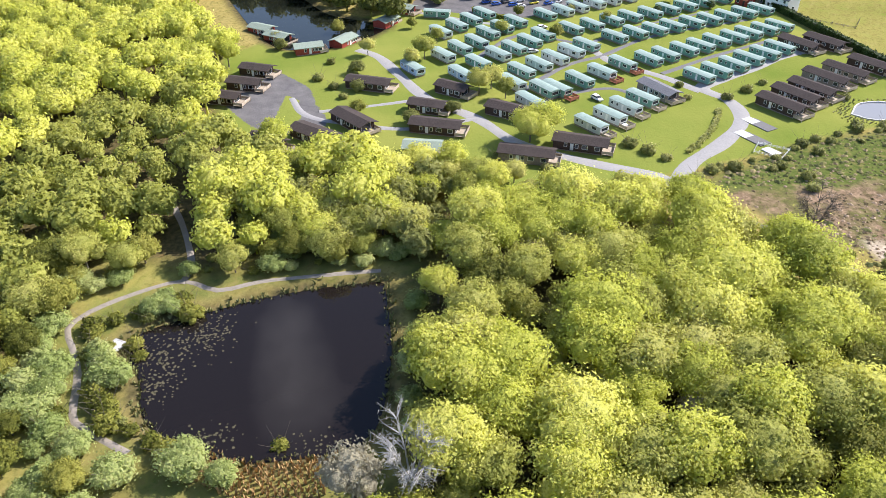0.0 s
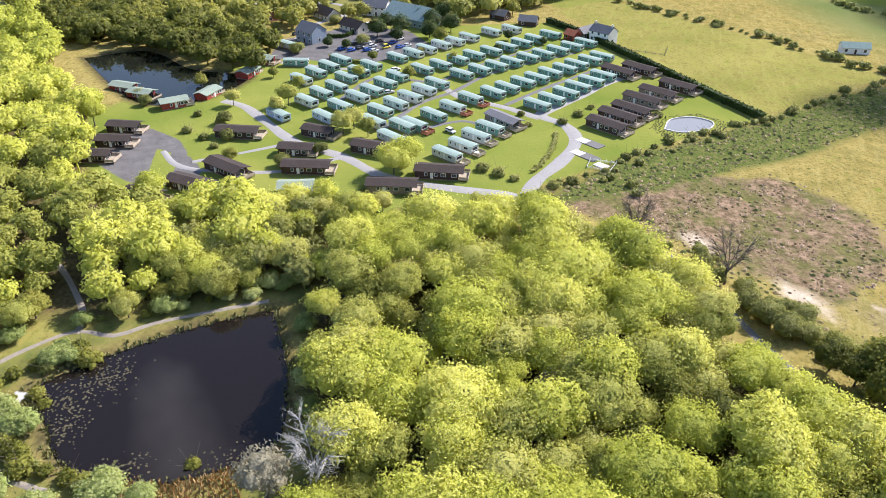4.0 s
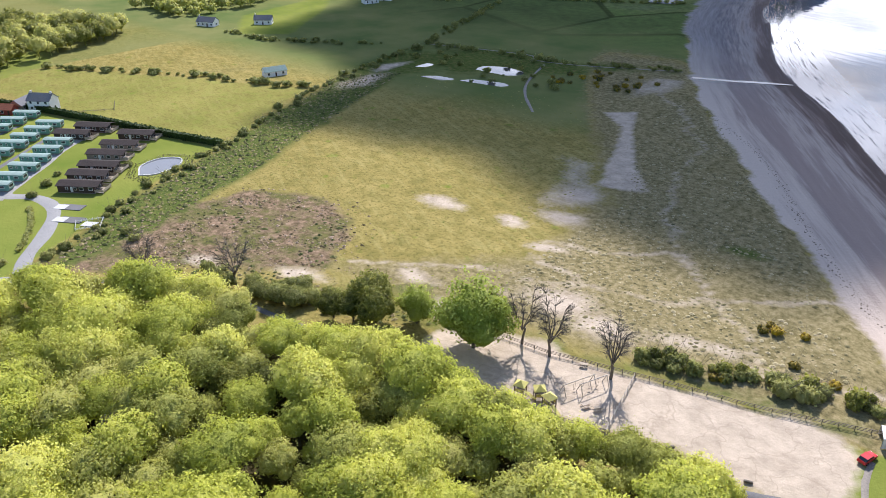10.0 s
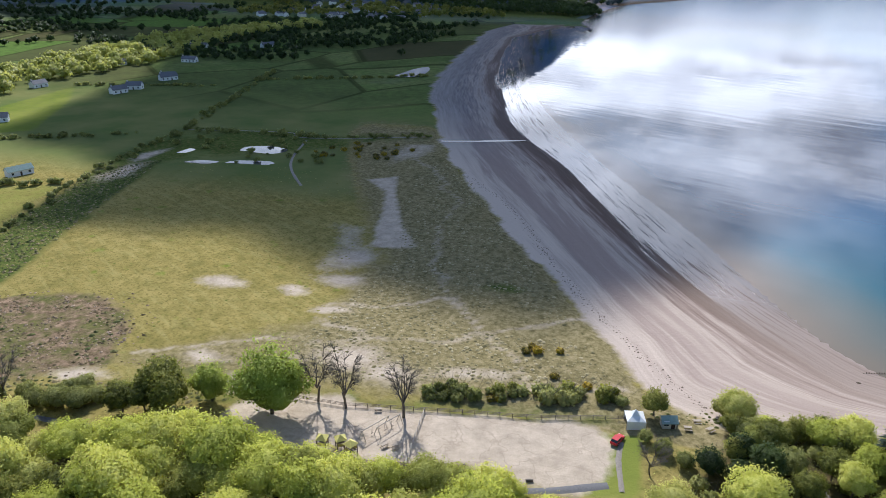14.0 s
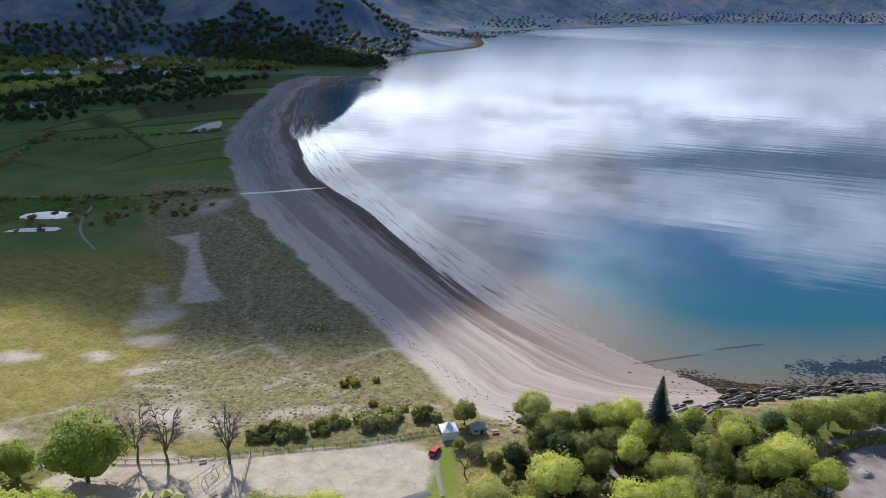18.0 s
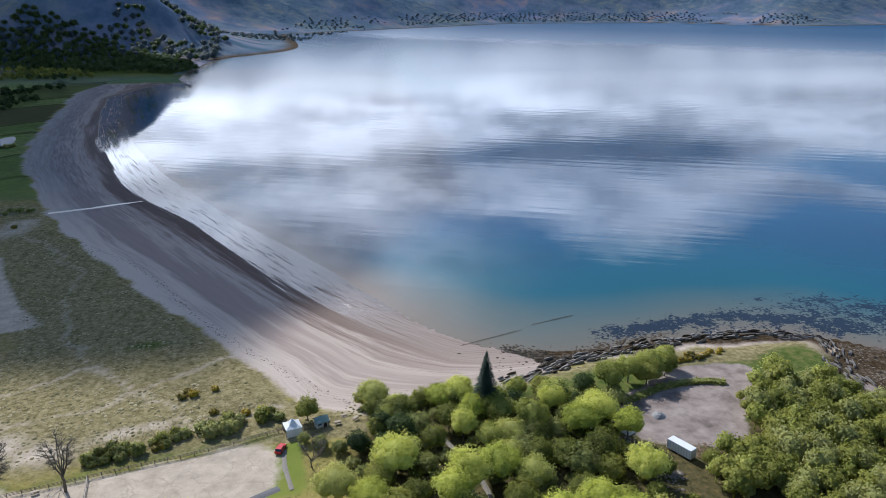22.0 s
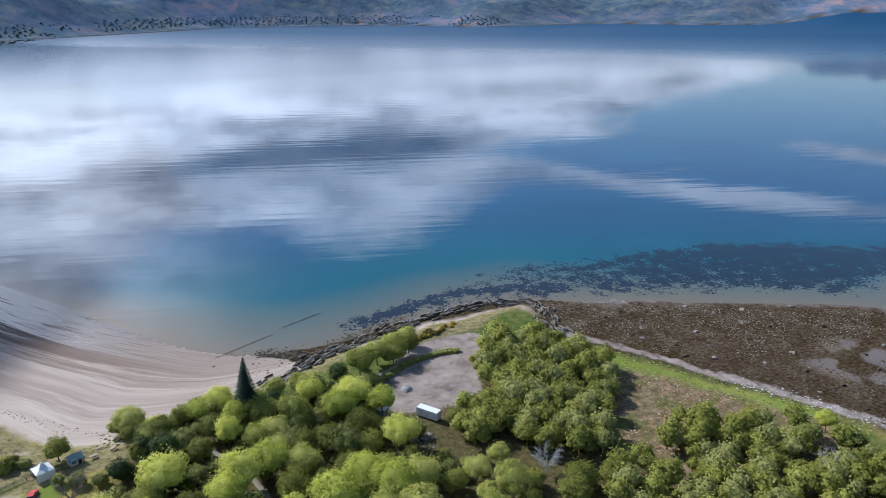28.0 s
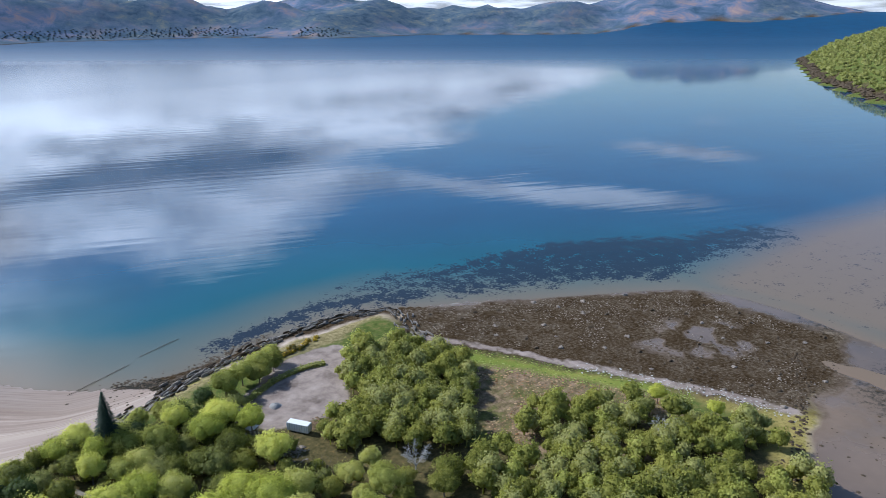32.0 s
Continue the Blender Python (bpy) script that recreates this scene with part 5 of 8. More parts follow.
plant("green", [(-121, 138), (-116, 134)], 1.2, 1.3, tall=1.1)
plant("green", [(-123, 133), (-128, 131)], 0.85, 1.0)
plant("dull", [(-145, 127), (-151, 126), (-140, 129)], 0.8, 1.0)
plant("dull", [(-138, 133), (-147, 131), (-132, 136), (-118, 130), (-155, 128), (-112, 132), (-161, 124)], 0.55, 0.8)
for x, y in scatter([(60, 150), (76, 151), (79, 136), (94, 127), (99, 138), (91, 133), (84, 128), (72, 132)], 4.0, 47):
    plant(random.choice(("dull", "green", "bush_green")), [(x, y)], 0.45, 0.7, group="shore trees")
plant("oak", [(-52, 124), (-44, 123), (-36, 121)], 0.55, 0.65, group="woodland trees")
# pond side
plant("willow", [(-160, -39), (-166, -39), (-169, -31), (-158, -21), (-141, -32), (-146, -38), (-136, -31), (-141, -23), (-170, -18), (-178, -8)], 0.55, 0.8, group="pond shrubs")
plant("bush_green", [(-157, -14), (-160, -17), (-153, -31), (-134, -22), (-130, -28), (-128, -15), (-149, -22), (-126, 9), (-146, -20)], 0.9, 1.5, group="pond shrubs")
plant("willow", [(-121, -4), (-119, 2), (-113, -16), (-118, -24), (-108, -4)], 0.7, 1.0, group="pond shrubs")
plant("willow", [(-150, 30), (-143, 29), (-135, 29), (-128, 30), (-160, 29)], 0.6, 0.8, group="pond shrubs")
for x, y in scatter([(-150, -38), (-158, -40), (-168, -38), (-180, -36), (-182, -50), (-150, -56), (-124, -46), (-104, -30), (-112, -14), (-122, -24), (-132, -32)], 4.4, 45):
    plant(random.choice(("willow", "willow", "green")), [(x, y)], 0.5, 0.85, group="pond shrubs")
for x, y in scatter([(-182, -14), (-176, -4), (-174, 14), (-182, 22), (-194, 10), (-192, -12)], 5.0, 46):
    plant(random.choice(("willow", "oak")), [(x, y)], 0.6, 0.9, group="pond shrubs")
# camp trees and bushes
plant("beech", [(-236, 61), (-232, 57)], 0.8, 0.9, label="yellow-green tree between the holiday homes")
plant("oak", [(-288, 22), (-266, 44), (-270, 48), (-262, 52), (-296, 26)], 0.6, 0.8)
plant("beech", [(-228, -12), (-206, 20), (-288, -40), (-300, -42)], 0.7, 0.9)
plant("dull", [(-244, 24), (-283, 4), (-318, -30), (-306, -26)], 0.7, 0.9)
plant("bush", [(-270, -2), (-282, 2), (-277, -8), (-262, 2), (-292, -6), (-230, 84), (-226, 88), (-222, 92), (-268, 103), (-262, 108), (-272, 108), (-268, 128), (-274, 135), (-262, 120), (-212, 125), (-206, 124), (-211, 97), (-216, 102),
               (-222, 48), (-216, 60), (-240, 158), (-244, 164), (-262, 156)], 0.8, 1.3)
plant("deep", [(-383, 68), (-372, 76), (-386, 80), (-395, 74), (-402, 92), (-376, 92), (-392, 96), (-408, 104), (-384, 104)], 0.9, 1.2, label="dark garden conifer by the car park", name="tree")
plant("deep", [(-365, 52), (-370, 44), (-366, 128), (-356, 142), (-348, 118)], 0.45, 0.6)
for line, step, size in (([(-210, 96), (-222, 116), (-240, 152), (-252, 189)], 3.2, 0.9), ([(-252, 191), (-274, 245), (-290, 298)], 4.5, 1.0)):
    pts = flow(line, step)
    plant("bush", [(x + rnd(-2, 6), y + rnd(-2, 2)) for x, y in pts], size * 0.6, size * 1.3, group="field hedge bushes")
for x, y in scatter([(-62, 160), (-44, 163), (-12, 173), (-14, 178), (-34, 173), (-60, 166)], 2.0, 61, lambda x, y: wave(x, y, 7, 2) > 0.42):
    plant(random.choice(("bush", "bush", "bush_green")), [(x, y)], 0.7, 1.5, group="bank bushes", tall=rnd(0.9, 1.4))
for x, y in scatter([(-178, 120), (-150, 126), (-118, 134), (-112, 140), (-140, 137), (-170, 130)], 3.4, 62, lambda x, y: wave(x, y, 11, 2) > 0.40):
    plant(random.choice(("bush", "bush_green", "dull")), [(x, y)], 0.5, 0.8, group="lane bushes")
plant("gorse", [(-44, 165), (-42, 166), (-22, 178), (-24, 176), (-40, 193), (-38, 191), (-41, 190), (-31, 180), (-32, 193)], 0.8, 1.2, group="gorse bushes")
plant("gorse", [(100 + 1.9 * k, 186.5 + 0.2 * k + rnd(-1.2, 1.6)) for k in range(17)], 0.6, 1.05, group="gorse bushes")
plant("gorse", [(102 + 1.5 * k, 184.6 + 0.2 * k + rnd(-1.0, 1.0)) for k in range(16)], 0.7, 1.1, group="gorse bushes")
plant("gorse", [(rnd(-205, -150), rnd(355, 392)) for _ in range(26)], 0.9, 1.6, group="gorse bushes")
woods("hedgerow", "field hedges and rough bushes across the flat land", [(x + rnd(-3, 3), y + rnd(-3, 3)) for line in
      ([(-292, 300), (-305, 384), (-340, 500), (-373, 601)], [(-340, 253), (-432, 209)], [(-290, 268), (-340, 252)], [(-328, 364), (-380, 333), (-430, 328)], [(-305, 384), (-222, 392), (-150, 414)], [(-376, 519), (-487, 483)], [(-357, 557), (-230, 612)])
      for x, y in flow(line, 3.4)] + scatter([(-262, 330), (-240, 320), (-170, 340), (-215, 392), (-300, 384), (-292, 300)], 9, 31, lambda x, y: wave(x, y, 25, 2) > 0.5), LEAF_DULL, 11, 1.9, 1.9, 0, 6, 70, 0.5, 0.6)
far_wood = scatter([(-494, 340), (-493, 399), (-526, 465), (-513, 537), (-504, 620), (-559, 847), (-499, 952), (-560, 980), (-640, 800), (-600, 480), (-560, 330)], 11, 32)
woods("field_wood", "long belt of trees behind the fields", far_wood, LEAF_OLIVE, 12, 6.5, 9, 0.5, 7, 170, 1.3)
woods("shore_wood", "dark wood on the far knoll by the beach", scatter([(-520, 1300), (-190, 1225), (-175, 1300), (-230, 1420), (-480, 1460), (-560, 1400)], 11, 33), LEAF_DEEP, 13, 6.5, 10, 2, 6, 150, 1.5)
hill_spots = scatter([(-1500, 1350), (-720, 1270), (-420, 1330), (-180, 1470), (-160, 1820), (-400, 2100), (-900, 2050), (-1500, 2300)], 14, 34, lambda x, y: (wave(x, y, 160, 3) > 0.38) & ((heights(x, y) < 60) | (wave(x + 70, y, 120, 2) > 0.58)))
woods("hill_wood", "dark conifer plantation on the hillside up the bay", hill_spots[::2], HAZY_CONIFER, 14, 7.0, 14, 1, 6, 90, 1.4)
woods("hill_beech_wood", "mixed wood on the hillside up the bay", hill_spots[1::2], LEAF_DEEP, 24, 7.0, 11, 1, 6, 90, 1.4)
woods("plain_wood", "scattered copses and hedge trees over the far plain", scatter([(-900, 620), (-420, 640), (-300, 720), (-300, 1180), (-620, 1240), (-1300, 1200)], 11, 35, lambda x, y: (wave(x, y, 90, 3) > 0.56) | (np.abs(wave(x + 90, y, 150, 2) - 0.5) < 0.02)), LEAF_DEEP, 15, 4.6, 7, 0.5, 6, 50, 1.3)
woods("village_wood", "leafy trees round the far village", scatter([(-760, 1090), (-420, 1130), (-300, 1180), (-420, 1330), (-800, 1300)], 15, 38, lambda x, y: wave(x, y, 60, 3) > 0.42), LEAF_GREEN, 25, 6, 9, 0.5, 6, 60, 1.6)
woods("headland_wood", "low green scrub covering the headland", scatter([(1122, 275), (1302, 392), (1446, 482), (2016, 742), (2120, 520), (1560, 180), (1300, 60), (1200, 120)], 13, 36), LEAF_DULL, 16, 7.5, 4, -1, 5, 60, 1.9)
woods("far_shore_wood", "woods along the far shore of the bay", scatter([(-100, 1950), (250, 2980), (900, 3620), (1750, 3620), (1960, 3440), (2140, 3060), (2500, 3200), (2900, 3340), (3720, 2900), (4060, 2400), (4100, 2700), (3000, 3700), (1900, 4100), (600, 3900), (100, 3200), (-300, 2200)], 20, 37, lambda x, y: (wave(x, y, 160, 3) > 0.47) & (heights(x, y) < 45)), HAZY_LEAF, 17, 4.5, 4, 0, 4, 24, 2.0)


# ---- bare trees ----
def bare_tree(name, x, y, tall, spread, seed, mat, label):
    rs = random.Random(seed)
    b = base(name, x, y, height(x, y), rs.uniform(0, 360))
    bm = bmesh.new()
    fork = tall * 0.32
    tube(bm, [(0, 0, -0.4), (rs.uniform(-.4, .4), rs.uniform(-.4, .4), fork * 0.5), (rs.uniform(-.7, .7), rs.uniform(-.7, .7), fork)], tall * 0.024, tall * 0.017, 8)
    part("trunk", bm, mat, b)
    tips = []
    for k in range(8):
        a = k * 0.8 + rs.uniform(-.3, .3)
        e, up = spread * rs.uniform(0.3, 0.7), tall * rs.uniform(0.3, 0.62)
        p0 = Vector((0, 0, fork * rs.uniform(0.75, 1.0)))
        p1 = p0 + Vector((e * 0.6 * math.cos(a), e * 0.6 * math.sin(a), up * 0.45))
        p2 = p0 + Vector((e * math.cos(a + .2), e * math.sin(a + .2), up * rs.uniform(0.9, 1.2)))
        bm = bmesh.new()
        tube(bm, [tuple(p0), tuple(p1), tuple(p2)], tall * 0.011, tall * 0.004, 6)
        part("limb", bm, mat, b)
        tips += [(p1, a), (p1.lerp(p2, 0.5), a), (p2, a)]
    bm = bmesh.new()
    for p, a in tips:
        for _ in range(9):
            d = Vector((math.cos(a + rs.uniform(-1.3, 1.3)), math.sin(a + rs.uniform(-1.3, 1.3)), rs.uniform(-.1, 1.0))) * spread * rs.uniform(0.2, 0.42)
            q = p + d * 0.5 + Vector((rs.uniform(-.3, .3), rs.uniform(-.3, .3), 0.3))
            tube(bm, [tuple(p), tuple(q), tuple(p + d)], tall * 0.0045, tall * 0.0015, 3)
            for _ in range(4):
                g = q.lerp(p + d, rs.random())
                tube(bm, [tuple(g), tuple(g + Vector((rs.uniform(-1, 1), rs.uniform(-1, 1), rs.uniform(-.2, 1))) * spread * 0.13)], tall * 0.002, tall * 0.001, 3)
    part("branchwork", bm, mat, b)
    return tagged(b, label, "tree")


for x, y, h, s in ((-85, 151, 14, 6), (-77, 150.5, 15.5, 5.5), (-62, 151.5, 16, 5.5)):
    bare_tree("bare_tree", x, y, h, s, int(-x), BARK, "bare old tree without leaves in the sandy yard")
bare_tree("bare_tree", -4, 149, 8, 4.5, 15, BARK, "bare brown twiggy tree beside the tent")
bare_tree("bare_tree", -183, 113, 12, 7, 5, BARK, "bare grey tree beside the heath")
bare_tree("bare_tree", -160, 126, 13, 7, 6, BARK, "bare grey tree beside the lane")
bare_tree("dead_tree", -116, 30, 15, 6.5, 7, PALE_BARK, "dead pale tree bleached white at the pond's edge")
bare_tree("dead_tree", 101, 100, 8, 4.5, 8, PALE_BARK, "dead bleached snag above the thicket")
bare_tree("dead_tree", 163, 61, 8, 4.5, 9, PALE_BARK, "dead bleached snag above the thicket")
plant("pale", [(-115, 22)], 1.0, 1.0, tall=1.1)
plant("pale", [(-152, 60), (-172, 52), (-148, 88), (-166, 66), (-130, 74), (-178, 78), (-140, 50), (-120, 98), (-158, 40)], 0.6, 0.85, label="thin grey budding tree among the beeches")


def spruce(x, y, tall):
    rs = np.random.RandomState(3)
    b = base("spruce_tree", x, y, height(x, y))
    bm = bmesh.new()
    tube(bm, [(0, 0, -0.4), (0, 0, tall * 0.5), (0, 0, tall)], 0.32, 0.04, 7)
    part("trunk", bm, BARK, b)
    quads = []
    for k in range(60):
        h = tall * (0.10 + 0.88 * k / 60)
        r = 5.4 * (1 - (k / 60) ** 1.15) + 0.3
        for j in range(13):
            a = j * 0.483 + k * 0.7 + rs.rand() * 0.3
            e = r * (0.75 + 0.35 * rs.rand())
            d, s = np.array((math.cos(a), math.sin(a), -0.35)), np.array((-math.sin(a), math.cos(a), 0.0)) * (0.22 + 0.12 * e)
            for f in (0.25, 0.6):
                p = np.array((0, 0, h)) + d * e * f
                quads.append([p - s * (1.1 - f), p + d * e * 0.2 - s * 0.3 + (0, 0, .12), p + d * e * 0.42, p + s * (1.1 - f)])
    v = np.array(quads).reshape(-1, 3)
    part("crown", quads_mesh("crown", v, np.arange(len(v)).reshape(-1, 4), NEEDLES), None, b)
    tagged(b, "tall dark spruce standing above the shore trees", "tree")


spruce(43.6, 164, 21)

# ---- roads and paths ----
TARMAC = plain("pale_tarmac", (0.30, 0.29, 0.28), 0.9, 0.5, 0.15)
PATH_MAT = plain("gravel_path", (0.27, 0.235, 0.195), 0.95, 0.4, 0.25)
DARK_TARMAC = plain("dark_tarmac", (0.15, 0.145, 0.145), 0.9, 0.5, 0.2)


def road(name, pts, wide, mat, label, lift=0.14):
    line = flow(pts, 2.5)
    verts, faces = [], []
    for i, (x, y) in enumerate(line):
        ax, ay = line[max(i - 1, 0)]
        bx, by = line[min(i + 1, len(line) - 1)]
        d = math.hypot(bx - ax, by - ay) or 1
        nx, ny = -(by - ay) / d, (bx - ax) / d
        w = wide * (0.5 + 0.05 * math.sin(i * 0.7))
        for s in (-1.0, -0.35, 0.35, 1.0):
            verts.append((x + nx * w * s, y + ny * w * s, lift if abs(s) < 1 else lift - 0.3))
    P = np.array(verts)
    P[:, 2] += heights(P[:, 0], P[:, 1])
    for i in range(len(line) - 1):
        for k in range(3):
            a = i * 4 + k
            faces.append((a, a + 1, a + 5, a + 4))
    tagged(new(name, mesh_of(name, P, faces, [mat], True)), label, "road", kind="structure")


road("road_main", [(-197, 95), (-207, 91), (-213, 88), (-218, 76), (-223, 66), (-232, 53), (-247, 43), (-262, 28), (-282, 18), (-298, 10), (-306, 2)], 6.0, TARMAC, "pale tarmac lane through the holiday park")
road("road_loop", [(-208, 91), (-220, 98), (-231, 109), (-243, 118), (-252, 121), (-262, 120), (-271, 115), (-280, 126), (-291, 140), (-302, 154), (-306, 163)], 6.4, TARMAC, "pale curving tarmac lane", 0.16)
road("road_row_1", [(-268, 114), (-281, 104), (-292, 92), (-300, 88), (-312, 84)], 5.5, TARMAC, "tarmac lane between caravan rows")
road("road_row_2", [(-283, 105), (-299, 126), (-316, 152)], 3.0, DARK_TARMAC, "narrow tarmac lane between caravan rows", 0.15)
road("road_row_3", [(-300, 88), (-322, 112), (-341, 152)], 3.0, DARK_TARMAC, "narrow tarmac lane between caravan rows", 0.15)
road("road_row_4", [(-312, 84), (-334, 110), (-352, 140)], 2.6, DARK_TARMAC, "narrow tarmac lane between caravan rows", 0.15)
road("road_row_5", [(-258, 96), (-270, 86), (-262, 66), (-250, 56)], 3.0, DARK_TARMAC, "narrow tarmac lane between caravan rows", 0.15)
road("road_row_6", [(-300, 88), (-292, 76), (-280, 66), (-268, 58)], 3.0, DARK_TARMAC, "narrow tarmac lane between caravan rows", 0.15)
road("road_row_7", [(-312, 84), (-322, 62), (-308, 50), (-292, 42)], 3.2, DARK_TARMAC, "narrow tarmac lane between caravan rows", 0.15)
road("road_row_8", [(-342, 62), (-336, 50), (-346, 30), (-352, 18)], 4.0, TARMAC, "tarmac lane past the car park", 0.15)
road("road_chalets", [(-247, 42), (-240, 24), (-244, 4), (-250, -8), (-262, -14)], 3.2, TARMAC, "tarmac lane to the chalets", 0.15)
road("road_plot", [(-262, 28), (-256, 10), (-252, -4)], 2.6, TARMAC, "tarmac drive past the chalets", 0.17)
road("road_village", [(-384, 30), (-410, 40), (-440, 60), (-480, 20), (-540, -40)], 5.0, TARMAC, "village street between gardens")
road("path_pond", [(-172, 21), (-170, 8), (-168, -3), (-165, -11), (-168, -19), (-164, -27), (-158, -34), (-153, -36), (-148, -33), (-141, -29), (-132, -26), (-129, -23), (-124, -14)], 1.9, PATH_MAT, "grey gravel path round the pond")
road("path_wood", [(-167, -19), (-174, -19), (-188, -25), (-197, -30)], 2.0, PATH_MAT, "gravel path into the wood", 0.16)
road("lane_lower", LOWER_ROAD[::6] + [LOWER_ROAD[-1]], 3.0, DARK_TARMAC, "narrow lane between the wood and the yard")
road("path_shore", [(28, 161), (32, 151), (36, 138), (38, 120)], 2.0, PATH_MAT, "earth path through the shore trees")
road("path_tent", [(-11, 158), (-11, 152), (-9, 142)], 1.8, PATH_MAT, "worn track over the green")
road("road_field", [(-219, 384), (-208, 350), (-196, 328), (-178, 306)], 2.2, PATH_MAT, "pale field track")
road("road_farm", [(-305, 384), (-240, 398), (-222, 390), (-150, 412)], 2.0, PATH_MAT, "pale farm track along the hedge")


# ---- small waters ----
def pool(name, pts, label, z=0.12, mat=None):
    line = flow(pts + [pts[0]], 3)
    bm = bmesh.new()
    zz = sorted(height(x, y) for x, y in line)[len(line) * 3 // 4] + z
    f = bm.faces.new([bm.verts.new((x, y, zz)) for x, y in line[:-1]])
    bmesh.ops.triangulate(bm, faces=[f])
    me = bpy.data.meshes.new(name)
    bm.to_mesh(me)
    bm.free()
    me.materials.append(mat or POOL)
    tagged(new(name, me), label, "pool", kind="structure")


POOL = water_material("still_pool_water", (0.10, 0.095, 0.09), 0.002, (0.6, 3.0), rough=0.02)
pool("water_pool_1", [(-273, 336), (-268, 338), (-267, 345), (-272, 346)], "small bright pool on the marsh", 0.04)
pool("water_pool_2", [(-258, 322), (-244, 323), (-240, 329), (-252, 328)], "small bright pool on the marsh", 0.04)
pool("water_pool_3", [(-243, 352), (-222, 352), (-218, 362), (-232, 366), (-244, 360)], "bright flooded hollow on the marsh", 0.04)
pool("water_pool_4", [(-236, 328), (-212, 332), (-214, 338), (-232, 334)], "small bright pool on the marsh", 0.04)
pool("water_pool_6", [(-257, 603), (-256, 621), (-254, 646), (-246, 660), (-237, 636), (-237, 607)], "bright lagoon behind the beach", 0.35, water_material("rippled_lagoon_water", (0.16, 0.17, 0.19), 0.01, (0.6, 3.0), rough=0.45))
pool("water_stream", [(-147, 406), (-126, 413), (-101, 424), (-98, 427), (-113, 422.5), (-128, 416), (-148, 409)], "shallow stream crossing the beach", 0.02)

# ---- holiday homes ----
MINT = plain("mint_green_panels", (0.15, 0.31, 0.255), 0.7, 1.5, 0.12)
PALE = plain("cream_white_panels", (0.56, 0.59, 0.58), 0.5, 1.5, 0.08)
BLUE = plain("pale_blue_panels", (0.42, 0.54, 0.68), 0.5, 1.5, 0.08)
PALE_ROOF = plain("pale_caravan_roof", (0.27, 0.355, 0.315), 0.8, 1.0, 0.15, spec=0.2)
GREY_ROOF = plain("grey_tile_roof", (0.15, 0.15, 0.16), 0.8, 0.5, 0.25)
BROWN_ROOF = plain("brown_tile_roof", (0.062, 0.05, 0.045), 0.95, 0.5, 0.3, spec=0.12)
GREEN_ROOF = plain("green_felt_roof", (0.24, 0.29, 0.23), 0.85, 0.5, 0.2)
DARK_WOOD = plain("dark_stained_boards", (0.055, 0.032, 0.024), 0.7, 0.5, 0.3)
GREY_WOOD = plain("grey_brown_boards", (0.25, 0.20, 0.165), 0.75, 0.5, 0.25)
RED_WOOD = plain("red_stained_boards", (0.28, 0.045, 0.03), 0.7, 0.5, 0.25)
DECK_WOOD = plain("weathered_deck", (0.40, 0.33, 0.25), 0.8, 0.4, 0.25)
RED_DECK = plain("red_brown_deck", (0.36, 0.13, 0.075), 0.8, 0.4, 0.25)
WHITE = plain("white_paint", (0.78, 0.78, 0.76), 0.55, 1.2, 0.06)
GREY_PAINT = plain("slate_blue_render", (0.22, 0.27, 0.33), 0.8, 1.0, 0.1)
CREAM = plain("cream_render", (0.66, 0.61, 0.52), 0.85, 1.0, 0.1)
STEEL = plain("grey_steel", (0.35, 0.36, 0.37), 0.4, 0.8, 0.15, metal=0.6)


def glass_material():
    m = Mat("dark_window_glass")
    m.b.inputs["IOR"].default_value = 1.5
    return m.done(m.ramp(m.noise(3.0, 2), (0.3, (0.02, 0.025, 0.03)), (0.7, (0.06, 0.07, 0.08))), 0.05, 0, 0.5)


GLASS = glass_material()


def window(parent, x0, x1, y, z0, z1, side=-1, axis="y"):
    """A pane in a white frame, set on a wall."""
    t = 0.07 * side

    def bars(a0, a1, b0, b1, d0, d1):
        d0, d1 = min(d0, d1), max(d0, d1)
        return (a0, a1, d0, d1, b0, b1) if axis == "y" else (d0, d1, a0, a1, b0, b1)

    bm = bmesh.new()
    f = 0.09
    for a0, a1, b0, b1 in ((x0 - f, x1 + f, z0 - f, z0), (x0 - f, x1 + f, z1, z1 + f), (x0 - f, x0, z0, z1), (x1, x1 + f, z0, z1)):
        box(bm, *bars(a0, a1, b0, b1, y, y + t))
    fr = part("window", bm, WHITE, parent)
    part("pane", box(bmesh.new(), *bars(x0, x1, z0, z1, y, y + t * 0.5)), GLASS, fr)


def deck(parent, x0, x1, y0, y1, mat, rail_mat, z=0.55):
    part("deck", boxed(x0, x1, y0, y1, z - 0.12, z), mat, parent)
    for x, y in ((x0 + 0.06, y0), (x1, y0), (x0 + 0.06, y1), (x1, y1)):
        part("deck_post", boxed(x - 0.06, x + 0.06, y - 0.06, y + 0.06, -0.3, z + 1.0), rail_mat, parent)
    for a0, a1, b0, b1 in ((x0 + 0.13, x1 - 0.07, y0 - 0.03, y0 + 0.03), (x0 + 0.13, x1 - 0.07, y1 - 0.03, y1 + 0.03), (x1 - 0.03, x1 + 0.03, y0 + 0.07, y1 - 0.07)):
        part("deck_rail", boxed(a0, a1, b0, b1, z + 0.12, z + 0.92), rail_mat, parent)


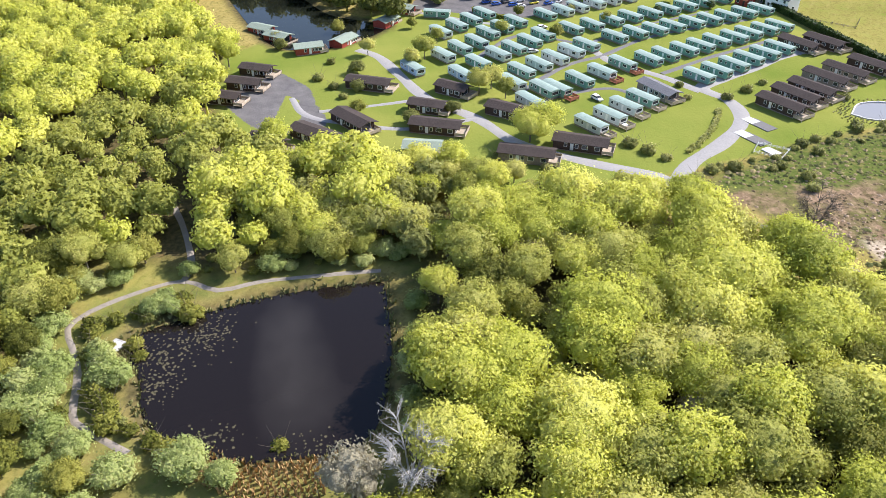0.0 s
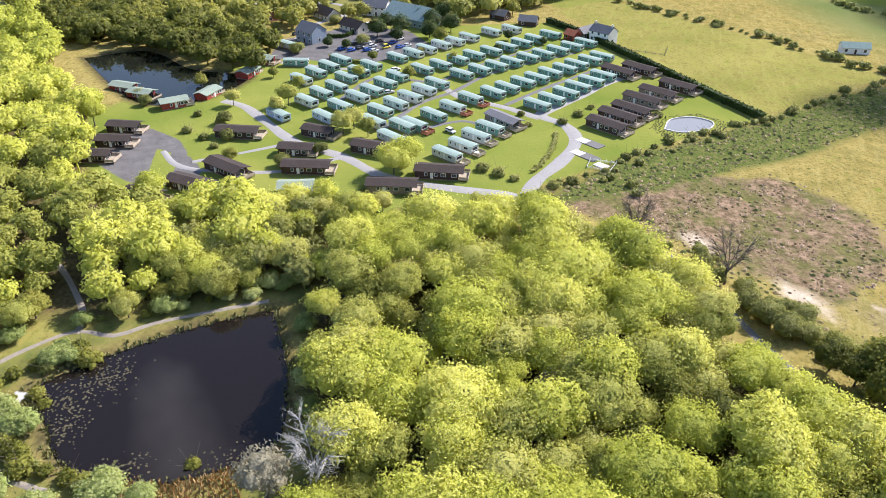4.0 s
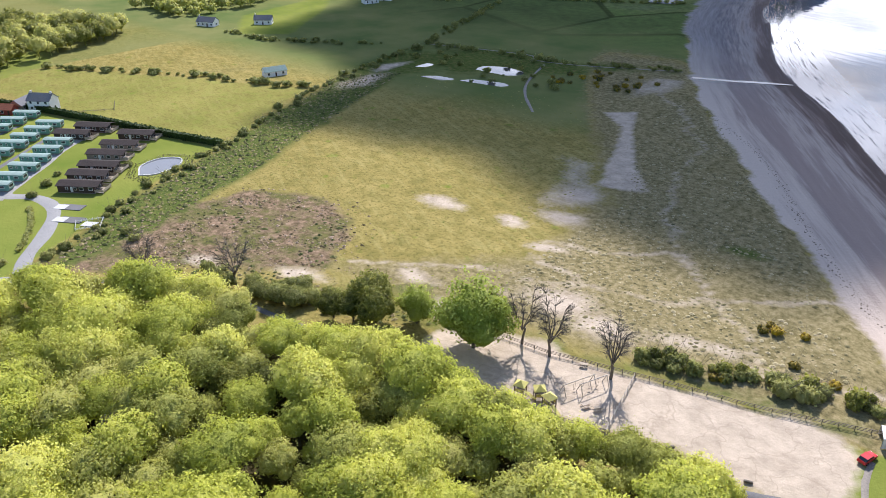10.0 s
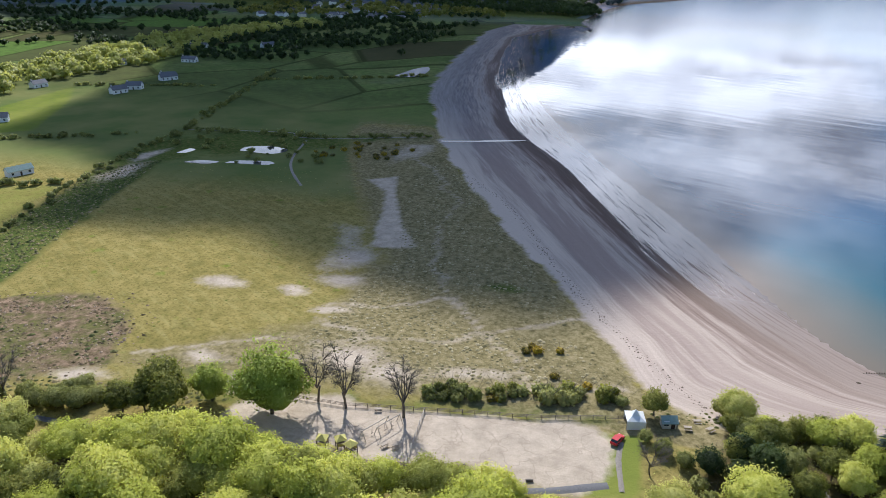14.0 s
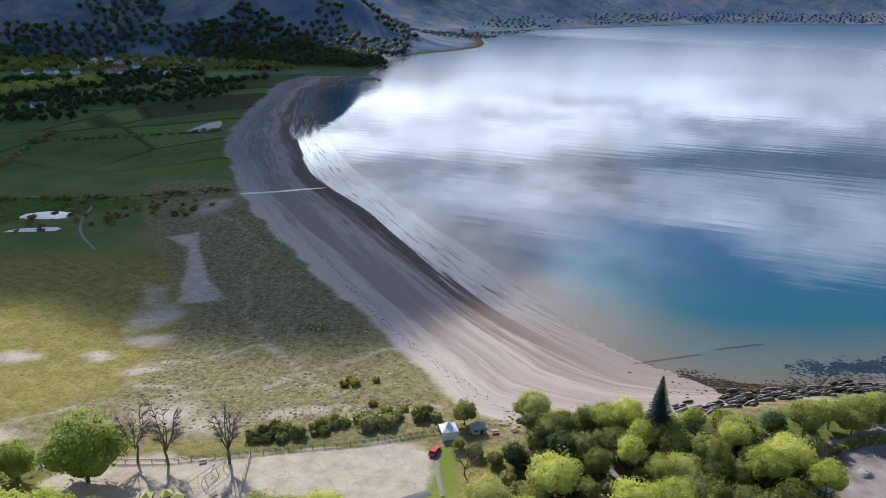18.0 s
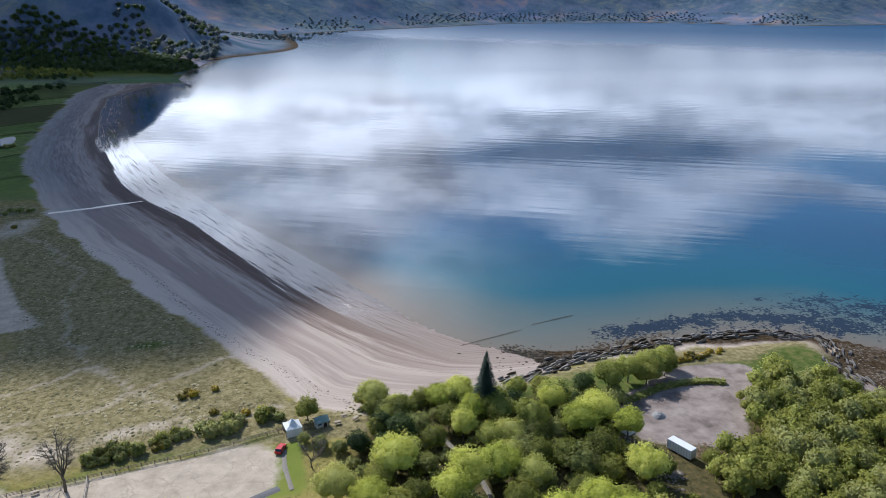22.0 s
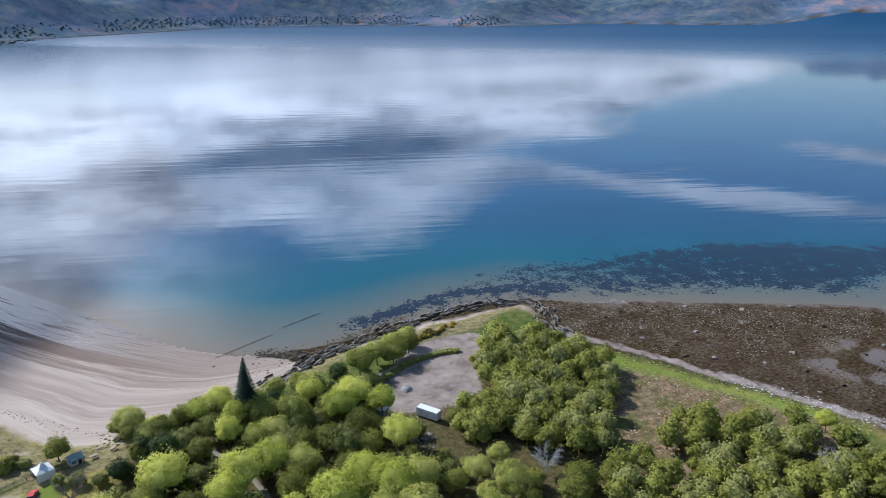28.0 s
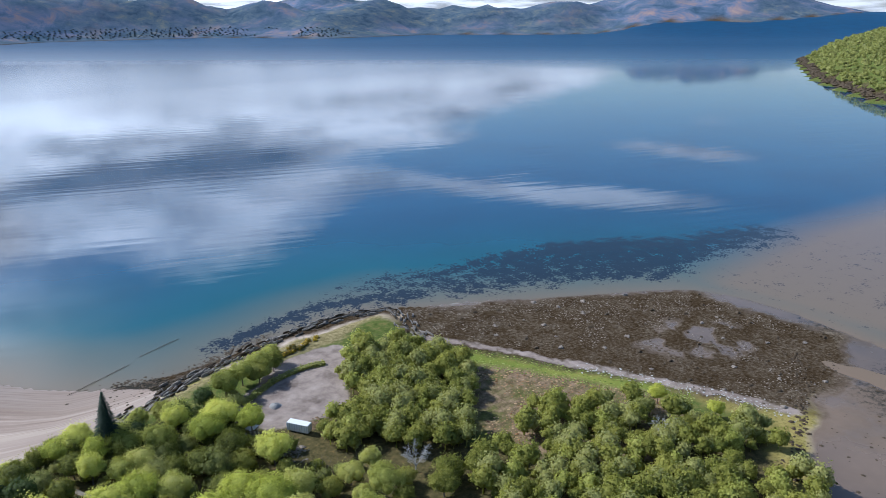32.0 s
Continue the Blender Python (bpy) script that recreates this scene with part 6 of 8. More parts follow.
def caravan(wall, long=10.6, decking=None):
    """A static caravan lying along x, its door side towards -y."""
    b = base("static_caravan", 0, 0)
    h, w = long / 2, 1.75
    bm = bmesh.new()
    prism(bm, [(-h, 0.55), (h - 0.35, 0.55), (h, 1.3), (h - 0.12, 2.75), (-h + 0.05, 2.75)], -w, w)
    part("body", bm, wall, b)
    bm = bmesh.new()
    a = [bm.verts.new((x, y, z)) for x in (-h - 0.15, h + 0.12) for y, z in ((-w - 0.16, 2.72), (-w - 0.16, 2.82), (-0.9, 3.06), (0, 3.14), (0.9, 3.06), (w + 0.16, 2.82), (w + 0.16, 2.72))]
    bm.faces.new(a[:7]); bm.faces.new(a[7:][::-1])
    for k in range(7):
        bm.faces.new((a[(k + 1) % 7], a[k], a[7 + k], a[7 + (k + 1) % 7]))
    bmesh.ops.recalc_face_normals(bm, faces=bm.faces[:])
    part("roof", bm, PALE_ROOF, b)
    part("skirt", boxed(-h + 0.3, h - 0.5, -w + 0.12, w - 0.12, -0.2, 0.55), GREY_WOOD, b)
    for x0, x1 in ((-h + 0.9, -h + 1.7), (-h + 3.0, -h + 3.6), (h - 3.2, h - 1.6)):
        window(b, x0, x1, -w, 1.5, 2.3)
    window(b, -1.2, 1.2, h - 0.04, 1.45, 2.4, 1, "x")
    part("door", boxed(-0.1, 0.65, -w - 0.05, -w + 0.02, 0.65, 2.5), WHITE, b)
    if decking:
        deck(b, h + 0.1, h + 3.0, -w, w, decking, decking)
    return b


def lodge(wall, roof, long=13.0, wide=3.1, name="holiday_lodge", decking=True):
    """A timber lodge along x with a shallow gable roof, a skylight and a railed deck."""
    b = base(name, 0, 0)
    h, w = long / 2, wide
    bm = bmesh.new()
    prism(bm, [(-w, 0.4), (w, 0.4), (w, 2.7), (0, 3.55), (-w, 2.7)], -h, h)
    bmesh.ops.rotate(bm, verts=bm.verts[:], matrix=Matrix.Rotation(radians(-90), 3, "Z"))
    part("body", bm, wall, b)
    for s in (-1, 1):
        bm = bmesh.new()
        prism(bm, [(0, 3.57), (s * (w + 0.4), 2.60), (s * (w + 0.4), 2.76), (0, 3.74)], -h - 0.5, h + 1.6)
        bmesh.ops.rotate(bm, verts=bm.verts[:], matrix=Matrix.Rotation(radians(-90), 3, "Z"))
        part("roof_slope", bm, roof, b)
    part("base", boxed(-h + 0.2, h - 0.2, -w + 0.15, w - 0.15, -0.3, 0.4), GREY_WOOD, b)
    for x0, x1 in ((-h + 3.0, -h + 3.7), (-h + 6.0, -h + 6.7), (-h + 7.8, -h + 9.2), (h - 1.9, h - 0.6)):
        window(b, x0, x1, -w, 1.3, 2.3)
    window(b, -1.6, 1.6, h, 0.8, 2.5, 1, "x")
    part("door", boxed(-h + 4.6, -h + 5.5, -w - 0.06, -w + 0.02, 0.5, 2.5), WHITE, b)
    bm = boxed(h - 1.7, h - 0.5, -w * 0.62, -w * 0.30, 0, 0.10)
    bmesh.ops.transform(bm, matrix=Matrix.Translation((0, 0, 3.02)), verts=bm.verts[:])
    for v in bm.verts:
        v.co.z += (w + v.co.y) * 0.285 - 0.25
    part("skylight", bm, WHITE, b)
    if decking:
        deck(b, h + 0.06, h + 3.0, -w, w, DECK_WOOD, DECK_WOOD)
    return b


VAN_TURN = 35.0
ROWS = [((-239, 73), (-258, 92), "wwwm", "deck"), ((-265, 67), (-287, 91), "mmwm", "red"), ((-280, 57), (-306, 82), "mwwym", ""), ((-296, 50), (-317, 68), "wmmm", ""), ((-303, 37), (-309, 43), "mm", ""),
        ((-320, 30), (-343, 47), "wmmm", ""), ((-319, 47), (-333, 59), "mmm", ""), ((-342, 71), (-368, 108), "mwwwww", ""), ((-324, 79), (-365, 147), "mmmmmmmmm", ""), ((-315, 94), (-349, 159), "mmmmmmmmm", ""),
        ((-292, 101), (-328, 159), "mmmmmmmmm", ""), ((-276, 114), (-303, 150), "mmmmmm", ""), ((-375, 121), (-378, 132), "ww", ""), ((-255, 58), (-265, 63), "wm", ""), ((-288, 43), (-270, 53), "mw", "")]
SMALL = {"m": caravan(MINT), "w": caravan(PALE), "y": caravan(PALE), "md": caravan(MINT, 10.2, DECK_WOOD), "wd": caravan(PALE, 10.2, DECK_WOOD), "mr": caravan(MINT, 10.2, RED_DECK), "wr": caravan(PALE, 10.2, RED_DECK)}
VAN_WORDS = {"m": "mint-green static caravan with a pale roof", "w": "cream-white static caravan with a pale roof"}
for (ax, ay), (bx, by), kinds, decks in ROWS:
    for k, kind in enumerate(kinds):
        t = k / max(1, len(kinds) - 1)
        x, y = ax + (bx - ax) * t, ay + (by - ay) * t
        key = kind + (decks[0] if decks and (decks == "deck" or k != 1) and kind != "y" else "")
        x, y = x - 1.9 * math.sin(radians(VAN_TURN)) + rnd(-.4, .4), y + 1.9 * math.cos(radians(VAN_TURN)) + rnd(-.4, .4)
        v = copy_thing(SMALL[key], pose(x, y, height(x, y), 0, 0, VAN_TURN + rnd(-2, 2)))
        word = VAN_WORDS["w" if kind != "m" else "m"] + (" and a railed timber deck" if len(key) > 1 and key[1] == "d" else " and a red-brown deck" if len(key) > 1 else "")
        tagged(v, word, "caravan", "static caravans in rows")
for ob in SMALL.values():
    for o in (*ob.children_recursive, ob):
        bpy.data.objects.remove(o)

VILLA = lodge(GREY_WOOD, GREY_ROOF, 12.5, 2.7)
DARK = lodge(DARK_WOOD, BROWN_ROOF, 13.0, 2.9)
SHORT = lodge(DARK_WOOD, BROWN_ROOF, 9.5, 2.7, decking=True)
CHALET = lodge(RED_WOOD, GREEN_ROOF, 8.5, 2.9, "chalet", True)
GREY_LODGE = lodge(GREY_WOOD, BROWN_ROOF, 13.0, 2.8)


def put(kind, x, y, turn, label, category, group):
    back = 2.8
    x, y = x - back * math.sin(radians(turn)), y + back * math.cos(radians(turn))
    return tagged(copy_thing(kind, pose(x, y, height(x, y), 0, 0, turn)), label, category, group)


for x, y, a in ((-253, 131, 34), (-260, 138, 34), (-265, 145, 34), (-286, 173, 33), (-307, 157, 32), (-309, 167, 32)):
    put(DARK, x, y, a, "dark brown timber lodge with brown roof and railed deck", "lodge", "dark lodges by the lane")
for x, y, a in ((-274, 153, 34), (-280, 162, 34)):
    put(GREY_LODGE, x, y, a, "grey-brown timber lodge with brown roof and deck", "lodge", "dark lodges by the lane")
put(VILLA, -264, 97, 30, "grey-brown lodge with slate-grey roof beside the lawn", "lodge", "")
for x, y, a in ((-236, 30, 76), (-226, 69, 72), (-247, 51, 60), (-268, 8, 73), (-241, 5, 43), (-231, -4, 55)):
    put(DARK, x, y, a, "dark brown timber lodge with a deck on mown grass", "lodge", "brown lodges on the green")
put(GREY_LODGE, -219, 54, 76, "grey-brown timber lodge close to the wood", "lodge", "brown lodges on the green")
for x, y, a in ((-264, 34, 56), (-250, 27, 72), (-226, -16, 58), (-279, -30, 72), (-267, -31, 76), (-256, -35, 76)):
    put(SHORT, x, y, a, "short dark brown timber lodge with a deck", "lodge", "brown lodges on the green")
put(CHALET, -222, 27, 84, "red-brown chalet with a green felt roof near the wood", "chalet", "")
for x, y, a in ((-325, -39, 60), (-316, -31, 60), (-300, -15, 110), (-311, -2, 150), (-348, 14, 60), (-333, 12, 150)):
    put(CHALET, x, y, a, "red timber chalet with a green roof by the pond", "chalet", "red chalets by the pond")
for k in (VILLA, DARK, SHORT, CHALET, GREY_LODGE):
    for o in (*k.children_recursive, k):
        bpy.data.objects.remove(o)
for wall, x, y, a, words in ((BLUE, -284, 21, 34, "pale blue static caravan beside the lane"), (BLUE, -279, 37, 34, "pale blue-white static caravan"), (MINT, -344, 28, 78, "mint-green caravan standing apart on the grass"), (PALE, -370, 25, 40, "grey-white caravan near the slate-blue house"), (PALE, -296, 31, 36, "cream caravan half hidden by a tree")):
    c = caravan(wall, 10.4)
    c.matrix_basis = pose(x, y + 1.5, height(x, y), 0, 0, a)
    tagged(c, words, "caravan")


# ---- houses ----
def house(x, y, turn, long, wide, eaves, wall, roof, label, chimneys=1, name="house", rows=1):
    b = base(name, x, y, height(x, y), turn)
    h, w, rise = long / 2, wide / 2, wide * 0.36
    bm = bmesh.new()
    prism(bm, [(-w, -0.4), (w, -0.4), (w, eaves), (0, eaves + rise), (-w, eaves)], -h, h)
    bmesh.ops.rotate(bm, verts=bm.verts[:], matrix=Matrix.Rotation(radians(-90), 3, "Z"))
    part("wall", bm, wall, b)
    for s in (-1, 1):
        bm = bmesh.new()
        prism(bm, [(0, eaves + rise + 0.03), (s * (w + 0.45), eaves - 0.30), (s * (w + 0.45), eaves - 0.10), (0, eaves + rise + 0.25)], -h - 0.35, h + 0.35)
        bmesh.ops.rotate(bm, verts=bm.verts[:], matrix=Matrix.Rotation(radians(-90), 3, "Z"))
        part("roof_slope", bm, roof, b)
    for k in range(chimneys):
        cx = (-h + 0.7) if k == 0 else h - 0.7
        part("chimney", boxed(cx - 0.4, cx + 0.4, -0.4, 0.4, eaves + rise - 0.5, eaves + rise + 1.1), CREAM, b)
    n = max(2, int(long / 3.2))
    for r in range(rows):
        for k in range(n):
            cx = -h + long * (k + 0.5) / n
            if r == 0 and k == n // 2:
                part("door", boxed(cx - 0.45, cx + 0.45, -w - 0.06, -w + 0.02, 0.0, 2.1), DARK_WOOD, b)
                continue
            window(b, cx - 0.55, cx + 0.55, -w, 0.9 + 2.6 * r, 2.1 + 2.6 * r)
    window(b, -0.6, 0.6, h, 0.9, 2.1, 1, "x")
    return tagged(b, label, "house")


house(-381, 37, 40, 11, 9, 5.2, GREY_PAINT, GREY_ROOF, "slate-blue two-storey house with grey roof", 0, rows=2)
house(-356, 171, 30, 11, 7, 5.0, WHITE, GREY_ROOF, "white farmhouse with gables above the caravans", 2, rows=2)
house(-366, 166, 120, 10, 6, 2.6, GREY_WOOD, GREY_ROOF, "low grey outbuilding beside the white farmhouse", 0)
house(-362, 158, 30, 6, 5, 2.6, RED_WOOD, plain("rusty_iron_roof", (0.42, 0.13, 0.06), 0.7, 0.8, 0.3), "small shed with a rusty red roof", 0, "shed")
house(-405, 88, 40, 26, 14, 4.0, plain("green_sheet_wall", (0.22, 0.30, 0.27), 0.6, 1.0, 0.1), plain("green_sheet_roof", (0.30, 0.38, 0.34), 0.5, 1.0, 0.15), "large low hall with pale green roof", 0, "hall")
house(-425, 72, 60, 14, 9, 4.6, WHITE, GREY_ROOF, "white house with steep dark gable", 1, rows=2)
house(-422, 46, 30, 14, 8, 2.8, CREAM, BROWN_ROOF, "cream bungalow with brown tiled roof", 1)
house(-396, 58, 35, 14, 7, 2.6, CREAM, BROWN_ROOF, "cream bungalow with a long brown roof", 1)
house(-446, -32, 70, 14, 9, 2.8, DARK_WOOD, BROWN_ROOF, "brown bungalow with a glazed gable", 0)
house(-424, 14, 35, 13, 9, 2.8, plain("reddish_brick", (0.30, 0.15, 0.11), 0.85, 0.6, 0.2), BROWN_ROOF, "brick bungalow with brown hipped roof", 1)
house(-455, -67, 30, 12, 8, 4.8, WHITE, GREY_ROOF, "white village house in trees", 1, rows=2)
house(-477, -81, 50, 12, 8, 4.6, WHITE, GREY_ROOF, "white village house in trees", 1, rows=2)
house(-465, 46, 20, 13, 8, 2.8, WHITE, BROWN_ROOF, "white bungalow with a brown roof", 1)
house(-480, 88, 40, 12, 8, 4.8, WHITE, GREY_ROOF, "white village house under trees", 1, rows=2)
house(-470, 120, 60, 12, 8, 4.8, plain("pale_blue_render", (0.45, 0.55, 0.68), 0.8, 1.0, 0.1), GREY_ROOF, "pale blue village house under trees", 1, rows=2)
house(-405, 134, 40, 9, 6, 2.6, DARK_WOOD, GREY_ROOF, "dark timber cabin on the grass", 0, "cabin")
house(-391, 145, 60, 9, 6, 2.6, DARK_WOOD, GREY_ROOF, "dark timber cabin behind the caravans", 0, "cabin")
house(-320, 276, 70, 12, 5, 2.8, WHITE, PALE_ROOF, "long white field barn with pale roof", 0, "barn")
for x, y, a, s in ((-432, 362, 40, 1), (-457, 334, 20, 1.1), (-430, 468, 70, 1), (-430, 486, 20, 1), (-433, 530, 60, 1.2), (-538, 712, 30, 1.4), (-469, 744, 60, 1.3), (-481, 622, 10, 1.2), (-534, 585, 40, 1.2), (-509, 467, 80, 1), (-535, 715, 10, 1), (-437, 535, 30, 1)):
    house(x, y, a, 12 * s, 7, 3.2, WHITE, GREY_ROOF, "white farmhouse among the far fields", 1, "farmhouse")
rs = random.Random(77)
for _ in range(54):
    x, y = rs.uniform(-700, -440), rs.uniform(1070, 1290)
    b = base("village_house", x, y, height(x, y), rs.uniform(0, 180))
    bm = bmesh.new()
    prism(bm, [(-4, -1), (4, -1), (4, 4.5), (0, 7), (-4, 4.5)], -6, 6)
    part("wall", bm, WHITE if rs.random() < .7 else CREAM, b)
    for s in (-1, 1):
        bm = bmesh.new()
        prism(bm, [(0, 7.05), (s * 4.5, 4.25), (s * 4.5, 4.5), (0, 7.3)], -6.3, 6.3)
        part("roof_slope", bm, GREY_ROOF, b)
    tagged(b, "white house of a far village below the hill", "house", "far village houses")


# ---- cars ----
def car_paint(name, c):
    return plain(name, c, 0.3, 2.0, 0.06, spec=0.6, bump=0)


RUBBER = plain("black_rubber", (0.02, 0.02, 0.02), 0.9, 0.3)


def car(paint, tall=1.45):
    b = base("car", 0, 0)
    bm = bmesh.new()
    prism(bm, [(-2.1, 0.3), (2.1, 0.3), (2.15, 0.75), (1.1, 0.92), (-2.0, 0.95), (-2.15, 0.6)], -0.86, 0.86)
    bmesh.ops.bevel(bm, geom=bm.edges[:], offset=0.06, segments=1, affect="EDGES")
    part("body", bm, paint, b)
    bm = bmesh.new()
    prism(bm, [(-1.95, 0.93), (1.05, 0.92), (0.35, tall - 0.04), (-1.5, tall - 0.04)], -0.76, 0.76)
    part("glazing", bm, GLASS, b, "dark glass cabin")
    part("roof", boxed(-1.52, 0.38, -0.74, 0.74, tall - 0.04, tall + 0.02), paint, b)
    for x in (-1.3, 1.35):
        for y in (-0.8, 0.8):
            bm = bmesh.new()
            bmesh.ops.create_cone(bm, cap_ends=True, segments=14, radius1=0.32, radius2=0.32, depth=0.22, matrix=pose(x, y, 0.32, 90))
            wh = part("wheel", bm, RUBBER, b)
            bm = bmesh.new()
            bmesh.ops.create_cone(bm, cap_ends=True, segments=10, radius1=0.18, radius2=0.18, depth=0.24, matrix=pose(x, y, 0.32, 90))
            part("rim", bm, STEEL, wh)
    for y in (-0.6, 0.6):
        part("headlight", boxed(2.08, 2.17, y - 0.17, y + 0.17, 0.58, 0.74), WHITE, b)
    return b


PAINTS = {"white": car_paint("white_car_paint", (0.75, 0.75, 0.75)), "blue": car_paint("blue_car_paint", (0.02, 0.10, 0.45)), "dark": car_paint("black_car_paint", (0.02, 0.02, 0.025)), "red": car_paint("red_car_paint", (0.55, 0.015, 0.02)), "yellow": car_paint("yellow_van_paint", (0.75, 0.60, 0.02)), "silver": car_paint("silver_car_paint", (0.5, 0.51, 0.52))}
models = {k: car(p, 2.0 if k == "yellow" else 1.45) for k, p in PAINTS.items()}


def park(color, x, y, turn, words, group=""):
    return tagged(copy_thing(models[color], pose(x, y, height(x, y) + 0.05, 0, 0, turn)), words, "car", group)


park("red", -12, 158, 70, "small red car parked on the green beside the tent")
for k, (color, x, y) in enumerate((("blue", -364, 50), ("blue", -361, 54), ("dark", -364, 58), ("blue", -360, 61), ("white", -358, 64), ("white", -366, 64), ("yellow", -363, 70), ("blue", -362, 76), ("silver", -364, 80), ("dark", -371, 56), ("white", -372, 62), ("dark", -373, 68), ("blue", -370, 74), ("silver", -375, 78),
                                   ("dark", -392, 30), ("white", -404, 66), ("silver", -412, 56), ("white", -330, 70), ("silver", -303, 64))):
    park(color, x, y, 120 + rnd(-8, 8), color + (" van" if color == "yellow" else " car") + " parked by the caravan park", "parked cars")
park("white", -243, 84, 30, "white car beside a caravan deck", "parked cars")
park("white", -261, 80, 30, "white car beside a caravan", "parked cars")
for ob in models.values():
    for o in (*ob.children_recursive, ob):
        bpy.data.objects.remove(o)


# ---- yard, fences and play things ----
FENCE_WOOD = plain("weathered_fence_wood", (0.20, 0.165, 0.13), 0.85, 0.3, 0.3)
PALE_WOOD = plain("pale_stripped_log", (0.50, 0.44, 0.36), 0.8, 0.3, 0.2)
YELLOW = plain("yellow_panel", (0.62, 0.55, 0.16), 0.6, 0.5, 0.15)
ROCK = plain("grey_shore_rock", (0.215, 0.19, 0.165), 0.85, 0.9, 0.45, bump=0.06)
FORE_ROCK = plain("foreshore_stone", (0.23, 0.19, 0.155), 0.85, 0.9, 0.5, bump=0.06)
DARK_ROCK = plain("weed_dark_rock", (0.065, 0.043, 0.022), 0.8, 0.9, 0.5, bump=0.06)
CANVAS = plain("white_canvas", (0.80, 0.80, 0.78), 0.7, 1.0, 0.05)


def fence(pts, gap, label, tall=1.2, rails=3, mat=FENCE_WOOD):
    """Posts along a line with rails between them, each a part."""
    b = base("fence", *pts[0], 0)
    ox, oy = pts[0]
    line = []
    for (ax, ay), (bx, by) in zip(pts, pts[1:]):
        n = max(1, round(math.hypot(bx - ax, by - ay) / gap))
        line += [(ax + (bx - ax) * k / n, ay + (by - ay) * k / n) for k in range(n)]
    line.append(pts[-1])
    post = boxed(-0.07, 0.07, -0.07, 0.07, -0.4, tall)
    pm = bpy.data.meshes.new("post")
    post.to_mesh(pm)
    post.free()
    pm.materials.append(mat)
    rm = bpy.data.meshes.new("rail")
    r = boxed(0.0, 1.0, -0.03, 0.03, -0.05, 0.05)
    r.to_mesh(rm)
    r.free()
    rm.materials.append(mat)
    for x, y in line:
        o = new("post", pm)
        o.parent, o.location = b, (x - ox, y - oy, height(x, y))
    for (ax, ay), (bx, by) in zip(line, line[1:]):
        za, zb = height(ax, ay), height(bx, by)
        d = math.hypot(bx - ax, by - ay)
        for k in range(rails):
            o = new("rail", rm)
            o.parent = b
            o.matrix_basis = pose(ax - ox, ay - oy, za + tall * (0.35 + 0.28 * k), 0, -math.degrees(math.atan2(zb - za, d)), math.degrees(math.atan2(by - ay, bx - ax))) @ Matrix.Diagonal((d, 1, 1, 1))
    tagged(b, label, "fence")


fence([(-101, 134), (-82, 132), (-69, 131.5), (-55, 135)], 3.0, "weathered post-and-rail fence along the sandy yard")
fence([(-55, 135), (-58, 155)], 2.5, "pale rail fence crossing the sandy yard", 1.3, 3, PALE_WOOD)
fence([(-91, 150), (-78, 151), (-72, 152.5), (-58, 155.5), (-49, 157.5), (-37, 159.5), (-27, 162), (-10, 167)], 3.0, "low dark fence along the dune side of the yard")
fence([(-226, 116), (-231, 119), (-227, 126), (-222, 122), (-226, 116)], 1.6, "white picket fence round a paved plot", 1.0, 2, WHITE)
fence([(-343, 173), (-330, 190), (-340, 196)], 4.0, "field fence beside the white farmhouse", 1.2, 2)


def slab(name, pts, z, mat, label, cat="slab"):
    bm = bmesh.new()
    f = bm.faces.new([bm.verts.new((x, y, 0)) for x, y in pts])
    r = bmesh.ops.extrude_face_region(bm, geom=[f])
    for v in r["geom"]:
        if isinstance(v, bmesh.types.BMVert):
            v.co.z += 0.18
    bmesh.ops.recalc_face_normals(bm, faces=bm.faces[:])
    me = bpy.data.meshes.new(name)
    bm.to_mesh(me)
    bm.free()
    me.materials.append(mat)
    ob = new(name, me)
    ob.location.z = z
    return tagged(ob, label, cat, kind="structure")


CONCRETE = plain("pale_concrete", (0.55, 0.54, 0.52), 0.85, 0.8, 0.12)
for k, (cx, cy, a, w, h, mat) in enumerate(((-243, 124, 30, 8, 4, DARK_TARMAC), (-246, 122, 30, 4, 3.4, CONCRETE), (-234, 119, 30, 8, 4, DARK_TARMAC), (-237, 117, 30, 4.2, 3.4, CONCRETE), (-226.5, 121, 30, 4.5, 3.0, CONCRETE))):
    c, s = math.cos(radians(a)), math.sin(radians(a))
    slab("pavement_pad_%d" % (k + 1), [(cx + u * w * c - v * h * s, cy + u * w * s + v * h * c) for u, v in ((-.5, -.5), (.5, -.5), (.5, .5), (-.5, .5))], height(cx, cy) + 0.02 + 0.03 * (mat is CONCRETE), mat, "empty caravan pitch of concrete and tarmac")


def ring_wall(outline, label):
    b = base("stone_rim", *outline[0], 0)
    ox, oy = outline[0]
    for k, ((ax, ay), (bx, by)) in enumerate(zip(outline, outline[1:])):
        d = math.hypot(bx - ax, by - ay)
        bm = boxed(0.02, d - 0.02, 0.0, 0.4, -0.3, 0.2 + 0.05 * (k % 2))
        o = part("stone", bm, CONCRETE, b)
        o.matrix_basis = pose(ax - ox, ay - oy, max(-0.1, height(ax, ay)), 0, 0, math.degrees(math.atan2(by - ay, bx - ax)))
    tagged(b, label, "rim")


ring_wall(ROUND_POND[::-1], "pale stone rim round the garden pond")


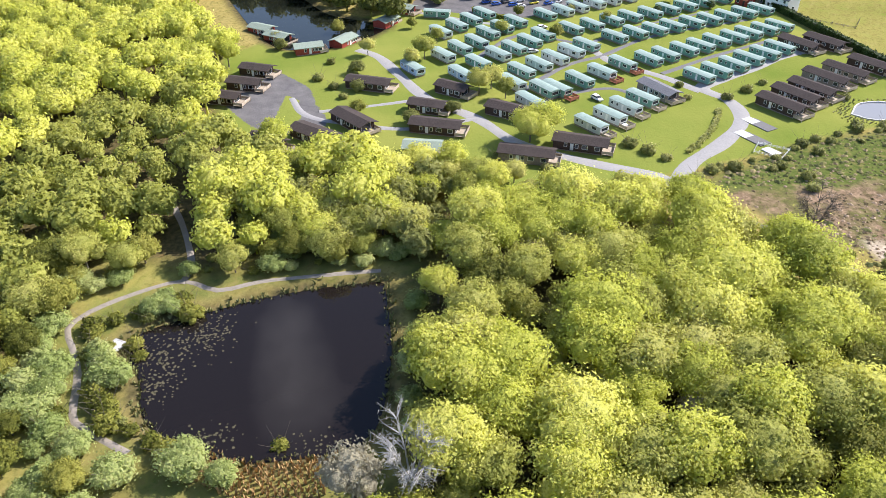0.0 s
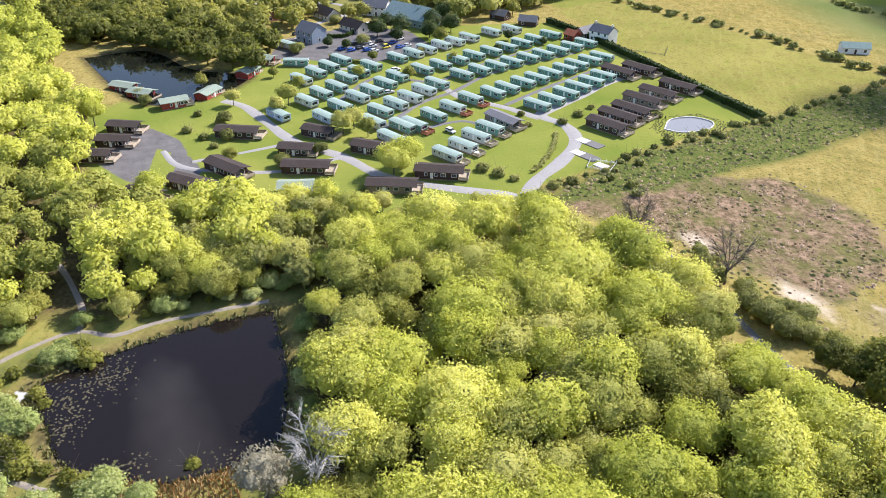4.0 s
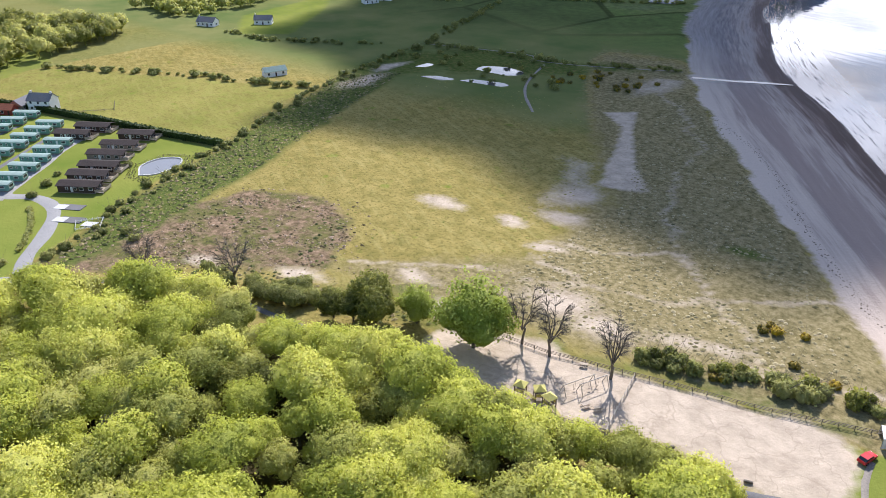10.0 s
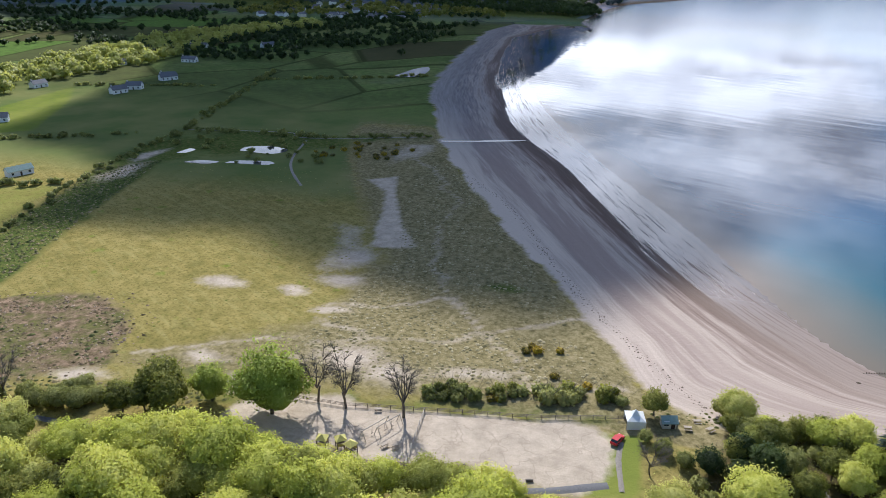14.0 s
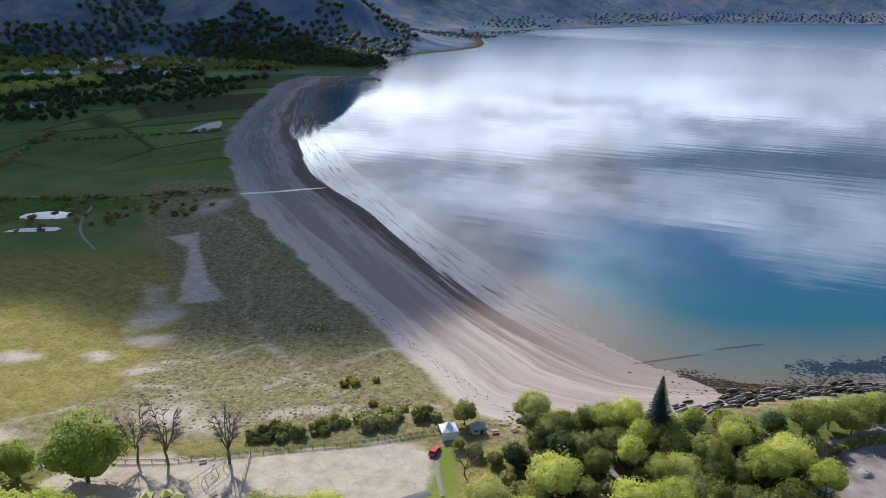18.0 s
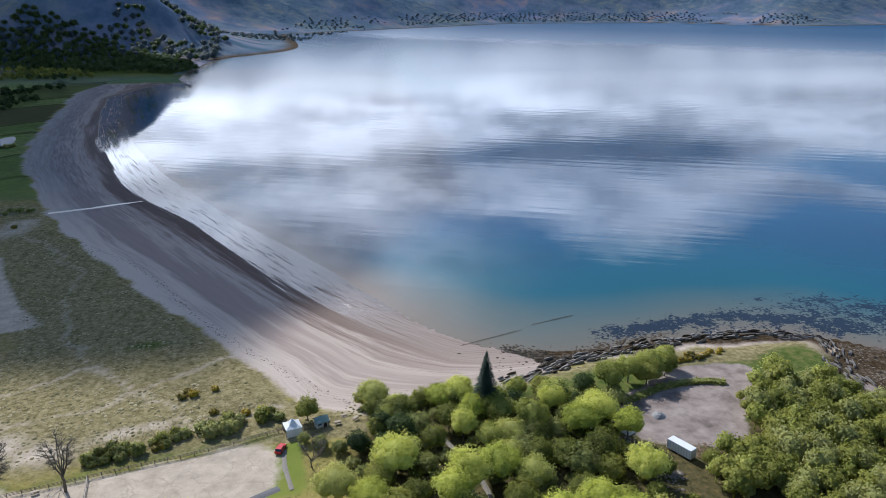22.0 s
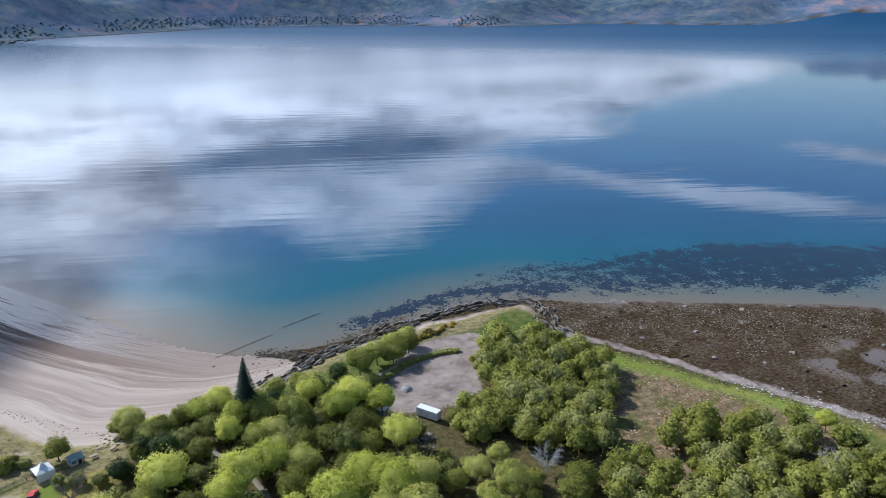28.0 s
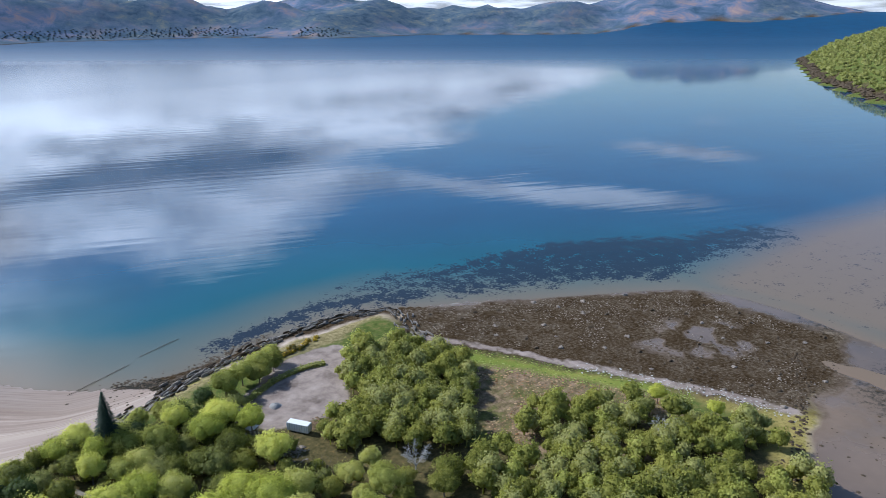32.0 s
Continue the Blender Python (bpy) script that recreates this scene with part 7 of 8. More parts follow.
def play_tower(x, y, turn):
    b = base("play_tower", x, y, height(x, y), turn)
    for px in (-1, 1):
        for py in (-1, 1):
            part("post", boxed(px - .1, px + .1, py - .1, py + .1, -.3, 3.0), FENCE_WOOD, b)
    part("platform", boxed(-.9, .9, -.9, .9, 1.2, 1.35), FENCE_WOOD, b)
    bm = bmesh.new()
    v = [bm.verts.new(p) for p in ((-1.3, -1.3, 2.9), (1.3, -1.3, 2.9), (1.3, 1.3, 2.9), (-1.3, 1.3, 2.9), (0, 0, 3.9))]
    bm.faces.new((v[3], v[2], v[1], v[0]))
    for i in range(4):
        bm.faces.new((v[i], v[(i + 1) % 4], v[4]))
    part("roof", bm, YELLOW, b, "yellow panel roof")
    bm = bmesh.new()
    prism(bm, [(1.0, 1.2), (3.6, 0.1), (3.6, 0.2), (1.0, 1.35)], -.4, .4)
    part("slide", bm, YELLOW, b, "yellow slide")
    for s in (-1, 1):
        part("panel", boxed(-.9, .9, s * 1.0 - .04, s * 1.0 + .04, 1.4, 2.1), YELLOW, b)
    tagged(b, "small timber play tower with yellow roof and slide", "play tower")


play_tower(-75, 134.8, 10)
play_tower(-71, 136, 40)
play_tower(-68, 135, -20)


def swing(x, y, turn, long=5.0):
    b = base("swing_frame", x, y, height(x, y), turn)
    for px in (-long / 2, long / 2):
        for s in (-1, 1):
            bm = bmesh.new()
            tube(bm, [(px, s * 1.3, -.2), (px, 0, 2.6)], .09, .09, 6)
            part("leg", bm, PALE_WOOD, b)
    bm = bmesh.new()
    tube(bm, [(-long / 2 - .3, 0, 2.6), (long / 2 + .3, 0, 2.6)], .1, .1, 6)
    part("beam", bm, PALE_WOOD, b)
    for px in (-1.1, 1.1):
        bm = bmesh.new()
        for s in (-.22, .22):
            tube(bm, [(px + s, 0, 2.55), (px + s, 0, .55)], .02, .02, 4)
        part("rope", bm, FENCE_WOOD, b)
        part("seat", boxed(px - .28, px + .28, -.12, .12, .48, .55), FENCE_WOOD, b)
    tagged(b, "pale log swing frame standing on sand", "swing")


swing(-66, 144, 65, 8)
swing(-63.5, 146, 65, 7)


def picnic_table(x, y, turn, label):
    b = base("picnic_table", x, y, height(x, y), turn)
    part("tabletop", boxed(-.9, .9, -.38, .38, .70, .76), DECK_WOOD, b)
    for s in (-1, 1):
        part("bench", boxed(-.9, .9, s * .75 - .14, s * .75 + .14, .40, .45), DECK_WOOD, b)
        bm = bmesh.new()
        prism(bm, [(-.55, 0), (-.45, 0), (.45, .70), (.35, .70)], s * .6 - .04, s * .6 + .04)
        bmesh.ops.rotate(bm, verts=bm.verts[:], matrix=Matrix.Rotation(radians(90), 3, "Z"))
        part("leg", bm, DECK_WOOD, b)
        part("crossbar", boxed(s * .7 - .04, s * .7 + .04, -.8, .8, .34, .40), DECK_WOOD, b)
    tagged(b, label, "table", "picnic tables")


for x, y, a in ((-69, 152, 20), (-62, 140, 60), (-59.5, 140.5, 40), (3, 168, 10), (8, 169, 50), (0, 170, 70), (5, 172, 20), (112, 187, 20), (122, 188, 40), (104, 184, 60), (-132, -21, 20), (-125, -6, 70)):
    picnic_table(x, y, a, "weathered wooden picnic table on open ground")
for x, y in ((-51, 137), (-47, 138), (-43, 139), (-38, 139.3), (-33, 139.2), (-60, 132), (-28, 139)):
    b = base("log_block", x, y, height(x, y) + .3, rnd(0, 180))
    bm = bmesh.new()
    tube(bm, [(-.8, 0, 0), (0, .03, .02), (.8, 0, 0)], .32, .28, 9)
    part("log", bm, FENCE_WOOD, b)
    tagged(b, "dark log block laid along the verge", "log", "verge logs")


def marquee(x, y, turn):
    b = base("marquee_tent", x, y, height(x, y), turn)
    w = 2.2
    bm = bmesh.new()
    v = [bm.verts.new((px * w, py * w, 2.3)) for px, py in ((-1, -1), (1, -1), (1, 1), (-1, 1))]
    m = [bm.verts.new((px * w * .45, py * w * .45, 3.0)) for px, py in ((-1, -1), (1, -1), (1, 1), (-1, 1))]
    top = bm.verts.new((0, 0, 4.3))
    for i in range(4):
        j = (i + 1) % 4
        bm.faces.new((v[i], v[j], m[j], m[i]))
        bm.faces.new((m[i], m[j], top))
    bm.faces.new(v[::-1])
    part("canopy", bm, CANVAS, b)
    for px in (-1, 1):
        for py in (-1, 1):
            part("pole", boxed(px * w - .05, px * w + .05, py * w - .05, py * w + .05, -.2, 2.3), STEEL, b)
    for s in (-1, 1):
        part("side_wall", boxed(-w + .06, w - .06, s * w - .03, s * w + .03, .05, 2.28), CANVAS, b)
    tagged(b, "white peaked marquee tent on the green", "tent")


marquee(-9, 165.5, 15)
house(-1.5, 168, 20, 3.2, 2.4, 1.9, CREAM, PALE_ROOF, "tiny white hut at the top of the beach", 0, "hut")


def trailer(x, y, turn):
    """A white box trailer left on the gravel."""
    b = base("box_trailer", x, y, height(x, y), turn)
    bm = boxed(-3.6, 3.6, -1.25, 1.25, .5, 3.1)
    bmesh.ops.bevel(bm, geom=bm.edges[:], offset=.06, segments=1, affect="EDGES")
    part("box_body", bm, WHITE, b)
    for k in range(9):
        px = -3.3 + .82 * k
        for s in (-1, 1):
            part("rib", boxed(px - .05, px + .05, s * 1.25 - .04 + .02 * s, s * 1.25 + .04 + .02 * s, .55, 3.05), CONCRETE, b)
    part("door", boxed(3.58, 3.66, -1.1, 1.1, .6, 3.0), CONCRETE, b)
    for px in (-1.9, -1.0, 2.2):
        for s in (-1, 1):
            bm = bmesh.new()
            bmesh.ops.create_cone(bm, cap_ends=True, segments=14, radius1=.48, radius2=.48, depth=.3, matrix=pose(px, s * 1.0, .46, 90))
            part("wheel", bm, RUBBER, b)
    part("chassis", boxed(-3.4, 3.4, -.5, .5, .36, .5), STEEL, b)
    tagged(b, "white box trailer standing on the gravel lot", "trailer")


trailer(89.5, 139.5, -63)


def lump(name, x, y, r, h, mat, label, cat, seed=1, sides=12, kind=""):
    """An uneven heap."""
    rs = random.Random(seed)
    vs, fs = [], []
    rings = 5
    for i in range(rings + 1):
        t = i / rings
        for j in range(sides):
            a = 2 * math.pi * j / sides
            q = r * (1 - t) ** .8 * rs.uniform(.75, 1.15)
            vs.append((x + q * math.cos(a), y + q * math.sin(a), height(x, y) - .3 + (h + .3) * (1 - (1 - t) ** 1.7) * rs.uniform(.8, 1.1)))
    for i in range(rings):
        for j in range(sides):
            fs.append((i * sides + j, i * sides + (j + 1) % sides, (i + 1) * sides + (j + 1) % sides, (i + 1) * sides + j))
    fs.append(tuple(rings * sides + j for j in range(sides)))
    return tagged(new(name, mesh_of(name, vs, fs, [mat], True)), label, cat, kind=kind)


lump("gravel_heap", 80, 152, 3.0, 1.6, CONCRETE, "pale gravel heap at the edge of the lot", "heap", 4)
lump("soil_heap", 92, 157, 2.4, 1.0, TARMAC, "low grey spoil heap on the lot", "heap", 5)


def boulder_mesh(seed, flat=0.6, mat=FORE_ROCK):
    rs = np.random.RandomState(seed)
    bm = bmesh.new()
    bmesh.ops.create_icosphere(bm, subdivisions=2, radius=1.0)
    f = rs.normal(size=(5, 3))
    for v in bm.verts:
        k = 1 + 0.22 * math.sin(3 * f[0] @ np.array(v.co)) + 0.12 * math.sin(5 * f[1] @ np.array(v.co))
        for g in f[2:]:
            g = g / np.linalg.norm(g)
            over = float(np.array(v.co) @ g) - 0.62
            if over > 0:
                v.co -= Vector(g) * over
        v.co *= k
        v.co.z *= flat
    me = bpy.data.meshes.new("boulder")
    bm.to_mesh(me)
    bm.free()
    me.materials.append(mat)
    return me


BOULDERS = [boulder_mesh(k, 0.65) for k in range(4)] + [boulder_mesh(k + 9, 0.6, DARK_ROCK) for k in range(4)]
rs = random.Random(91)
for x, y in [(253, 70), (231, 56), (194, 149)] + [p for p in scatter(FLAT, 9, 92)][:110]:
    me = BOULDERS[rs.randrange(8)]
    s = rs.uniform(0.5, 1.1)
    o = new("boulder", me)
    o.matrix_basis = pose(x, y, height(x, y) + .15 * s, rs.uniform(-10, 10), rs.uniform(-10, 10), rs.uniform(0, 360)) @ Matrix.Diagonal((s * rs.uniform(.8, 1.4), s, s, 1))
    tagged(o, "rounded boulder lying on the weedy foreshore", "boulder", "foreshore boulders")


def pebbles(name, spots, lo, hi, mat, label, seed, flat=0.55):
    """Loose stones past counting, one mesh."""
    rs = np.random.RandomState(seed)
    ico = [(0, 0, 1), (.9, 0, .2), (.28, .85, .2), (-.72, .53, .2), (-.72, -.53, .2), (.28, -.85, .2), (0, 0, -.5)]
    fac = [(0, 1, 2), (0, 2, 3), (0, 3, 4), (0, 4, 5), (0, 5, 1), (6, 2, 1), (6, 3, 2), (6, 4, 3), (6, 5, 4), (6, 1, 5)]
    V, F = [], []
    P = np.array(spots)
    H = heights(P[:, 0], P[:, 1])
    for k, ((x, y), z) in enumerate(zip(spots, H)):
        s, a = lo + (hi - lo) * rs.rand() ** 1.8, rs.rand() * 6.28
        e = rs.uniform(.7, 1.5)
        c, n = math.cos(a), math.sin(a)
        for p in ico:
            j = 1 + .3 * (rs.rand() - .5)
            V.append((x + s * j * (p[0] * e * c - p[1] * n), y + s * j * (p[0] * e * n + p[1] * c), z + s * flat * p[2] * j))
        F += [tuple(i + 7 * k for i in f) for f in fac]
    tagged(new(name, mesh_of(name, V, F, [mat])), label, "stones", kind="stuff")


pebbles("foreshore_stones", scatter(FLAT, 0.95, 93, lambda x, y: (wave(x, y, 9, 3) + 0.35 * np.exp(-(line_far(x, y, [(185, 178), (215, 155), (245, 133), (275, 112)]) / 14) ** 2)) > .58), .07, .46, FORE_ROCK, "grey stones strewn over the weedy foreshore", 1)
pebbles("weedy_stones", scatter(FLAT, 1.5, 94, lambda x, y: wave(x + 50, y, 12, 3) > .42), .2, .75, DARK_ROCK, "dark seaweed-covered stones of the foreshore", 2, .4)
pebbles("storm_beach_stones", [(x + rs.gauss(0, 2.2), y + rs.gauss(0, 2.2)) for x, y in flow([(185, 106), (194, 82), (203, 58), (206, 42)], .25)], .15, .45, CONCRETE, "pale storm-beach cobbles below the grass", 3)
pebbles("breakwater_stones", [(x + rs.gauss(0, 1.5), y + rs.gauss(0, 1.5)) for x, y in flow([(250, 58), (240, 52), (206, 39), (186, 33), (167, 27)], .5)], .4, 1.0, DARK_ROCK, "line of dark stones at the edge of the sand flat", 4)
pebbles("rubble_stones", [(x + rs.gauss(0, 2.0), y + rs.gauss(0, 2.0)) for x, y in flow([(73, 156), (77, 147), (80, 138), (83, 130)], .05)], .2, .75, FORE_ROCK, "tipped rubble beside the gravel lot", 5)
pebbles("weed_clumps", [(x + rs.gauss(0, 6), y + rs.gauss(0, 4)) for x, y in [(rs.uniform(60, 92), rs.uniform(196, 212)) for _ in range(150)]] + [(rs.uniform(178, 290), rs.uniform(-20, 34)) for _ in range(200)], .25, .7, DARK_ROCK, "dark weed clumps on wet sand", 6, .2)
pebbles("weed_rocks", [(x + rs.gauss(0, 2.2), y + rs.gauss(0, 1.6)) for x, y in flow([(61, 209), (68, 205), (74, 198), (84, 200), (98, 205), (120, 209)], .12)], .2, .8, DARK_ROCK, "low dark weed-covered rocks at the end of the beach", 30, .45)
pebbles("wrack_line", [(x + rs.gauss(0, .9), y + rs.gauss(0, .9)) for x, y in flow([(-119, 360), (-77, 310), (-48, 258), (-30, 228), (-15, 207), (1, 186), (8, 179)], .35)], .10, .36, DARK_ROCK, "broken line of dark seaweed on the beach", 7, .2)
pebbles("brush_pile_sticks", [(94 + rs.gauss(0, 3), 139.5 + rs.gauss(0, 1.6)) for _ in range(160)], .2, .6, plain("brown_brushwood", (0.20, 0.13, 0.075), .9, .3, .4), "heaps of brown cut brushwood on the lot", 8)
pebbles("headland_rocks", [(x + rs.gauss(0, 4), y + rs.gauss(0, 4)) for x, y in flow([(1120, 285), (1300, 400), (1444, 491), (2018, 753)], 2.2) for _ in (0, 1)], 2.5, 6.5, DARK_ROCK, "dark rocky shore at the foot of the headland", 31, .7)
HEATH_T = tussock("dead_bracken", (0.09, 0.075, 0.03), (0.26, 0.19, 0.12), (0.43, 0.325, 0.225))
SCRUB_T = tussock("rough_scrub", (0.07, 0.085, 0.03), (0.17, 0.17, 0.06), (0.33, 0.26, 0.14))
DUNE_T = tussock("marram_grass", (0.16, 0.14, 0.066), (0.31, 0.265, 0.135), (0.46, 0.385, 0.225))
GRASS_T = tussock("rough_grass", (0.14, 0.15, 0.03), (0.26, 0.24, 0.06), (0.38, 0.33, 0.12))
pebbles("heath_clumps", scatter(HEATH, 1.15, 95, lambda x, y: wave(x, y, 9, 3) > .46), .25, .75, HEATH_T, "tussocks of dead bracken on the heath", 9, .55)
pebbles("heath_scrub", scatter(HEATH, 1.9, 195, lambda x, y: np.abs(wave(x + 40, y, 16, 3) - .5) < .05), .5, 1.2, SCRUB_T, "dark heather and bramble winding through the heath", 29, .5)
pebbles("heath_fringe", [(x + rs.gauss(0, 6), y + rs.gauss(0, 5)) for x, y in flow(HEATH + [HEATH[0]], .5)], .2, .7, HEATH_T, "bracken tussocks spreading past the heath", 19, .5)
pebbles("scrub_clumps", scatter([(-206, 94), (-228, 124), (-252, 192), (-275, 250), (-290, 300), (-270, 320), (-246, 250), (-222, 182), (-212, 140)], 1.35, 96), .35, 1.1, SCRUB_T, "rough bramble and grass tussocks along the fence", 10, .55)
pebbles("lane_scrub", scatter([(-178, 122), (-160, 126), (-140, 130), (-112, 136), (-106, 146), (-140, 140), (-166, 136)], 1.5, 86), .4, 1.1, SCRUB_T, "brown bramble tussocks beside the lane", 20, .5)
pebbles("dune_tussocks", scatter([(-104, 158), (-30, 176), (-14, 178), (-32, 212), (-66, 270), (-118, 365), (-140, 380), (-120, 290), (-100, 240), (-104, 200)], 1.35, 97, lambda x, y: wave(x, y, 17, 3) > .40), .25, .85, DUNE_T, "tussocks of pale marram grass on the dunes", 11, .38)
pebbles("pasture_tufts", scatter(PASTURE, 2.6, 87, lambda x, y: wave(x, y, 22, 3) > .52), .2, .6, GRASS_T, "low grass tufts over the pasture", 21, .25)
pebbles("bank_tussocks", scatter([(126, 88), (131, 104), (150, 106), (153, 128), (165, 126), (178, 97), (187, 70), (170, 70), (140, 84)], 1.0, 88), .15, .6, tussock("rusty_bracken_clump", (0.13, 0.075, 0.03), (0.36, 0.20, 0.10), (0.52, 0.36, 0.20)), "rusty bracken clumps on the bank", 22, .5)
pebbles("shore_grass_tufts", scatter([(158, 156), (164, 150), (186, 100), (198, 70), (190, 66), (172, 104), (150, 146)], .95, 98), .2, .6, tussock("lush_grass", (0.10, 0.13, 0.025), (0.19, 0.25, 0.04), (0.36, 0.38, 0.12)), "lush grass and weeds above the shingle", 24, .4)
pebbles("beach_top_tussocks", scatter([(-8, 170), (10, 180), (30, 178), (52, 180), (50, 174), (12, 172)], 1.3, 89), .3, .9, SCRUB_T, "brown scrub tussocks at the top of the beach", 23, .5)


# ---- rock ledges of the point ----
def ledge(k, x, y, turn, long, wide, tall):
    rs = random.Random(k)
    bm = bmesh.new()
    pts = [(-long / 2, -.6), (long / 2, -.6), (long / 2 * rs.uniform(.7, .95), tall), (long * rs.uniform(-.1, .1), tall * rs.uniform(.9, 1.25)), (-long / 2 * rs.uniform(.7, .95), tall * rs.uniform(.6, .9))]
    prism(bm, pts, -wide / 2, wide / 2)
    for v in bm.verts:
        v.co += Vector((rs.uniform(-.2, .2), rs.uniform(-.15, .15), rs.uniform(-.1, .1)))
        v.co.z -= .35 * v.co.y
    o = part("slab", bm, ROCK if rs.random() < .7 else DARK_ROCK, POINT)
    o.matrix_basis = pose(x - 120, y - 200, height(x, y) + .1, 0, rs.uniform(-5, 5), turn)


POINT = tagged(base("rock_point", 120, 200, 0), "tilted grey rock strata running out along the shore", "rocks", kind="structure")
spine = flow([(56, 184), (77, 194), (97, 199), (117, 203), (143, 204), (162, 200), (170, 190), (163, 176), (160, 160)], 2.2)
for k in range(300):
    i = rs.randrange(len(spine) - 1)
    (ax, ay), (bx, by) = spine[i], spine[i + 1]
    side = rs.gauss(0, 1.8)
    d = math.hypot(bx - ax, by - ay)
    ledge(k, ax - (by - ay) / d * side, ay + (bx - ax) / d * side, math.degrees(math.atan2(by - ay, bx - ax)) + rs.uniform(-12, 12), rs.uniform(1.5, 5.5), rs.uniform(.3, .8), rs.uniform(.25, .75))
slab("slipway", [(153, 180), (155, 178), (175, 187), (173.5, 190)], -.15, plain("rusty_brown_concrete", (0.36, 0.27, 0.18), .85, .8, .25), "brown concrete slipway running into the sea", "slipway")


def groyne(ax, ay, bx, by, n):
    b = base("groyne", ax, ay, -1.2)
    for k in range(n):
        t = k / (n - 1)
        part("stake", boxed((bx - ax) * t - .11, (bx - ax) * t + .11, (by - ay) * t - .11, (by - ay) * t + .11, -.6, .3 + rnd(-.2, .25)), DARK_ROCK, b)
    tagged(b, "line of dark weed-hung stakes across the wet sand", "groyne")


groyne(47, 213, 70, 221, 36)
groyne(76, 225, 93, 230, 26)

# ---- pond side things ----
slab("jetty", [(-150.5, -26), (-148, -27), (-147, -24.5), (-149.5, -23.5)], -.15, CONCRETE, "small pale landing stage in the pond", "jetty")
pads = []
for cx, cy, r, n in ((-145, -17, 6, 240), (-152, -10, 5, 190), (-137, -16, 4, 110), (-127, -2, 3.5, 60), (-126, 14, 3, 40)):
    pads += [(cx + rs.gauss(0, r * .6), cy + rs.gauss(0, r * .6)) for _ in range(n)]
V, F = [], []
for k, (x, y) in enumerate(p for p in pads if inside_of(*p, POND) < -.6):
    s = rs.uniform(.10, .28)
    V += [(x + s * math.cos(a * 1.0472), y + s * math.sin(a * 1.0472), -.335 + .003 * (k % 3)) for a in range(6)]
    F.append(tuple(6 * k + a for a in range(6)))
tagged(new("lily_pads", mesh_of("lily_pads", V, F, [plain("lily_pad", (0.085, 0.075, 0.045), .8, .5, .5, spec=0.15)])), "scattered brown-green lily pads on dark water", "water plants", kind="stuff")


def reeds(name, spots, tall, mat, label, seed):
    rs = np.random.RandomState(seed)
    P = np.array(spots)
    H = heights(P[:, 0], P[:, 1])
    q = []
    for (x, y), z in zip(spots, H):
        for _ in range(5):
            a, h = rs.rand() * 6.28, tall * rs.uniform(.6, 1.2)
            dx, dy = math.cos(a) * .22, math.sin(a) * .22
            lx, ly = rs.uniform(-.4, .4), rs.uniform(-.4, .4)
            q.append([(x - dx, y - dy, z), (x + dx, y + dy, z), (x + dx * .3 + lx, y + dy * .3 + ly, z + h), (x - dx * .3 + lx, y - dy * .3 + ly, z + h)])
    v = np.array(q).reshape(-1, 3)
    tagged(new(name, quads_mesh(name, v, np.arange(len(v)).reshape(-1, 4), mat)), label, "reeds", kind="stuff")


RUSH = plain("dry_rushes", (0.42, 0.28, 0.12), .85, .4, .35)
reeds("dry_rush_bed", scatter([(-126, -2), (-119, -2), (-113, 8), (-116, 18), (-124, 18), (-122, 6)], .7, 98), 1.2, RUSH, "bed of dry orange-brown rushes beside the pond", 1)
reeds("pond_reeds", [(x + rs.gauss(0, .8), y + rs.gauss(0, .8)) for x, y in POND for _ in range(5)], .8, plain("green_rushes", (0.20, 0.20, 0.07), .8, .4, .4), "green and straw rushes round the pond", 2)

reeds("garden_pond_reeds", scatter([(-245, 150), (-252, 148), (-262, 156), (-262, 172), (-252, 178), (-243, 170)], .9, 90, lambda x, y: edge(x, y, ROUND_POND) > .8), .35, plain("straw_reeds", (0.33, 0.30, 0.14), .85, .4, .4), "straw-coloured reeds round the garden pond", 5)


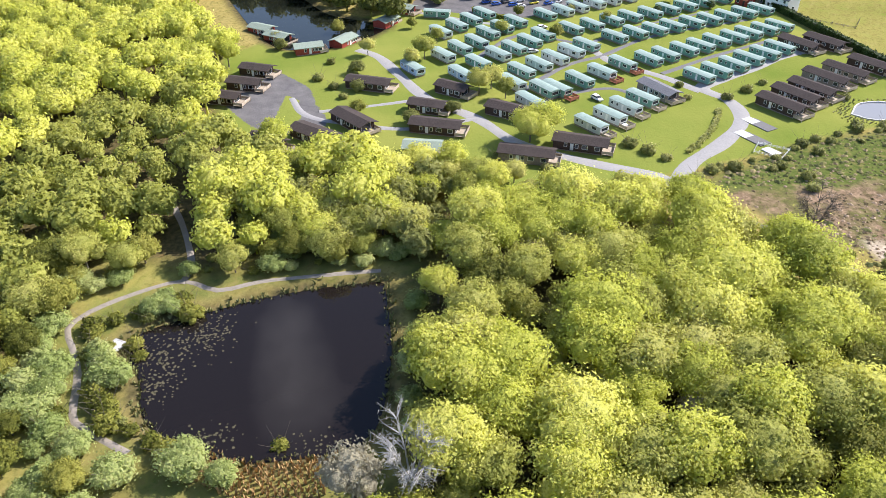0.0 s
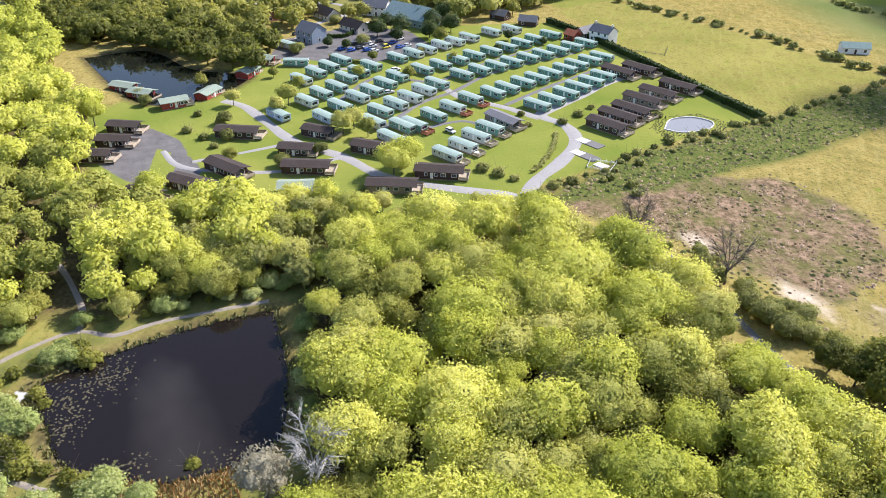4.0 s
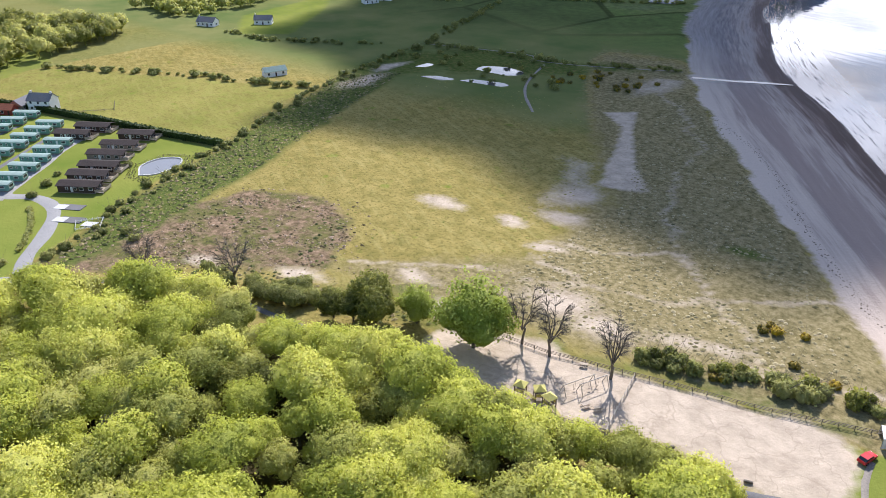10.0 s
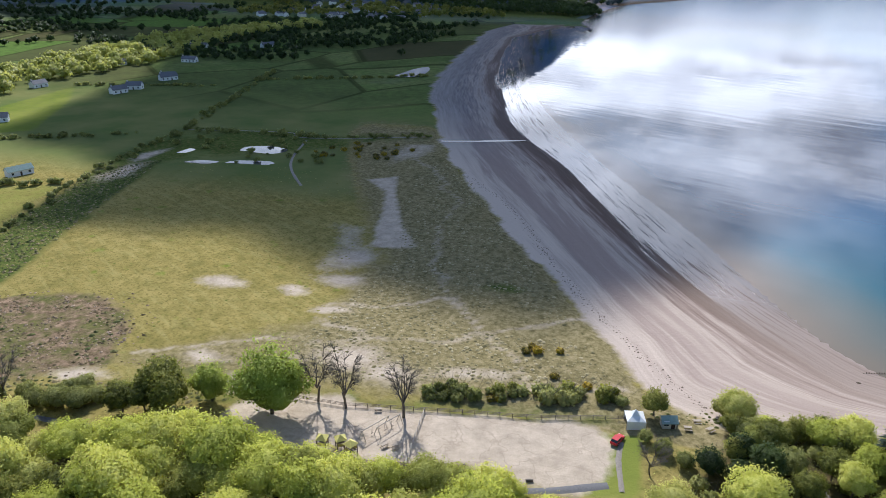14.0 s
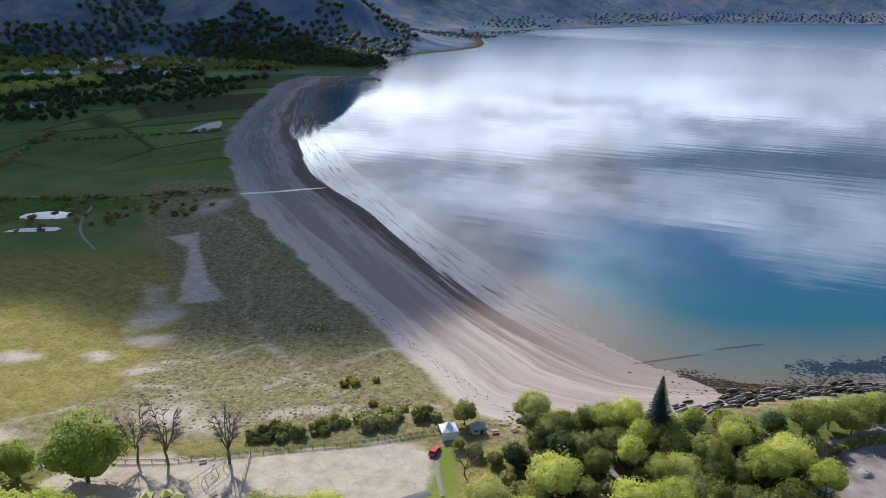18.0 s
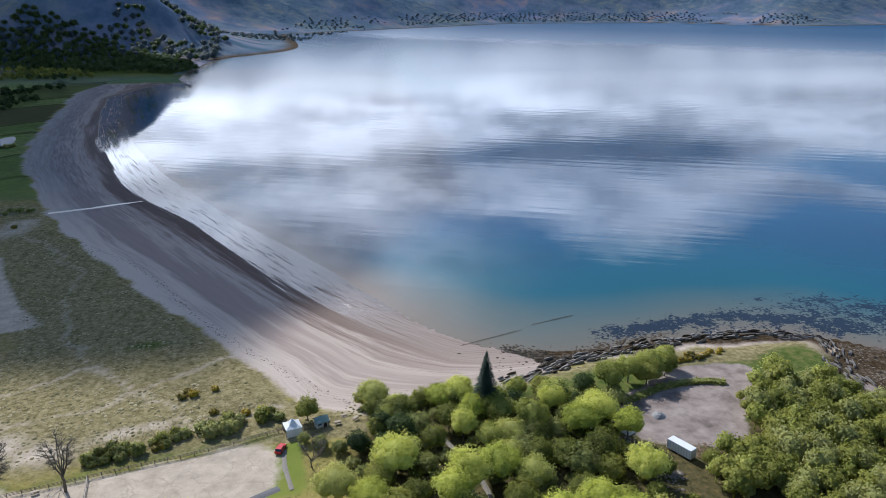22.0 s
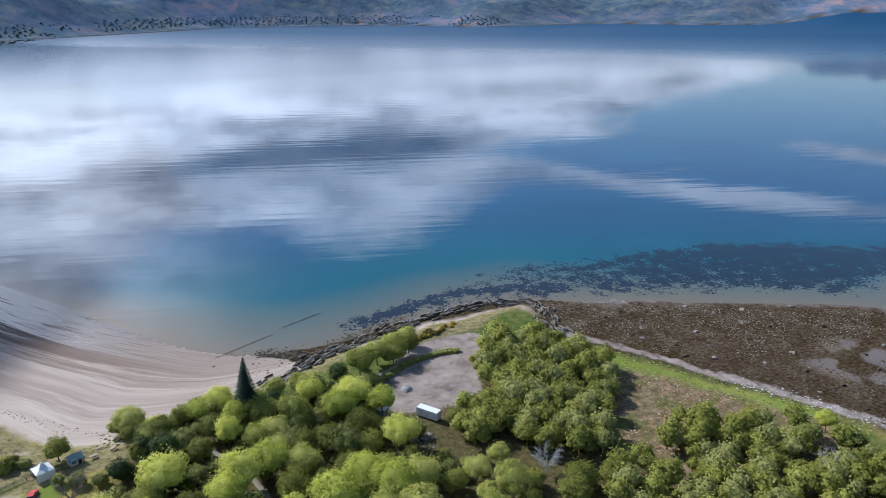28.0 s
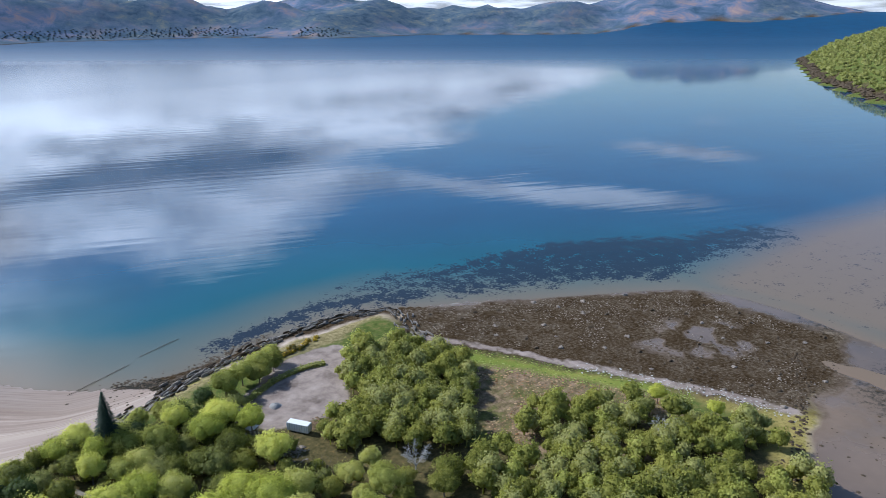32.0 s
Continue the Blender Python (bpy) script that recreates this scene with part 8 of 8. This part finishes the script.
# ---- long hedges ----
def hedge(pts, wide, tall, label, leaf=LEAF_DEEP):
    line = flow(pts, 1.2)
    rs = np.random.RandomState(6)
    q = []
    for i, (x, y) in enumerate(line[:-1]):
        d = np.array(line[i + 1]) - np.array((x, y))
        d = d / (np.linalg.norm(d) + 1e-6)
        n = np.array((-d[1], d[0]))
        z = height(x, y)
        for _ in range(16):
            s, h = rs.uniform(-1, 1), rs.uniform(0, 1)
            side = rs.randint(3)
            off, up = ((wide / 2) * (-1 if side == 0 else 1), h * tall) if side < 2 else (s * wide / 2, tall)
            c = np.array((x + n[0] * off + d[0] * rs.uniform(-.7, .7), y + n[1] * off + d[1] * rs.uniform(-.7, .7), z + up))
            a, b = rs.normal(size=3) * .3, rs.normal(size=3) * .3
            q.append([c - a, c - b, c + a, c + b])
    v = np.array(q).reshape(-1, 3)
    b = base("hedge", *pts[0], 0)
    b.location = (0, 0, 0)
    part("leaves", quads_mesh("leaves", v, np.arange(len(v)).reshape(-1, 4), leaf), None, b)
    core, fc = [], []
    for i, (x, y) in enumerate(line):
        ax, ay = line[max(i - 1, 0)]
        bx, by = line[min(i + 1, len(line) - 1)]
        l = math.hypot(bx - ax, by - ay) or 1
        nx, ny = -(by - ay) / l * wide * .45, (bx - ax) / l * wide * .45
        z = height(x, y)
        core += [(x - nx, y - ny, z - .2), (x - nx, y - ny, z + tall * .95), (x + nx, y + ny, z + tall * .95), (x + nx, y + ny, z - .2)]
        if i:
            k = 4 * i
            fc += [(k - 4, k - 3, k + 1, k), (k - 3, k - 2, k + 2, k + 1), (k - 2, k - 1, k + 3, k + 2)]
    part("core", mesh_of("core", core, fc, [leaf]), None, b)
    tagged(b, label, "hedge")


hedge([(-252, 191), (-282, 184), (-312, 178), (-343, 171), (-372, 164), (-394, 156)], 2.2, 2.6, "long clipped dark hedge behind the caravans")
hedge([(-226, 99), (-238, 108), (-248, 113), (-254, 115)], 1.0, .8, "low brown hedge curving round the lawn", LEAF_DULL)
hedge([(-352, 44), (-344, 52), (-342, 60)], 1.2, 1.4, "clipped green hedge by the car park", LEAF_GREEN)
hedge([(-386, 40), (-384, 52), (-392, 58)], 1.2, 1.6, "dark garden hedge by the car park")
hedge([(84, 165), (101, 171), (113, 172.5), (120, 170)], 2.0, 1.1, "rough grassy bank between track and gravel", LEAF_DULL)
